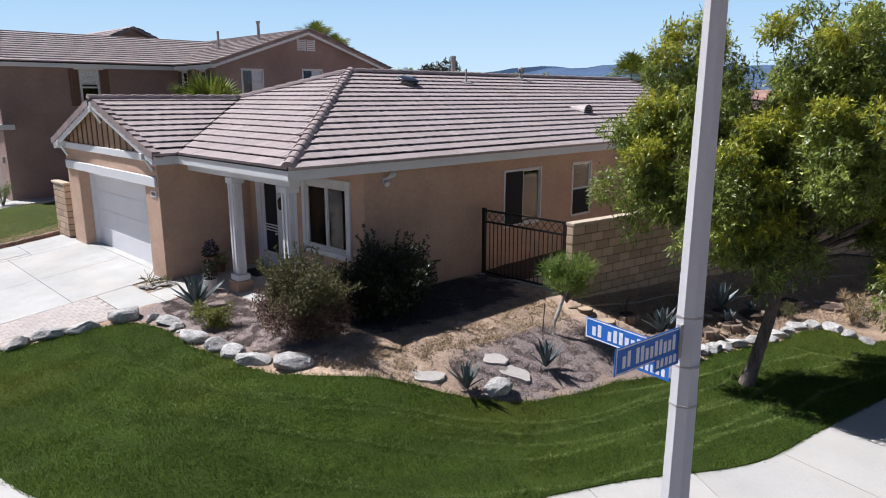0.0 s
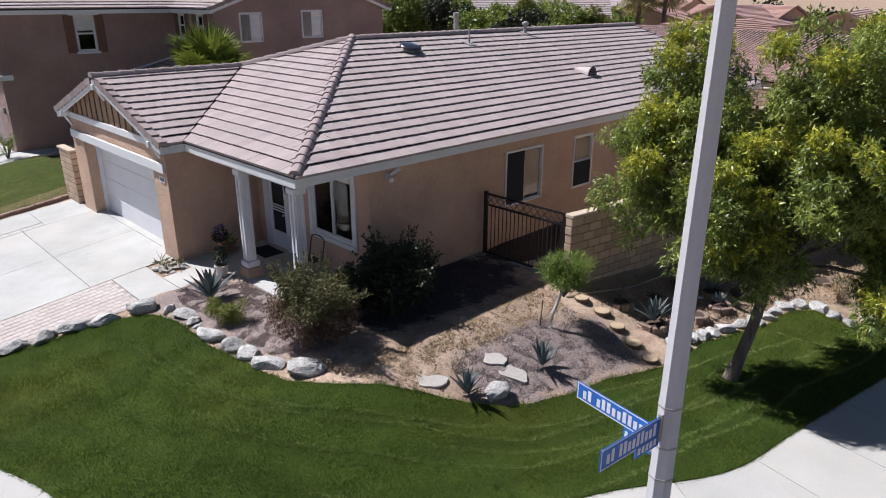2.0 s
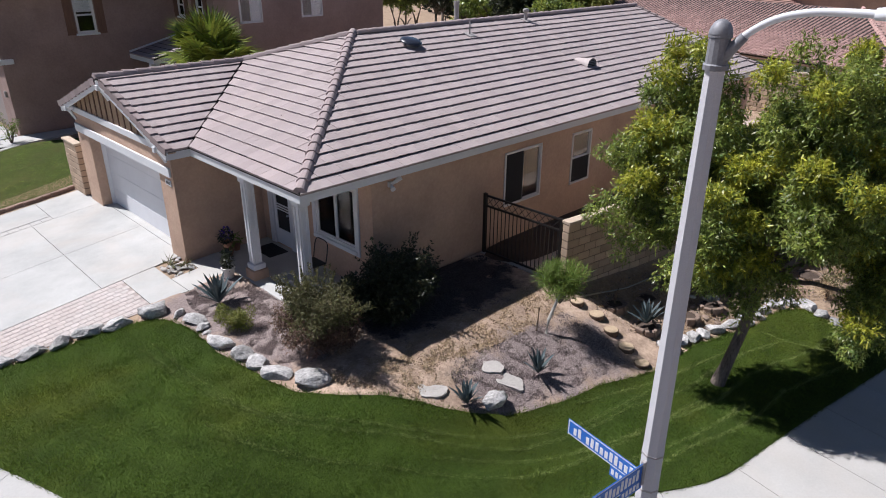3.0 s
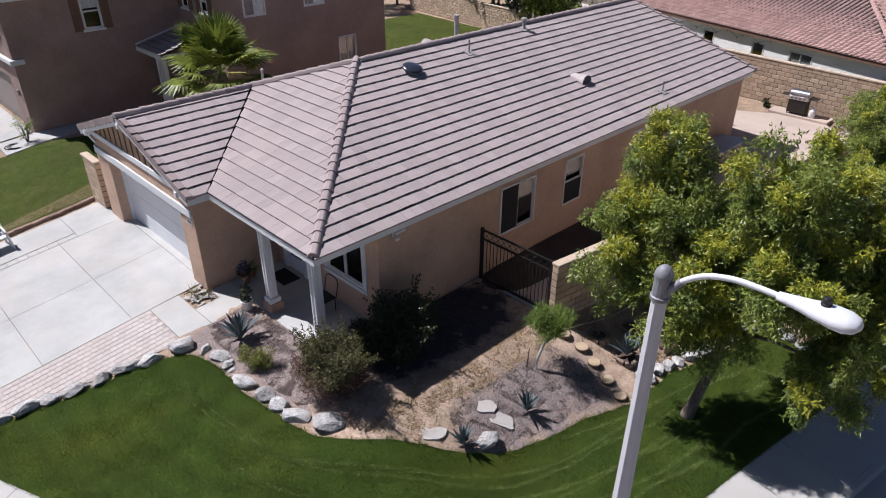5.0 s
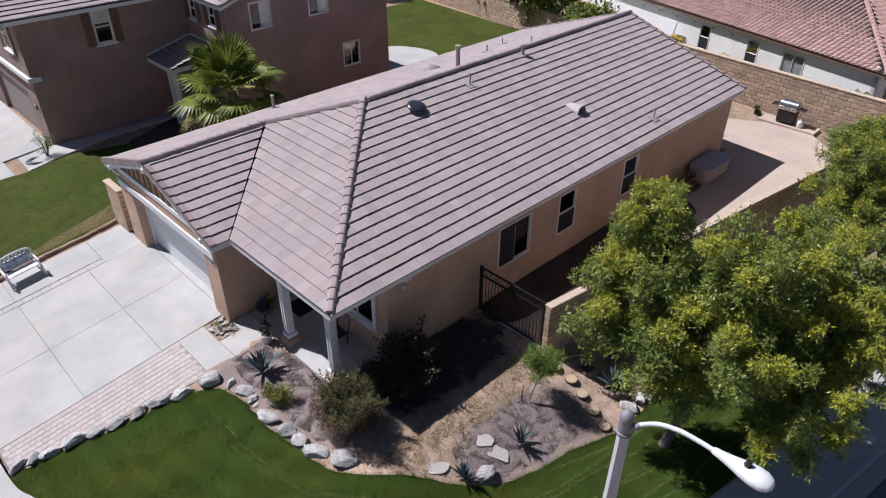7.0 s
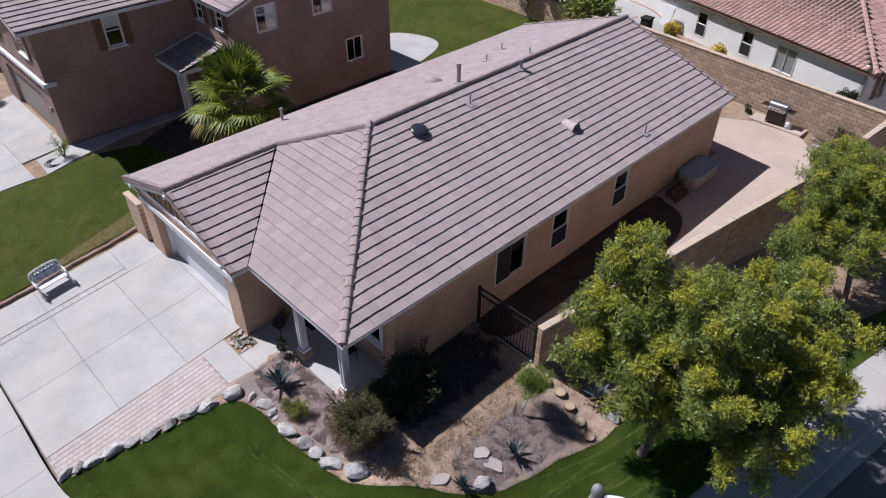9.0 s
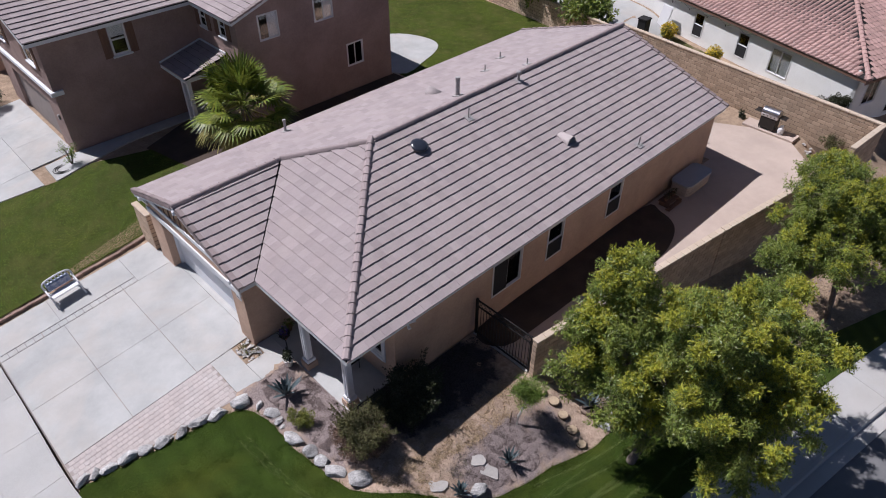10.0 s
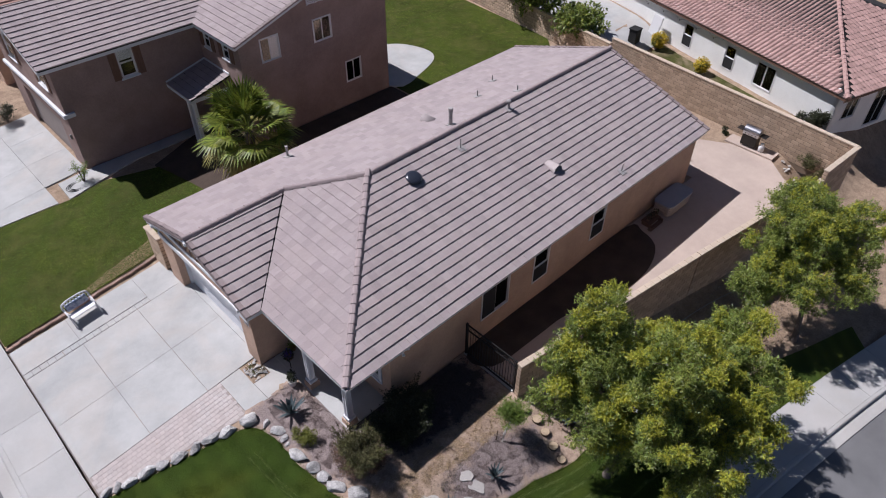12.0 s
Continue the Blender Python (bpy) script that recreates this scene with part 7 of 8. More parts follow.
v, f = leaf_soup([(6.95, 14.75, 0.78)], [0.18], 160, 0.1, 0.05, np.random.default_rng(4))
soup("leaves", v, f, LEAF_DARK, pot)
v, f = leaf_soup([(6.95, 14.75, 0.86)], [0.15], 70, 0.06, 0.05, np.random.default_rng(5))
soup("flowers", v, f, PURPLE, pot, kind="stuff")
for i, (x, y) in enumerate(((7.2, 15.2), (7.5, 15.4))):
    pot = thing("small_pot", (x, y, 0.05), "small terracotta pot on the porch", "pot", group="porch pots")
    part("pot", lathe(bmesh.new(), (x, y, 0.05), [(0.08, 0), (0.12, 0.18), (0.13, 0.2), (0.1, 0.2)], 14), TERRA, pot)
    v, f = leaf_soup([(x, y, 0.36)], [0.14], 90, 0.12, 0.03, np.random.default_rng(8 + i))
    soup("leaves", v, f, LEAF_BRIGHT, pot)
for i in range(46):
    x, y = 5.68 + rnd.random() * 0.58, 15.2 + rnd.random() * 0.85
    s = rnd.uniform(0.035, 0.09)
    rock(x, y, s, s * rnd.uniform(0.6, 0.9), s * 0.6, rnd.uniform(0, 180), 200 + i, "pebble", SLAB if i % 3 else ROCK, "rounded pebble in the corner bed by the garage", group="corner bed pebbles", sink=0.1)
sc = thing("succulent", (5.85, 15.75, -0.05), "thin dry succulent among pebbles", "plant")
v, f = leaf_soup([(5.85, 15.75, 0.05), (6.1, 15.4, 0.05)], [0.1, 0.08], 60, 0.22, 0.025, np.random.default_rng(12), up=0.9, droop=0)
soup("leaves", v, f, LEAF_GREY, sc)

# porch chair and wall lamp by the door
ch = thing("porch_chair", (8.0, 12.6, 0.05), "dark metal porch chair under the window", "chair")
part("seat", one_box(7.75, 8.2, 12.35, 12.85, 0.43, 0.47, bevel=0.01), BLACK, ch)
for dx, dy in ((7.78, 12.38), (8.17, 12.38), (7.78, 12.82), (8.17, 12.82)):
    part("leg", tube(bmesh.new(), [(dx, dy, 0.045), (dx, dy, 0.44)], 0.014, 6), BLACK, ch)
part("backrest", tube(bmesh.new(), spline([(8.19, 12.35, 0.45), (8.28, 12.36, 0.9), (8.29, 12.6, 0.98), (8.28, 12.84, 0.9), (8.19, 12.85, 0.45)], n=4), 0.014, 6), BLACK, ch)
wl = thing("porch_lantern", (8.45, 14.0, 1.75), "dark wall lantern beside the front door", "lamp")
part("lantern_body", lathe(bmesh.new(), (8.43, 14.02, 1.65), [(0.05, 0), (0.07, 0.05), (0.08, 0.22), (0.02, 0.3)], 8), BLACK, wl)
part("bracket", one_box(8.43, 8.549, 14.0, 14.04, 1.74, 1.8), BLACK, wl)
mt = thing("door_mat", (8.2, 14.75, 0.05), "dark door mat on the porch slab", "mat")
part("mat", one_box(7.85, 8.4, 14.35, 15.15, 0.046, 0.06, bevel=0.004), RUBBER, mt)

# white bench on the driveway
BX, BY = 2.72, 23.05
bz = land(BX, BY) + 0.03
bm4 = pose(BX, BY, bz, 0, math.degrees(math.atan(-0.12)), 2)
bench = thing("bench", (BX, BY, bz), "white plastic garden bench with a blue print cushion", "bench")
part("seat", box(bmesh.new(), -0.52, 0.52, -0.30, 0.08, 0.38, 0.42, bm4, bevel=0.02), PLASTIC, bench)
for sx in (-0.5, 0.5):
    part("arm_frame", tube(bmesh.new(), [bm4 @ Vector(p) for p in spline([(sx * 1.08, -0.42, 0.0), (sx * 1.05, -0.34, 0.30), (sx * 1.06, -0.30, 0.56), (sx * 1.06, 0.0, 0.60), (sx * 1.02, 0.2, 0.62)], n=4)], 0.035, 8), PLASTIC, bench)
    part("leg", tube(bmesh.new(), [bm4 @ Vector((sx, 0.22, 0.0)), bm4 @ Vector((sx * 0.98, 0.14, 0.42))], 0.035, 8), PLASTIC, bench)
part("back_frame", tube(bmesh.new(), [bm4 @ Vector(p) for p in spline([(-0.52, 0.10, 0.42), (-0.53, 0.22, 0.78), (-0.3, 0.27, 0.88), (0.3, 0.27, 0.88), (0.53, 0.22, 0.78), (0.52, 0.10, 0.42)], n=5)], 0.035, 8), PLASTIC, bench)
for i in range(7):
    part("back_slat", box(bmesh.new(), -0.42 + i * 0.13, -0.36 + i * 0.13, 0.15, 0.18, 0.42, 0.88, bm4 @ pose(0, 0.02, 0, -8)), PLASTIC, bench)
part("cushion", box(bmesh.new(), -0.44, 0.44, -0.06, 0.14, 0.42, 0.72, bm4 @ pose(0, 0.05, 0.04, -14), bevel=0.04), CUSHION, bench, "blue and white printed cushion")

# ---- barbecue on its slab, gas bottle, hot tub, back yard bits
part("barbecue_slab", one_box(32.55, 33.4, 8.75, 11.4, 0.0, 0.13, bevel=0.01), PATIO, None, "low pink tan concrete slab", category="slab", kind="structure")
QX, QY = 32.95, 10.25
q = thing("barbecue", (QX, QY, 0.13), "black and steel gas barbecue with side shelves", "barbecue")
part("cabinet", one_box(QX - 0.26, QX + 0.26, QY - 0.4, QY + 0.4, 0.22, 0.80, bevel=0.01), BLACK, q)
part("firebox", one_box(QX - 0.28, QX + 0.28, QY - 0.43, QY + 0.43, 0.80, 0.98, bevel=0.02), CHROME, q)
bm = bmesh.new()
rings = []
for yy in (-0.42, 0.42):
    rings.append([bm.verts.new((QX + 0.27 * math.cos(a), QY + yy, 0.985 + 0.26 * math.sin(a))) for a in [math.pi * k / 10 for k in range(11)]])
for k in range(10):
    bm.faces.new((rings[0][k], rings[0][k + 1], rings[1][k + 1], rings[1][k]))
for r in rings:
    bm.faces.new(r)
lid = part("lid", bm, CHROME, q, "brushed steel lid")
part("lid_handle", tube(bmesh.new(), [(QX - 0.30, QY - 0.33, 1.10), (QX - 0.33, QY - 0.33, 1.12), (QX - 0.33, QY + 0.33, 1.12), (QX - 0.30, QY + 0.33, 1.10)], 0.016, 8), CHROME, lid)
for s in (-1, 1):
    part("side_shelf", one_box(QX - 0.22, QX + 0.22, QY + s * 0.62 - 0.18, QY + s * 0.62 + 0.18, 0.92, 0.95, bevel=0.008), BLACK, q)
    for dx in (-0.22, 0.22):
        part("leg", tube(bmesh.new(), [(QX + dx, QY + s * 0.36, 0.13), (QX + dx, QY + s * 0.36, 0.3)], 0.02, 6), BLACK, q)
for i in range(4):
    part("knob", lathe(bmesh.new(), (0, 0, 0), [(0.03, 0), (0.03, 0.03), (0.0, 0.035)], 10, pose(QX - 0.28, QY - 0.27 + i * 0.18, 0.89, 0, -90)), BLACK, q)
gb = thing("gas_bottle", (32.85, 9.55, 0.13), "white gas bottle beside the barbecue", "gas bottle")
part("bottle", lathe(bmesh.new(), (32.85, 9.55, 0.13), [(0.13, 0), (0.155, 0.03), (0.155, 0.26), (0.12, 0.34), (0.04, 0.37)], 16), PLASTIC, gb, smooth=True)
part("collar", lathe(bmesh.new(), (32.85, 9.55, 0.47), [(0.09, 0), (0.09, 0.11), (0.08, 0.11), (0.08, 0)], 14), PLASTIC, gb)
tub = thing("hot_tub", (25.6, 10.35, 0.03), "covered grey oval tub against the house wall", "hot tub")
bm = bmesh.new()
pts = [(25.6 + 1.02 * max(-1, min(1, 1.25 * math.cos(a))), 10.38 + 0.46 * max(-1, min(1, 1.25 * math.sin(a)))) for a in [2 * math.pi * k / 28 for k in range(28)]]
prism(bm, pts, 0.03, 0.52)
shell = part("shell", bm, TUB, tub)
for z in (0.10, 0.24, 0.38):
    part("rib", prism(bmesh.new(), [(25.6 + (x - 25.6) * 1.015, 10.38 + (y - 10.38) * 1.03) for x, y in pts], z, z + 0.1), TUB, shell)
part("cover", prism(bmesh.new(), [(25.6 + (x - 25.6) * 1.04, 10.38 + (y - 10.38) * 1.08) for x, y in pts], 0.52, 0.60), TUB_COVER, tub, "blue grey cover")
st = thing("plant_stand", (23.7, 10.35, 0.03), "low wooden step with pots by the wall", "plant stand")
part("top", one_box(23.3, 24.2, 10.1, 10.6, 0.2, 0.24), WOOD, st)
part("lower_step", one_box(23.1, 24.1, 9.9, 10.1, 0.08, 0.12), WOOD, st)
for x in (23.35, 24.15):
    part("support", one_box(x - 0.03, x + 0.03, 9.95, 10.55, 0.03, 0.2), WOOD, st)
for i, x in enumerate((23.5, 23.8, 24.05)):
    pot = thing("small_pot", (x, 10.35, 0.24), "small terracotta pot on a step", "pot", group="yard pots")
    part("pot", lathe(bmesh.new(), (x, 10.35, 0.24), [(0.06, 0), (0.1, 0.15), (0.11, 0.17), (0.08, 0.17)], 12), TERRA, pot)
    v, f = leaf_soup([(x, 10.35, 0.5)], [0.12], 70, 0.1, 0.03, np.random.default_rng(18 + i))
    soup("leaves", v, f, LEAF_DARK, pot)
shrub("wall_shrub", (33.25, 11.75, 0.0), (0.22, 0.22, 0.42), 500, 21, "small green plant at the foot of the back wall", LEAF_DARK, 0.1, 0.04, 8)
shrub("dry_shrub", (33.3, 7.2, 0.0), (0.5, 0.6, 0.9), 1800, 22, "sparse reddish shrub in the yard corner", LEAF_GREY, 0.09, 0.03, 14)
shrub("dry_shrub", (32.9, 6.4, 0.0), (0.4, 0.4, 0.6), 900, 23, "sparse shrub in the yard corner", LEAF_GREY, 0.09, 0.03, 10)
for i in range(14):
    rock(32.4 + rnd.random() * 0.9, 5.9 + rnd.random() * 2.6, rnd.uniform(0.05, 0.12), 0.07, 0.06, rnd.uniform(0, 180), 300 + i, "stone", SLAB, "loose stone in the yard corner", group="yard stones")
tc = thing("torch_stand", (32.2, 13.4, 0.0), "rusty garden torch by the wall", "torch")
part("rod", tube(bmesh.new(), [(32.2, 13.4, 0), (32.2, 13.4, 0.75)], 0.014, 6), LOG_BARK, tc)
part("bowl", lathe(bmesh.new(), (32.2, 13.4, 0.72), [(0.03, 0), (0.08, 0.08), (0.07, 0.16), (0, 0.18)], 10), TERRA, tc)
cf = thing("folding_chair", (29.2, 12.3, 0.03), "dark folding garden chair behind the house", "chair")
part("seat", one_box(29.0, 29.4, 12.1, 12.5, 0.42, 0.45), BLACK, cf)
for p, r in (((29.0, 12.1, 0.03), (29.4, 12.1, 0.85)), ((29.4, 12.1, 0.03), (29.0, 12.1, 0.6)), ((29.0, 12.5, 0.03), (29.4, 12.5, 0.85)), ((29.4, 12.5, 0.03), (29.0, 12.5, 0.6))):
    part("leg", tube(bmesh.new(), [p, r], 0.015, 6), CHROME, cf)
part("backrest", one_box(29.36, 29.4, 12.12, 12.48, 0.6, 0.85), BLACK, cf)
hose = thing("garden_hose", (14, 7.5, -0.2), "pale garden hose lying along the wall", "hose")
hp = spline([(12.6, 7.7), (13.6, 7.45), (15.0, 7.3), (16.5, 6.75), (18.5, 6.4), (20.5, 6.35), (22.5, 6.1), (24.5, 5.7)], n=6)
part("hose", tube(bmesh.new(), [(p.x, p.y, land(p.x, p.y) + 0.05) for p in hp], 0.016, 6), HOSE, hose)
pk = thing("timber_edging", (12.3, 7.9, -0.1), "pale thin timber strip at the foot of the wall", "timber")
part("strip", tube(bmesh.new(), [(11.6, 7.95, land(11.6, 7.95) + 0.05), (12.75, 7.65, land(12.75, 7.65) + 0.06)], 0.025, 4), LOG_END, pk)


# ---- fan palm between the houses
def fan_palm(name, x, y, z0, hgt, spread, leaves, seed, label, far=False, dry=6):
    rnd = random.Random(seed)
    t = thing(name, (x, y, z0), label, "palm tree")
    bm = lathe(bmesh.new(), (x, y, z0 - 0.1), [(0.30, 0.0), (0.24, 0.3)] + [(0.20 + 0.03 * (k % 2), 0.3 + (hgt - 0.3) * k / 14) for k in range(15)], 12)
    part("trunk", bm, BARK, t)
    verts, faces, dv, df = [], [], [], []
    for k in range(leaves):
        q = k * 2.39996
        f = k / leaves
        el = radians(86 - (118 if far else 136) * f) + rnd.uniform(-0.16, 0.16)
        d = Vector((math.cos(q) * math.cos(el), math.sin(q) * math.cos(el), math.sin(el)))
        o = Vector((x, y, z0 + hgt))
        pet = spread * rnd.uniform(0.42, 0.62)
        tip = o + d * pet - Vector((0, 0, 0.10 * pet))
        V, F = (dv, df) if k >= leaves - dry else (verts, faces)
        s = d.cross(Vector((0, 0, 1)))
        s = s.normalized() if s.length > 0.05 else Vector((1, 0, 0))
        u = s.cross(d).normalized()
        kk = len(V)
        V += [tuple(o + s * 0.02), tuple(o - s * 0.02), tuple(tip - s * 0.015), tuple(tip + s * 0.015)]
        F.append((kk, kk + 1, kk + 2, kk + 3))
        blades = 13 if far else 26
        R = spread * rnd.uniform(0.40, 0.50)
        for b in range(blades):
            a = radians(-118 + 236 * b / (blades - 1))
            bd = (d * math.cos(a) + s * math.sin(a)).normalized()
            dr = 0.18 + 0.22 * rnd.random() if far else 0.04 + 0.30 * f + 0.22 * rnd.random()
            ln = R * (0.72 + 0.28 * math.cos(a * 0.6)) * rnd.uniform(0.9, 1.05)
            w = (0.050 if far else 0.040) * spread / 2
            sd = bd.cross(u).normalized()
            p1 = tip + bd * ln * 0.55 + u * 0.05 - Vector((0, 0, 0.03))
            p2 = tip + bd * ln - Vector((0, 0, dr * ln * 0.6))
            kk = len(V)
            V += [tuple(tip), tuple(p1 + sd * w), tuple(p2), tuple(p1 - sd * w)]
            F.append((kk, kk + 1, kk + 2, kk + 3))
    soup("fronds", verts, faces, PALM, t, kind="stuff")
    if df:
        soup("dry_fronds", dv, df, PALM_DRY, t, kind="stuff")
    return t


fan_palm("fan_palm", 12.55, 25.6, 0.0, 2.9, 2.65, 50, 3, "bushy green fan palm between two houses", dry=13)
shrub("palm_shrub", (11.1, 25.0, 0.0), (0.6, 0.6, 1.0), 2500, 31, "yellow green shrub at the foot of the palm", LEAF_YEL, 0.08, 0.03, 16)
rs = shrub("rose_bush", (6.3, 31.3, 0.0), (0.45, 0.45, 1.3), 900, 32, "thin sparse rose bush with bare stems at the house corner", LEAF_BRIGHT, 0.07, 0.025, 14)
hose2 = thing("coiled_hose", (5.9, 31.0, 0.03), "coiled dark garden hose on concrete", "hose")
for r in (0.25, 0.32, 0.40):
    part("coil", tube(bmesh.new(), [(5.9 + r * 1.3 * math.cos(a), 31.2 + r * math.sin(a), land(5.9, 31.2) + 0.06) for a in [2 * math.pi * k / 24 for k in range(25)]], 0.014, 5), RUBBER, hose2)
shrub("driveway_shrub", (5.6, 39.8, -0.1), (0.8, 0.8, 1.2), 1800, 33, "dark shrub beside the far driveway", LEAF_DARK, 0.1, 0.04, 16)

# plants and bins along the white house
fl1 = shrub("flowering_shrub", (41.1, 20.8, land(41.1, 20.8)), (0.55, 0.55, 0.95), 1500, 41, "round shrub covered in yellow flowers", LEAF_YEL, 0.1, 0.05, 16)
v, f = leaf_soup([(41.1, 20.8, land(41.1, 20.8) + 0.65)], [0.55], 900, 0.09, 0.08, np.random.default_rng(41))
soup("blossom", v, f, FLOWER, fl1, kind="stuff")
fl2 = shrub("flowering_shrub", (40.1, 17.0, land(40.1, 17.0)), (0.5, 0.5, 0.85), 1300, 42, "round shrub covered in yellow flowers", LEAF_YEL, 0.1, 0.05, 16)
v, f = leaf_soup([(40.1, 17.0, land(40.1, 17.0) + 0.6)], [0.5], 800, 0.09, 0.08, np.random.default_rng(42))
soup("blossom", v, f, FLOWER, fl2, kind="stuff")
shrub("hedge_shrub", (38.35, 9.05, -0.85), (0.70, 0.95, 1.55), 6000, 43, "clipped dense green shrub against the white wall", LEAF_DARK, 0.09, 0.05, 30)
BNX, BNY = 40.0, 22.1
bz = land(BNX, BNY)
bn = thing("waste_bin", (BNX, BNY, bz), "black wheeled waste bin by the white house", "bin")
part("body", box(bmesh.new(), BNX - 0.3, BNX + 0.3, BNY - 0.3, BNY + 0.3, bz + 0.03, bz + 0.95, bevel=0.03), RUBBER, bn)
part("lid", box(bmesh.new(), BNX - 0.35, BNX + 0.35, BNY - 0.35, BNY + 0.35, bz + 0.95, bz + 1.03, bevel=0.02), RUBBER, bn)
bz = land(41.9, 21.9)
tbl = thing("folded_table", (42.0, 21.9, bz), "white folded plastic table leaning on the wall", "table")
part("tabletop", box(bmesh.new(), -0.03, 0.03, -0.45, 0.45, 0.0, 1.4, pose(42.0, 21.9, bz, 0, 14, -16), bevel=0.02), PLASTIC, tbl)
part("rim", box(bmesh.new(), -0.045, -0.03, -0.38, 0.38, 0.1, 1.3, pose(42.0, 21.9, bz, 0, 14, -16)), PLASTIC, tbl)
# bulbs on a cable under the white house's eave
sl = thing("string_lights", (40.0, 20, 1.3), "cable with small bulbs along the white house eave", "string lights")
sp = []
for k in range(7):
    y = 15.0 + k * 1.5
    sp += [(39.95 + 0.287 * (y - 12.4) - 0.05, y, 1.48), (39.95 + 0.287 * (y - 11.65) - 0.05, y + 0.75, 1.22)]
part("cable", tube(bmesh.new(), spline(sp, n=4), 0.008, 4), BLACK, sl)
for p in sp:
    part("bulb", lathe(bmesh.new(), (p[0], p[1], p[2] - 0.12), [(0.0, 0), (0.03, 0.02), (0.035, 0.06), (0.015, 0.11)], 8), BLACK, sl)
sheet("white_house_path", [(35.3, 20.9), (42.3, 21.1), (44.9, 30), (36.0, 30)], 0.03, CONCRETE, cell=1.0, label="pale concrete yard beside the white house", category="path", kind="structure")
sheet("white_house_lawn", [(35.0, 8.0), (38.4, 8.0), (41.9, 20.8), (35.3, 20.8)], 0.03, WEEDY, cell=0.8, label="thin lawn strip behind the wall", category="lawn", kind="structure")

# ---- behind: trees, roofs and hills
for i, (x, y, s, hgt, n) in enumerate(((36.6, 27.0, 2.0, 4.2, 9000), (37.6, 30.5, 2.2, 5.2, 9000), (38.8, 34.5, 2.4, 5.6, 9000), (41.5, 40.0, 2.8, 6.5, 9000), (36.3, 24.2, 1.3, 2.6, 5000), (45.0, 46.0, 3.0, 7.0, 8000), (52.0, 40.0, 2.6, 6.5, 7000))):
    tree("garden_tree", (x, y, land(x, y)), (0, 0, 0), (x, y, hgt * 0.58), (s, s, hgt * 0.42), 26, n, 70 + i, "dense green garden tree behind the wall", leaf=LEAF_DARK if i % 2 else LEAF, trunk_r=0.15, leaf_len=0.24, leaf_w=0.11, clump=(0.6, 1.0), fork=0.5)


def far_house(x, y, turn, w, d, eave, rise, roof, label):
    m4 = pose(x, y, -1.0, 0, 0, turn)
    t = thing("far_house", (x, y, -1.0), label, "house", group="houses in the distance")
    bm = bmesh.new()
    box(bm, -w / 2, w / 2, -d / 2, d / 2, 0, eave, m4)
    for s in (-1, 1):
        tri = [(s * w / 2, -d / 2, eave), (s * w / 2, d / 2, eave), (s * w / 2, 0, eave + rise)]
        bm.faces.new([bm.verts.new(m4 @ Vector(p)) for p in tri])
    part("wall", bm, STUCCO, t)
    hw, hd = w / 2 + 0.5, d / 2 + 0.5
    z0 = eave - 0.5 * rise / (d / 2)
    polys = [[m4 @ Vector(p) for p in ((-hw, s * hd, z0), (hw, s * hd, z0), (hw, 0, eave + rise), (-hw, 0, eave + rise))] for s in (-1, 1)]
    rf = roof_deck("roof", t, [[tuple(p) for p in q] for q in polys], 0.15, roof)
    for s in (-1, 1):
        v, f = [], []
        for k in range(int(hd / 0.36)):
            fr0, fr1 = k * 0.36 / hd, min(1, (k + 1) * 0.36 / hd)
            a = [m4 @ Vector((sx * hw, s * hd * (1 - fr), z0 + (eave + rise - z0) * fr + lift)) for fr, lift in ((fr0, 0.09), (fr1, 0.03)) for sx in (-1, 1)]
            b = [m4 @ Vector((sx * hw, s * hd * (1 - fr0), z0 + (eave + rise - z0) * fr0)) for sx in (-1, 1)]
            kk = len(v)
            v += a + b
            f += [(kk, kk + 1, kk + 3, kk + 2), (kk, kk + 1, kk + 5, kk + 4)]
        soup("roof_tiles", v, f, roof, rf, kind="stuff")
    for i in range(max(2, int(w / 3.5))):
        for s in (-1, 1):
            wx = -w / 2 + (i + 0.5) * w / max(2, int(w / 3.5))
            win = part("window", box(bmesh.new(), wx - 0.6, wx + 0.6, s * d / 2 - 0.04, s * d / 2 + 0.04, eave - 1.9, eave - 0.7, m4), VINYL, t)
            part("pane", box(bmesh.new(), wx - 0.53, wx + 0.53, s * (d / 2 + 0.045) - 0.003, s * (d / 2 + 0.045) + 0.003, eave - 1.83, eave - 0.77, m4), DARK, win)
    return t


far_house(11.5, 50.0, 0, 9, 12, 5.6, 2.3, TILE_FAR, "two-storey house with pink tile roof in the distance")
far_house(15.8, 46.5, 92, 9.1, 7.4, 7.50, 1.7, TILE_J, "tan gabled house with tile roof behind the neighbour")
far_house(59.0, 46.6, -52, 14.0, 9, 5.1, 2.05, TILE_J, "tan gabled house with grey tile roof beyond the trees")
far_house(60, 28, 0, 16, 12, 3.0, 2.2, TILE_FAR, "house with pink tile roof beyond the white house")
far_house(84, 48, 20, 16, 12, 4.4, 2.0, TILE_FAR, "house with pink tile roof in the distance")
far_house(95, 40, 0, 16, 12, 4.0, 2.2, TILE_RED, "house with red tile roof in the distance")
far_house(78, 22, 10, 18, 12, 3.6, 2.4, TILE_RED, "house with red tile roof in the distance")
fan_palm("tall_palm", 33.0, 48.0, 0.0, 8.6, 2.2, 34, 9, "tall fan palm beyond the next house", far=True)
fan_palm("tall_palm", 35.2, 48.5, 0.0, 7.9, 2.0, 34, 10, "tall fan palm beyond the next house", far=True)
fan_palm("far_palm", 64.8, 37.9, -1.0, 7.2, 3.2, 60, 11, "shaggy palm beyond the roofs", far=True, dry=16)
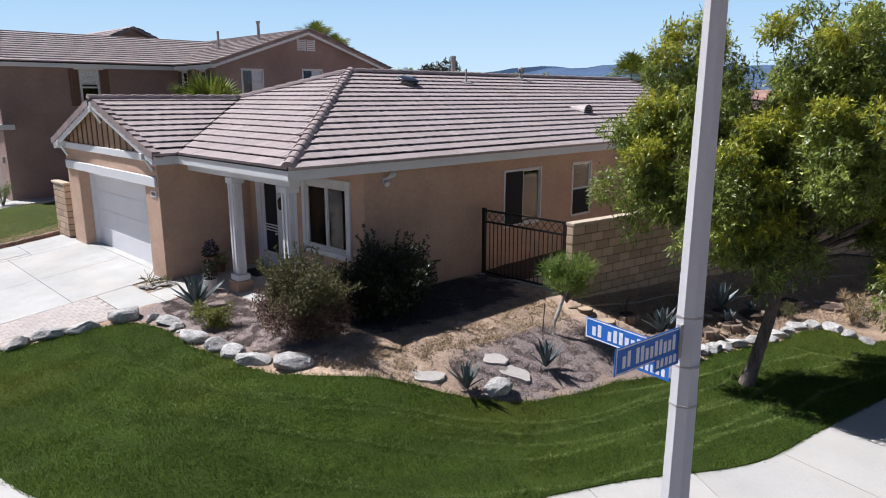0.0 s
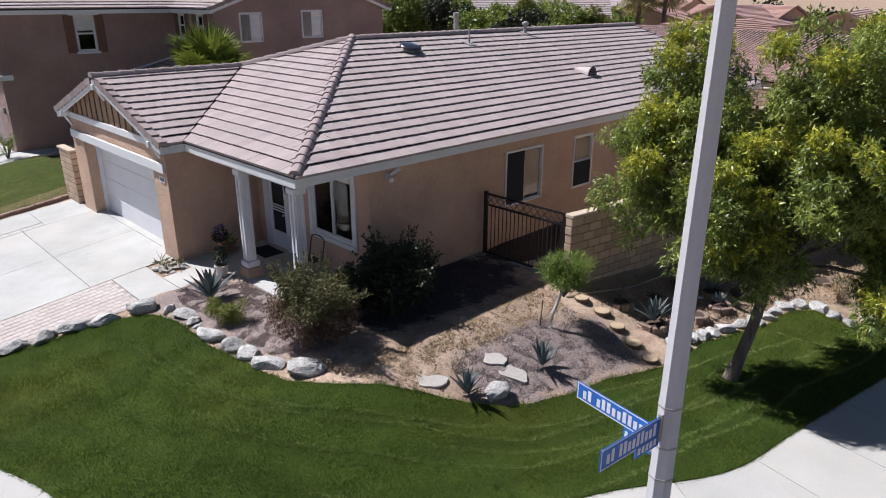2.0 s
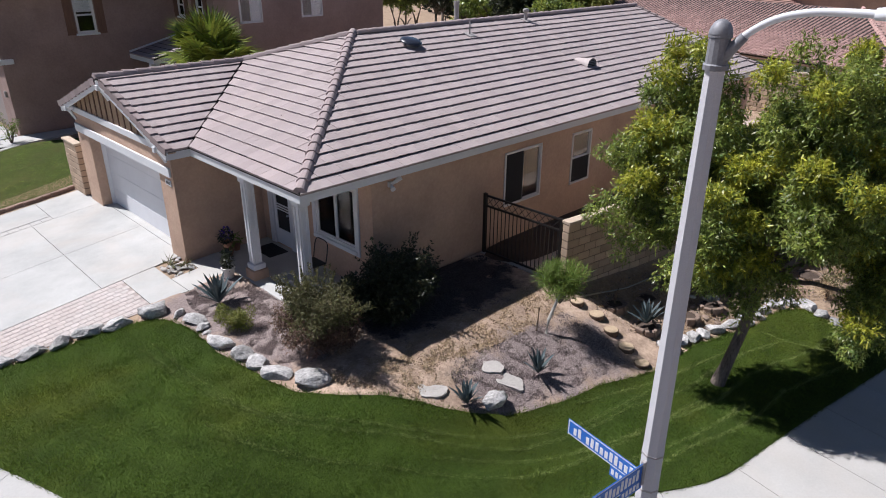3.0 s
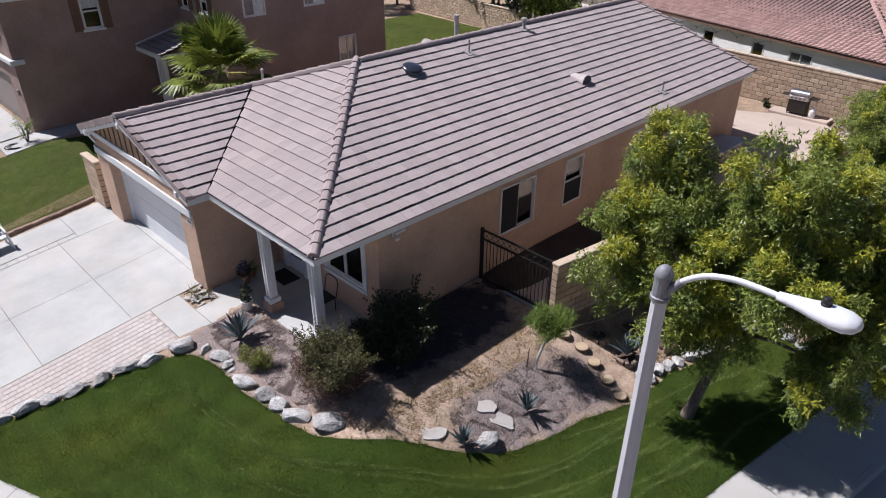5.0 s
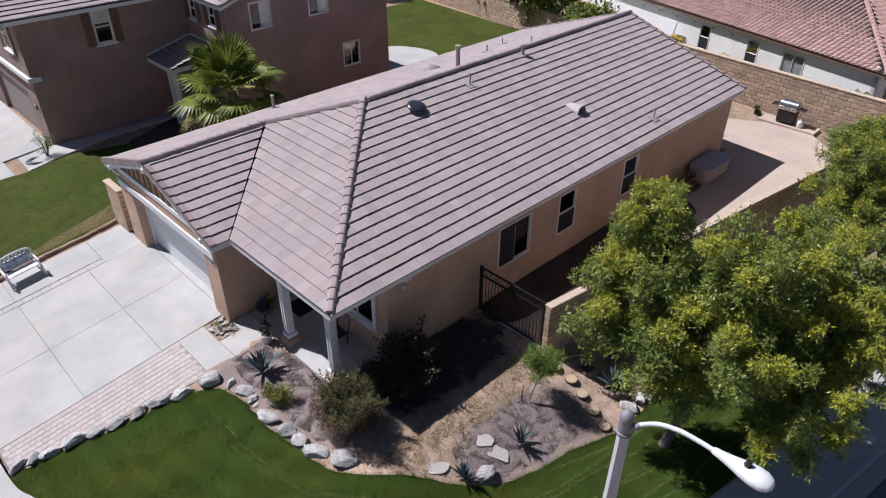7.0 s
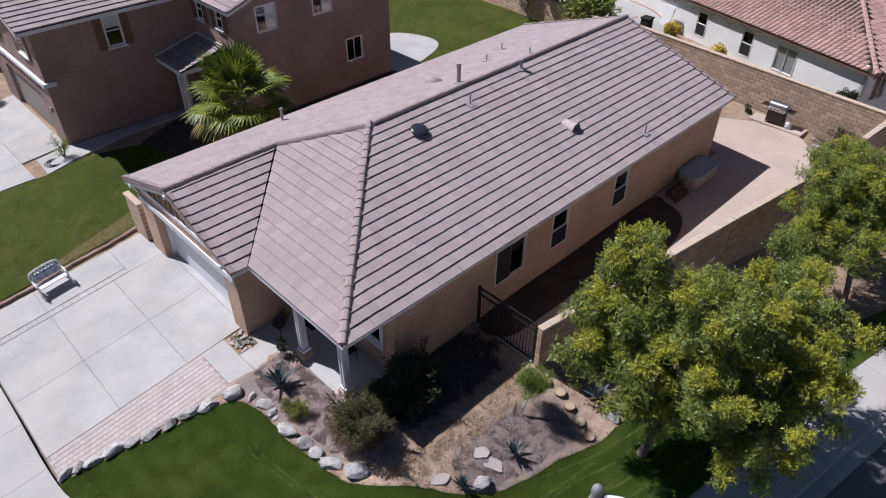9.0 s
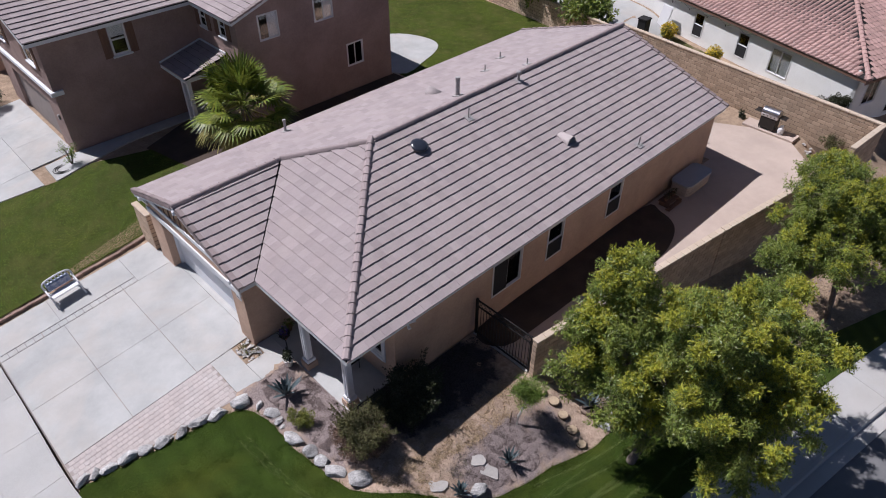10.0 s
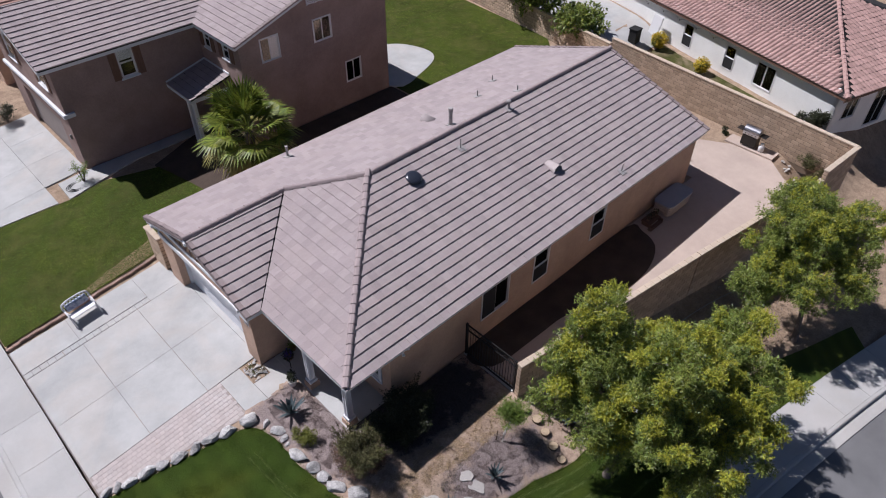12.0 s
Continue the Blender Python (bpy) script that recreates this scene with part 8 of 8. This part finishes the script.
fan_palm("far_palm", 67.6, 36.6, -1.0, 7.4, 3.0, 56, 12, "shaggy palm beyond the roofs", far=True, dry=14)
for i, (x, y, s, hgt) in enumerate(((43.7, 38.2, 1.2, 5.5), (46.6, 37.8, 1.5, 6.0), (47.7, 36.4, 1.5, 6.2), (47.1, 33.9, 1.4, 5.8), (48.1, 32.4, 1.5, 5.7), (39.7, 45.0, 1.5, 6.4), (37.8, 44.0, 1.2, 6.1), (41.7, 45.9, 1.3, 6.2), (41.8, 40.2, 0.7, 5.9))):
    tree("boundary_tree", (x, y, -0.8), (0, 0, 0), (x, y, hgt * 0.62), (s, s, hgt * 0.38), 22, 9000, 500 + i, "bushy green tree on the far boundary", leaf=LEAF_YEL if i % 3 == 1 else LEAF, trunk_r=0.12, leaf_len=0.26, leaf_w=0.09, clump=(0.45, 0.8), fork=0.4)
rnd2 = random.Random(77)
for i in range(26):
    a = radians(rnd2.uniform(14, 70))
    r = rnd2.uniform(75, 170)
    x, y = r * math.cos(a), r * math.sin(a)
    hgt = rnd2.uniform(4.5, 7.0)
    s = rnd2.uniform(2.2, 4.0)
    tree("far_tree", (x, y, -2.2), (0, 0, 0), (x, y, hgt * 0.55 - 2.0), (s, s, hgt * 0.45), 16, 1500, 300 + i, "green tree among distant roofs", leaf=LEAF_DARK if i % 3 else LEAF, trunk_r=0.2, leaf_len=0.7, leaf_w=0.4, clump=(0.9, 1.5), fork=0.5)
tree("cypress", (48.5, 50.5, -1.0), (0, 0, 0), (48.5, 50.5, 4.5), (1.35, 1.35, 4.0), 44, 14000, 90, "slim dark conifer beyond the roofs", leaf=LEAF_DARK, trunk_r=0.15, leaf_len=0.3, leaf_w=0.1, clump=(0.5, 0.8))
for i in range(14):
    a = radians(rnd2.uniform(16, 64))
    r = rnd2.uniform(100, 190)
    far_house(r * math.cos(a), r * math.sin(a), rnd2.uniform(0, 90), 14, 10, rnd2.uniform(3, 5.2), 2.0, TILE_FAR if i % 2 else TILE_J, "distant house among trees")

# hills on the horizon; their haze is put in as blue colour and glow
verts, faces = [], []
N = 160
for i in range(N + 1):
    a = radians(-60 + 190 * i / N)
    for k in range(7):
        f = k / 6
        r = 2300 + 500 * f
        deg = math.degrees(a)
        hh = 96 + 22 * noise.noise(Vector((i * 0.10, 1.7, 0))) + 12 * noise.noise(Vector((i * 0.33, 4.2, 0))) + 4 * noise.noise(Vector((i * 1.1, 8, 0)))
        hh *= 0.55 + 0.45 * smooth_step(50, 36, deg)
        verts.append((r * math.cos(a), r * math.sin(a), -8 + hh * (1.35 * f) * (1 + 0.15 * noise.noise(Vector((i * 0.4, k * 0.9, 2)))) * (1.0 if k < 6 else 0.98)))
for i in range(N):
    for k in range(6):
        a = i * 7 + k
        faces.append((a, a + 7, a + 8, a + 1))
soup("hills", verts, faces, HILL, None, "hazy blue mountain ridge on the horizon", smooth=True, category="hills", kind="structure")

sky_v = []
for i in range(41):
    a = radians(-25 + 140 * i / 40)
    for k in range(9):
        sky_v.append((2950 * math.cos(a), 2950 * math.sin(a), -40 + 110.0 * k))
sky_f = [(i * 9 + k, (i + 1) * 9 + k, (i + 1) * 9 + k + 1, i * 9 + k + 1) for i in range(40) for k in range(8)]
soup("sky_backdrop", sky_v, sky_f, SKY_FAR, None, "clear pale blue sky behind the hills", smooth=True, category="sky", kind="structure")

# ---- loose cover: grass blades, gravel, straw
rg = np.random.default_rng(7)
minx, maxx, miny, maxy = -0.3, 20.0, 1.0, 15.0
flat_poly = [tuple(p) for p in LAWN_POLY]
cand = np.column_stack([rg.uniform(minx, maxx, 1400000), rg.uniform(miny, maxy, 1400000)])
px, py = cand[:, 0], cand[:, 1]
ok = np.zeros(len(cand), bool)
for i in range(len(flat_poly)):
    (ax, ay), (bx, by) = flat_poly[i - 1], flat_poly[i]
    if ay != by:
        ok ^= ((ay > py) != (by > py)) & (px < (bx - ax) * (py - ay) / (by - ay) + ax)
cand = cand[ok][:600000]
z = np.array([land(a, b) for a, b in cand]) + 0.03
n = len(cand)
p = np.column_stack([cand, z])
ang = rg.uniform(0, 6.283, n)
hgt = rg.uniform(0.004, 0.026, n)
lean = rg.normal(0, 0.013, (n, 2))
wd = rg.uniform(0.003, 0.006, n)
dx = np.column_stack([np.cos(ang) * wd, np.sin(ang) * wd, np.zeros(n)])
tip = p + np.column_stack([lean, hgt + 0.015])
v = np.stack([p - dx, p + dx, tip], 1).reshape(-1, 3)
soup("grass", v.tolist(), np.arange(n * 3).reshape(-1, 3).tolist(), GRASS, None, "short mown grass blades on the lawn", category="grass", kind="stuff")


# uneven longer grass along the lawn's edge, and lines of pale clippings that the mower left
fringe, lines = [], []
edge_pts = [Vector(q) for q in inner if 0.2 < q[0] < 19]
for i in range(len(edge_pts) - 1):
    a, b = edge_pts[i], edge_pts[i + 1]
    for k in range(int((b - a).length * 330)):
        q = a.lerp(b, rg.random())
        fringe.append((q.x + rg.normal(0, 0.035), q.y + rg.normal(0, 0.035), rg.uniform(0.03, 0.085)))
edge_pts = [Vector(q) for q in outer if 0.2 < q[0] < 19]
for i in range(len(edge_pts) - 1):
    a, b = edge_pts[i], edge_pts[i + 1]
    for k in range(int((b - a).length * 260)):
        q = a.lerp(b, rg.random())
        fringe.append((q.x + rg.normal(0, 0.018), q.y + rg.normal(0, 0.018), rg.uniform(0.02, 0.05)))
mow = [spline([(3.9, 12.9), (4.0, 11.4), (4.25, 10.0), (4.7, 8.9), (5.8, 7.7), (7.2, 6.4), (8.9, 5.55), (11.0, 5.2)], n=8), spline([(6.2, 6.6), (7.6, 5.5), (9.4, 4.75), (11.5, 4.35)], n=8), spline([(8.6, 4.5), (10.2, 3.95), (12.0, 3.7)], n=8), spline([(9.4, 5.9), (11.3, 5.3), (12.6, 5.05), (14.2, 4.75)], n=8)]
for d0, lo, hi in ((0.75, 40, 150), (1.35, 70, 160), (2.1, 84, 165)):
    base = [Vector(q) for q in inner]
    cand = []
    for i in range(lo, min(hi, len(base) - 2)):
        t = (base[i + 1] - base[i - 1]).normalized()
        q = base[i] + d0 * Vector((t.y, -t.x))
        if not inside(q, LAWN_POLY):
            q = base[i] - d0 * Vector((t.y, -t.x))
        if inside(q, LAWN_POLY) and (not cand or (q - cand[-1]).length > 0.12):
            cand.append(q)
    if len(cand) > 8:
        mow.append(cand)
for ln in mow:
    for i in range(len(ln) - 1):
        for k in range(int((ln[i + 1] - ln[i]).length * 420)):
            q = ln[i].lerp(ln[i + 1], rg.random())
            lines.append((q.x + rg.normal(0, 0.024), q.y + rg.normal(0, 0.024), 0.046))
for nm, src, m, lab in (("grass_edge", fringe, GRASS, "longer uneven grass along the lawn edge"), ("grass_clippings", lines, CLIPPINGS, "thin pale lines of mown clippings on the lawn")):
    verts, faces = [], []
    for x, y, hh in src:
        q, w = rg.uniform(0, 6.28), rg.uniform(0.004, 0.008)
        z0 = land(x, y) + 0.015
        k = len(verts)
        lx, ly = rg.normal(0, 0.03, 2)
        verts += [(x - w * math.cos(q), y - w * math.sin(q), z0), (x + w * math.cos(q), y + w * math.sin(q), z0), (x + lx, y + ly, z0 + hh)]
        faces.append((k, k + 1, k + 2))
    soup(nm, verts, faces, m, None, lab, category="grass", kind="stuff")


def scatter(name, poly, count, size, m, label, category, seed, straw=False, lift=0.03):
    """Small stones or straws thrown over a region."""
    r = np.random.default_rng(seed)
    poly = [tuple(p[:2]) for p in poly]
    xs, ys = [p[0] for p in poly], [p[1] for p in poly]
    verts, faces = [], []
    while count > 0:
        x, y = r.uniform(min(xs), max(xs)), r.uniform(min(ys), max(ys))
        if not inside((x, y), poly):
            continue
        count -= 1
        z = land(x, y) + lift
        k = len(verts)
        if straw:
            a, ln, el = r.uniform(0, 6.28), size * r.uniform(0.5, 1.6), r.uniform(-0.05, 0.6)
            d = np.array([math.cos(a) * math.cos(el), math.sin(a) * math.cos(el), math.sin(el)]) * ln
            s = np.array([-math.sin(a), math.cos(a), 0]) * 0.004
            o = np.array([x, y, z])
            verts += [tuple(o - s), tuple(o + s), tuple(o + d)]
            faces.append((k, k + 1, k + 2))
        else:
            s = size * r.uniform(0.5, 1.5)
            a = r.uniform(0, 6.28)
            for c in range(4):
                q = a + c * 1.57 + r.uniform(-0.3, 0.3)
                verts.append((x + s * math.cos(q), y + s * math.sin(q) * 0.8, z - 0.01))
            verts.append((x + r.uniform(-0.3, 0.3) * s, y + r.uniform(-0.3, 0.3) * s, z + s * r.uniform(0.4, 0.8)))
            faces += [(k, k + 1, k + 4), (k + 1, k + 2, k + 4), (k + 2, k + 3, k + 4), (k + 3, k, k + 4)]
    soup(name, verts, faces, m, None, label, category=category, kind="stuff")


NB_GRASS = [(-0.2, 23.9), (6.1, 24.0), (9.3, 24.5), (10.1, 26.5), (9.4, 29.8), (7.0, 30.55), (5.6, 30.3), (-0.2, 31.5)]
scatter("neighbour_grass", NB_GRASS, 90000, 0.05, GRASS, "short grass on the neighbour lawn", "grass", 21, straw=True, lift=0.07)
scatter("neighbour_grass", [(23.7, 26.0), (27.5, 24.5), (33.4, 24.0), (35.3, 26.0), (36.3, 39.5), (28.5, 39.5), (28.6, 30), (27, 28.2), (24, 27.9)], 30000, 0.085, GRASS, "short grass on the back lawn", "grass", 22, straw=True, lift=0.07)
BED_A = [(5.3, 13.6), (5.5, 14.2), (6.75, 14.3), (6.8, 13.0), (6.78, 11.3), (7.0, 9.9), (6.2, 9.5), (5.5, 10.2), (5.4, 11.4), (5.4, 12.6)]
BED_B = [(7.4, 7.0), (7.9, 8.0), (9.3, 7.8), (10.2, 7.8), (11.2, 7.9), (11.7, 7.0), (11.45, 6.0), (10.2, 6.1), (8.8, 6.35), (8.0, 6.6)]
# stones in the wall's shade, coloured dark like the bed under them
SHADE_A = [(7.0, 9.75), (6.85, 11.1), (8.4, 10.9), (11.9, 10.8), (12.0, 9.6), (9.6, 9.3), (7.8, 9.3)]
scatter("gravel", SHADE_A, 9000, 0.018, SHADE_GRAVEL, "gravel along the wall, coloured dark as painted shade", "gravel", 11)
scatter("gravel", BED_A, 22000, 0.017, GRAVEL, "loose grey pink gravel in the front bed", "gravel", 1)
scatter("gravel", BED_B, 15000, 0.017, GRAVEL, "loose grey gravel round the agaves", "gravel", 2)
scatter("straw", [(5.6, 9.2), (7.0, 8.9), (8.5, 8.8), (11.8, 8.6), (11.2, 7.7), (9, 7.8), (7.6, 8.1), (7.2, 7.4), (6.3, 8.2)], 9000, 0.07, STRAW, "dry straw and clippings on bare soil", "straw", 3, straw=True)
scatter("straw", [(12, 8.0), (20, 6.9), (26, 6.0), (26, 2.6), (19, 3.6), (17.5, 5), (12.5, 5.9)], 9000, 0.09, STRAW, "dry straw and clippings on the bank", "straw", 4, straw=True)
scatter("gravel", [(12, 8.0), (20, 6.9), (26, 6.0), (26, 2.6), (19, 3.6), (17.5, 5), (12.5, 5.9)], 3500, 0.02, GRAVEL, "loose stones on the bare bank", "gravel", 5)

CLODS = [(5.6, 9.3), (7.0, 9.0), (8.5, 9.0), (11.8, 8.8), (11.3, 7.7), (9, 7.8), (7.6, 8.0), (7.2, 7.3), (6.3, 8.1)]
scatter("soil_clods", CLODS, 5200, 0.026, DIRT, "crumbled clods of dry soil", "soil", 6)
scatter("soil_clods", [(12, 8.0), (20, 6.9), (26, 6.0), (26, 2.6), (19, 3.6), (17.5, 5), (12.5, 5.9)], 5000, 0.030, DIRT, "crumbled clods of dry soil on the bank", "soil", 7)
scatter("weeds", [(6.4, 8.7), (8.4, 8.6), (9.2, 7.9), (8.2, 7.2), (7.0, 7.7)], 900, 0.06, LEAF_GREY, "thin green weeds on bare soil", "weeds", 8, straw=True)
scatter("dry_turf", [(2.0, 23.95), (6.1, 24.0), (8.8, 24.5), (9.4, 25.6), (7.0, 25.0), (4.0, 24.5)], 5000, 0.09, STRAW, "dry brown turf along the lawn edge", "grass", 9, straw=True, lift=0.075)

# ---- pieces: pavers, then roof tiles and ridge tiles
me_paver = bpy.data.meshes.new("paver")
bm = one_box(0.003, 0.172, 0.003, 0.172, -0.03, 0.022, bevel=0.010)
bm.to_mesh(me_paver)
bm.free()
me_paver.materials.append(PAVER)
rp = random.Random(3)
tilt = math.degrees(math.atan(0.12))
for r in range(12):
    y = 16.13 - 0.175 * (r + 1)
    for c in range(30):
        x = -0.29 + 0.175 * c + (0.0875 if r % 2 else 0)
        low = 15.14 - (x + 0.28) * 0.183
        if x < -0.22 or x + 0.175 > 4.79 or y < low:
            continue
        piece("paver", me_paver, pose(x, y, land(x, y) + 0.012 + rp.uniform(-0.002, 0.003), rp.uniform(-0.6, 0.6), -tilt + rp.uniform(-0.6, 0.6), rp.uniform(-0.8, 0.8)), driveway)

me_tile = flat_tile_mesh(W_TILE, E_ROW, TILE)
poses = sorted([p for _, _, ps in ALL_TILES for p in ps], key=lambda q: (q[0] - Vector((6.0, 12.0, 3.0))).length)
for i, (_, m4) in enumerate(poses[:300]):
    piece("roof_tile", me_tile, m4, deck)
verts, faces = [], []
proto = [v.co.copy() for v in me_tile.vertices]
pf = [list(p.vertices) for p in me_tile.polygons]
for _, m4 in poses[300:]:
    k = len(verts)
    verts += [m4 @ v for v in proto]
    faces += [[k + i for i in q] for q in pf]
for v, f, _ in ALL_TILES:
    k = len(verts)
    verts += v
    faces += [[k + i for i in q] for q in f]
soup("roof_tiles", verts, faces, TILE_J, deck, kind="stuff")
me_cap = cap_mesh(CAP, 0.14, 0.070)
HT = (HIP_X, RIDGE_Y, RIDGE)
lay_caps(deck, me_cap, (EX0 + 0.03, EY0 + 0.03, EAVE), HT, 0.365, 0.05, 1)
lay_caps(deck, me_cap, (VAL_X, G_RIDGE_Y, G_RIDGE), HT, 0.365, 0.05, 2)
lay_caps(deck, me_cap, (EX1, RIDGE_Y, RIDGE), HT, 0.365, 0.045, 3)
lay_caps(deck, me_cap, (RAKE_X - 0.05, G_RIDGE_Y, G_RIDGE), (VAL_X, G_RIDGE_Y, G_RIDGE), 0.365, 0.045, 4)
# rake tiles: angle pieces stepped down the garage gable and the back gable
me_rake = bpy.data.meshes.new("rake_tile")
bm = one_box(0.0, 0.40, -0.16, 0.02, 0.0, 0.03)
box(bm, 0.0, 0.40, -0.01, 0.025, -0.14, 0.03)
bm.to_mesh(me_rake)
bm.free()
me_rake.materials.append(RAKE)
for a, b, flip in (((RAKE_X, GE_Y - 0.05, EAVE), (RAKE_X, G_RIDGE_Y, G_RIDGE), 1), ((RAKE_X, EY1 + 0.05, EAVE), (RAKE_X, G_RIDGE_Y, G_RIDGE), -1), ((EX1, EY0 - 0.05, EAVE), (EX1, RIDGE_Y, RIDGE), -1), ((EX1, EY1 + 0.05, EAVE), (EX1, RIDGE_Y, RIDGE), 1)):
    m4 = line_frame(a, b)
    ln = (Vector(b) - Vector(a)).length
    for i in range(int(ln / E_ROW)):
        piece("rake_tile", me_rake, m4 @ pose(i * E_ROW, 0, 0.060, 0, 6, 0) @ Matrix.Diagonal((1, flip, 1, 1)), deck)
for a, b, flip in (((G0, GY0, NE), (GXM, GY0, GZ), 1), ((G1, GY0, NE), (GXM, GY0, GZ), -1)):
    m4 = line_frame(a, b)
    for i in range(int((Vector(b) - Vector(a)).length / E_ROW)):
        piece("rake_tile", me_rake, m4 @ pose(i * E_ROW, 0, 0.055, 0, 4, 0) @ Matrix.Diagonal((1, flip, 1, 1)), nroof)
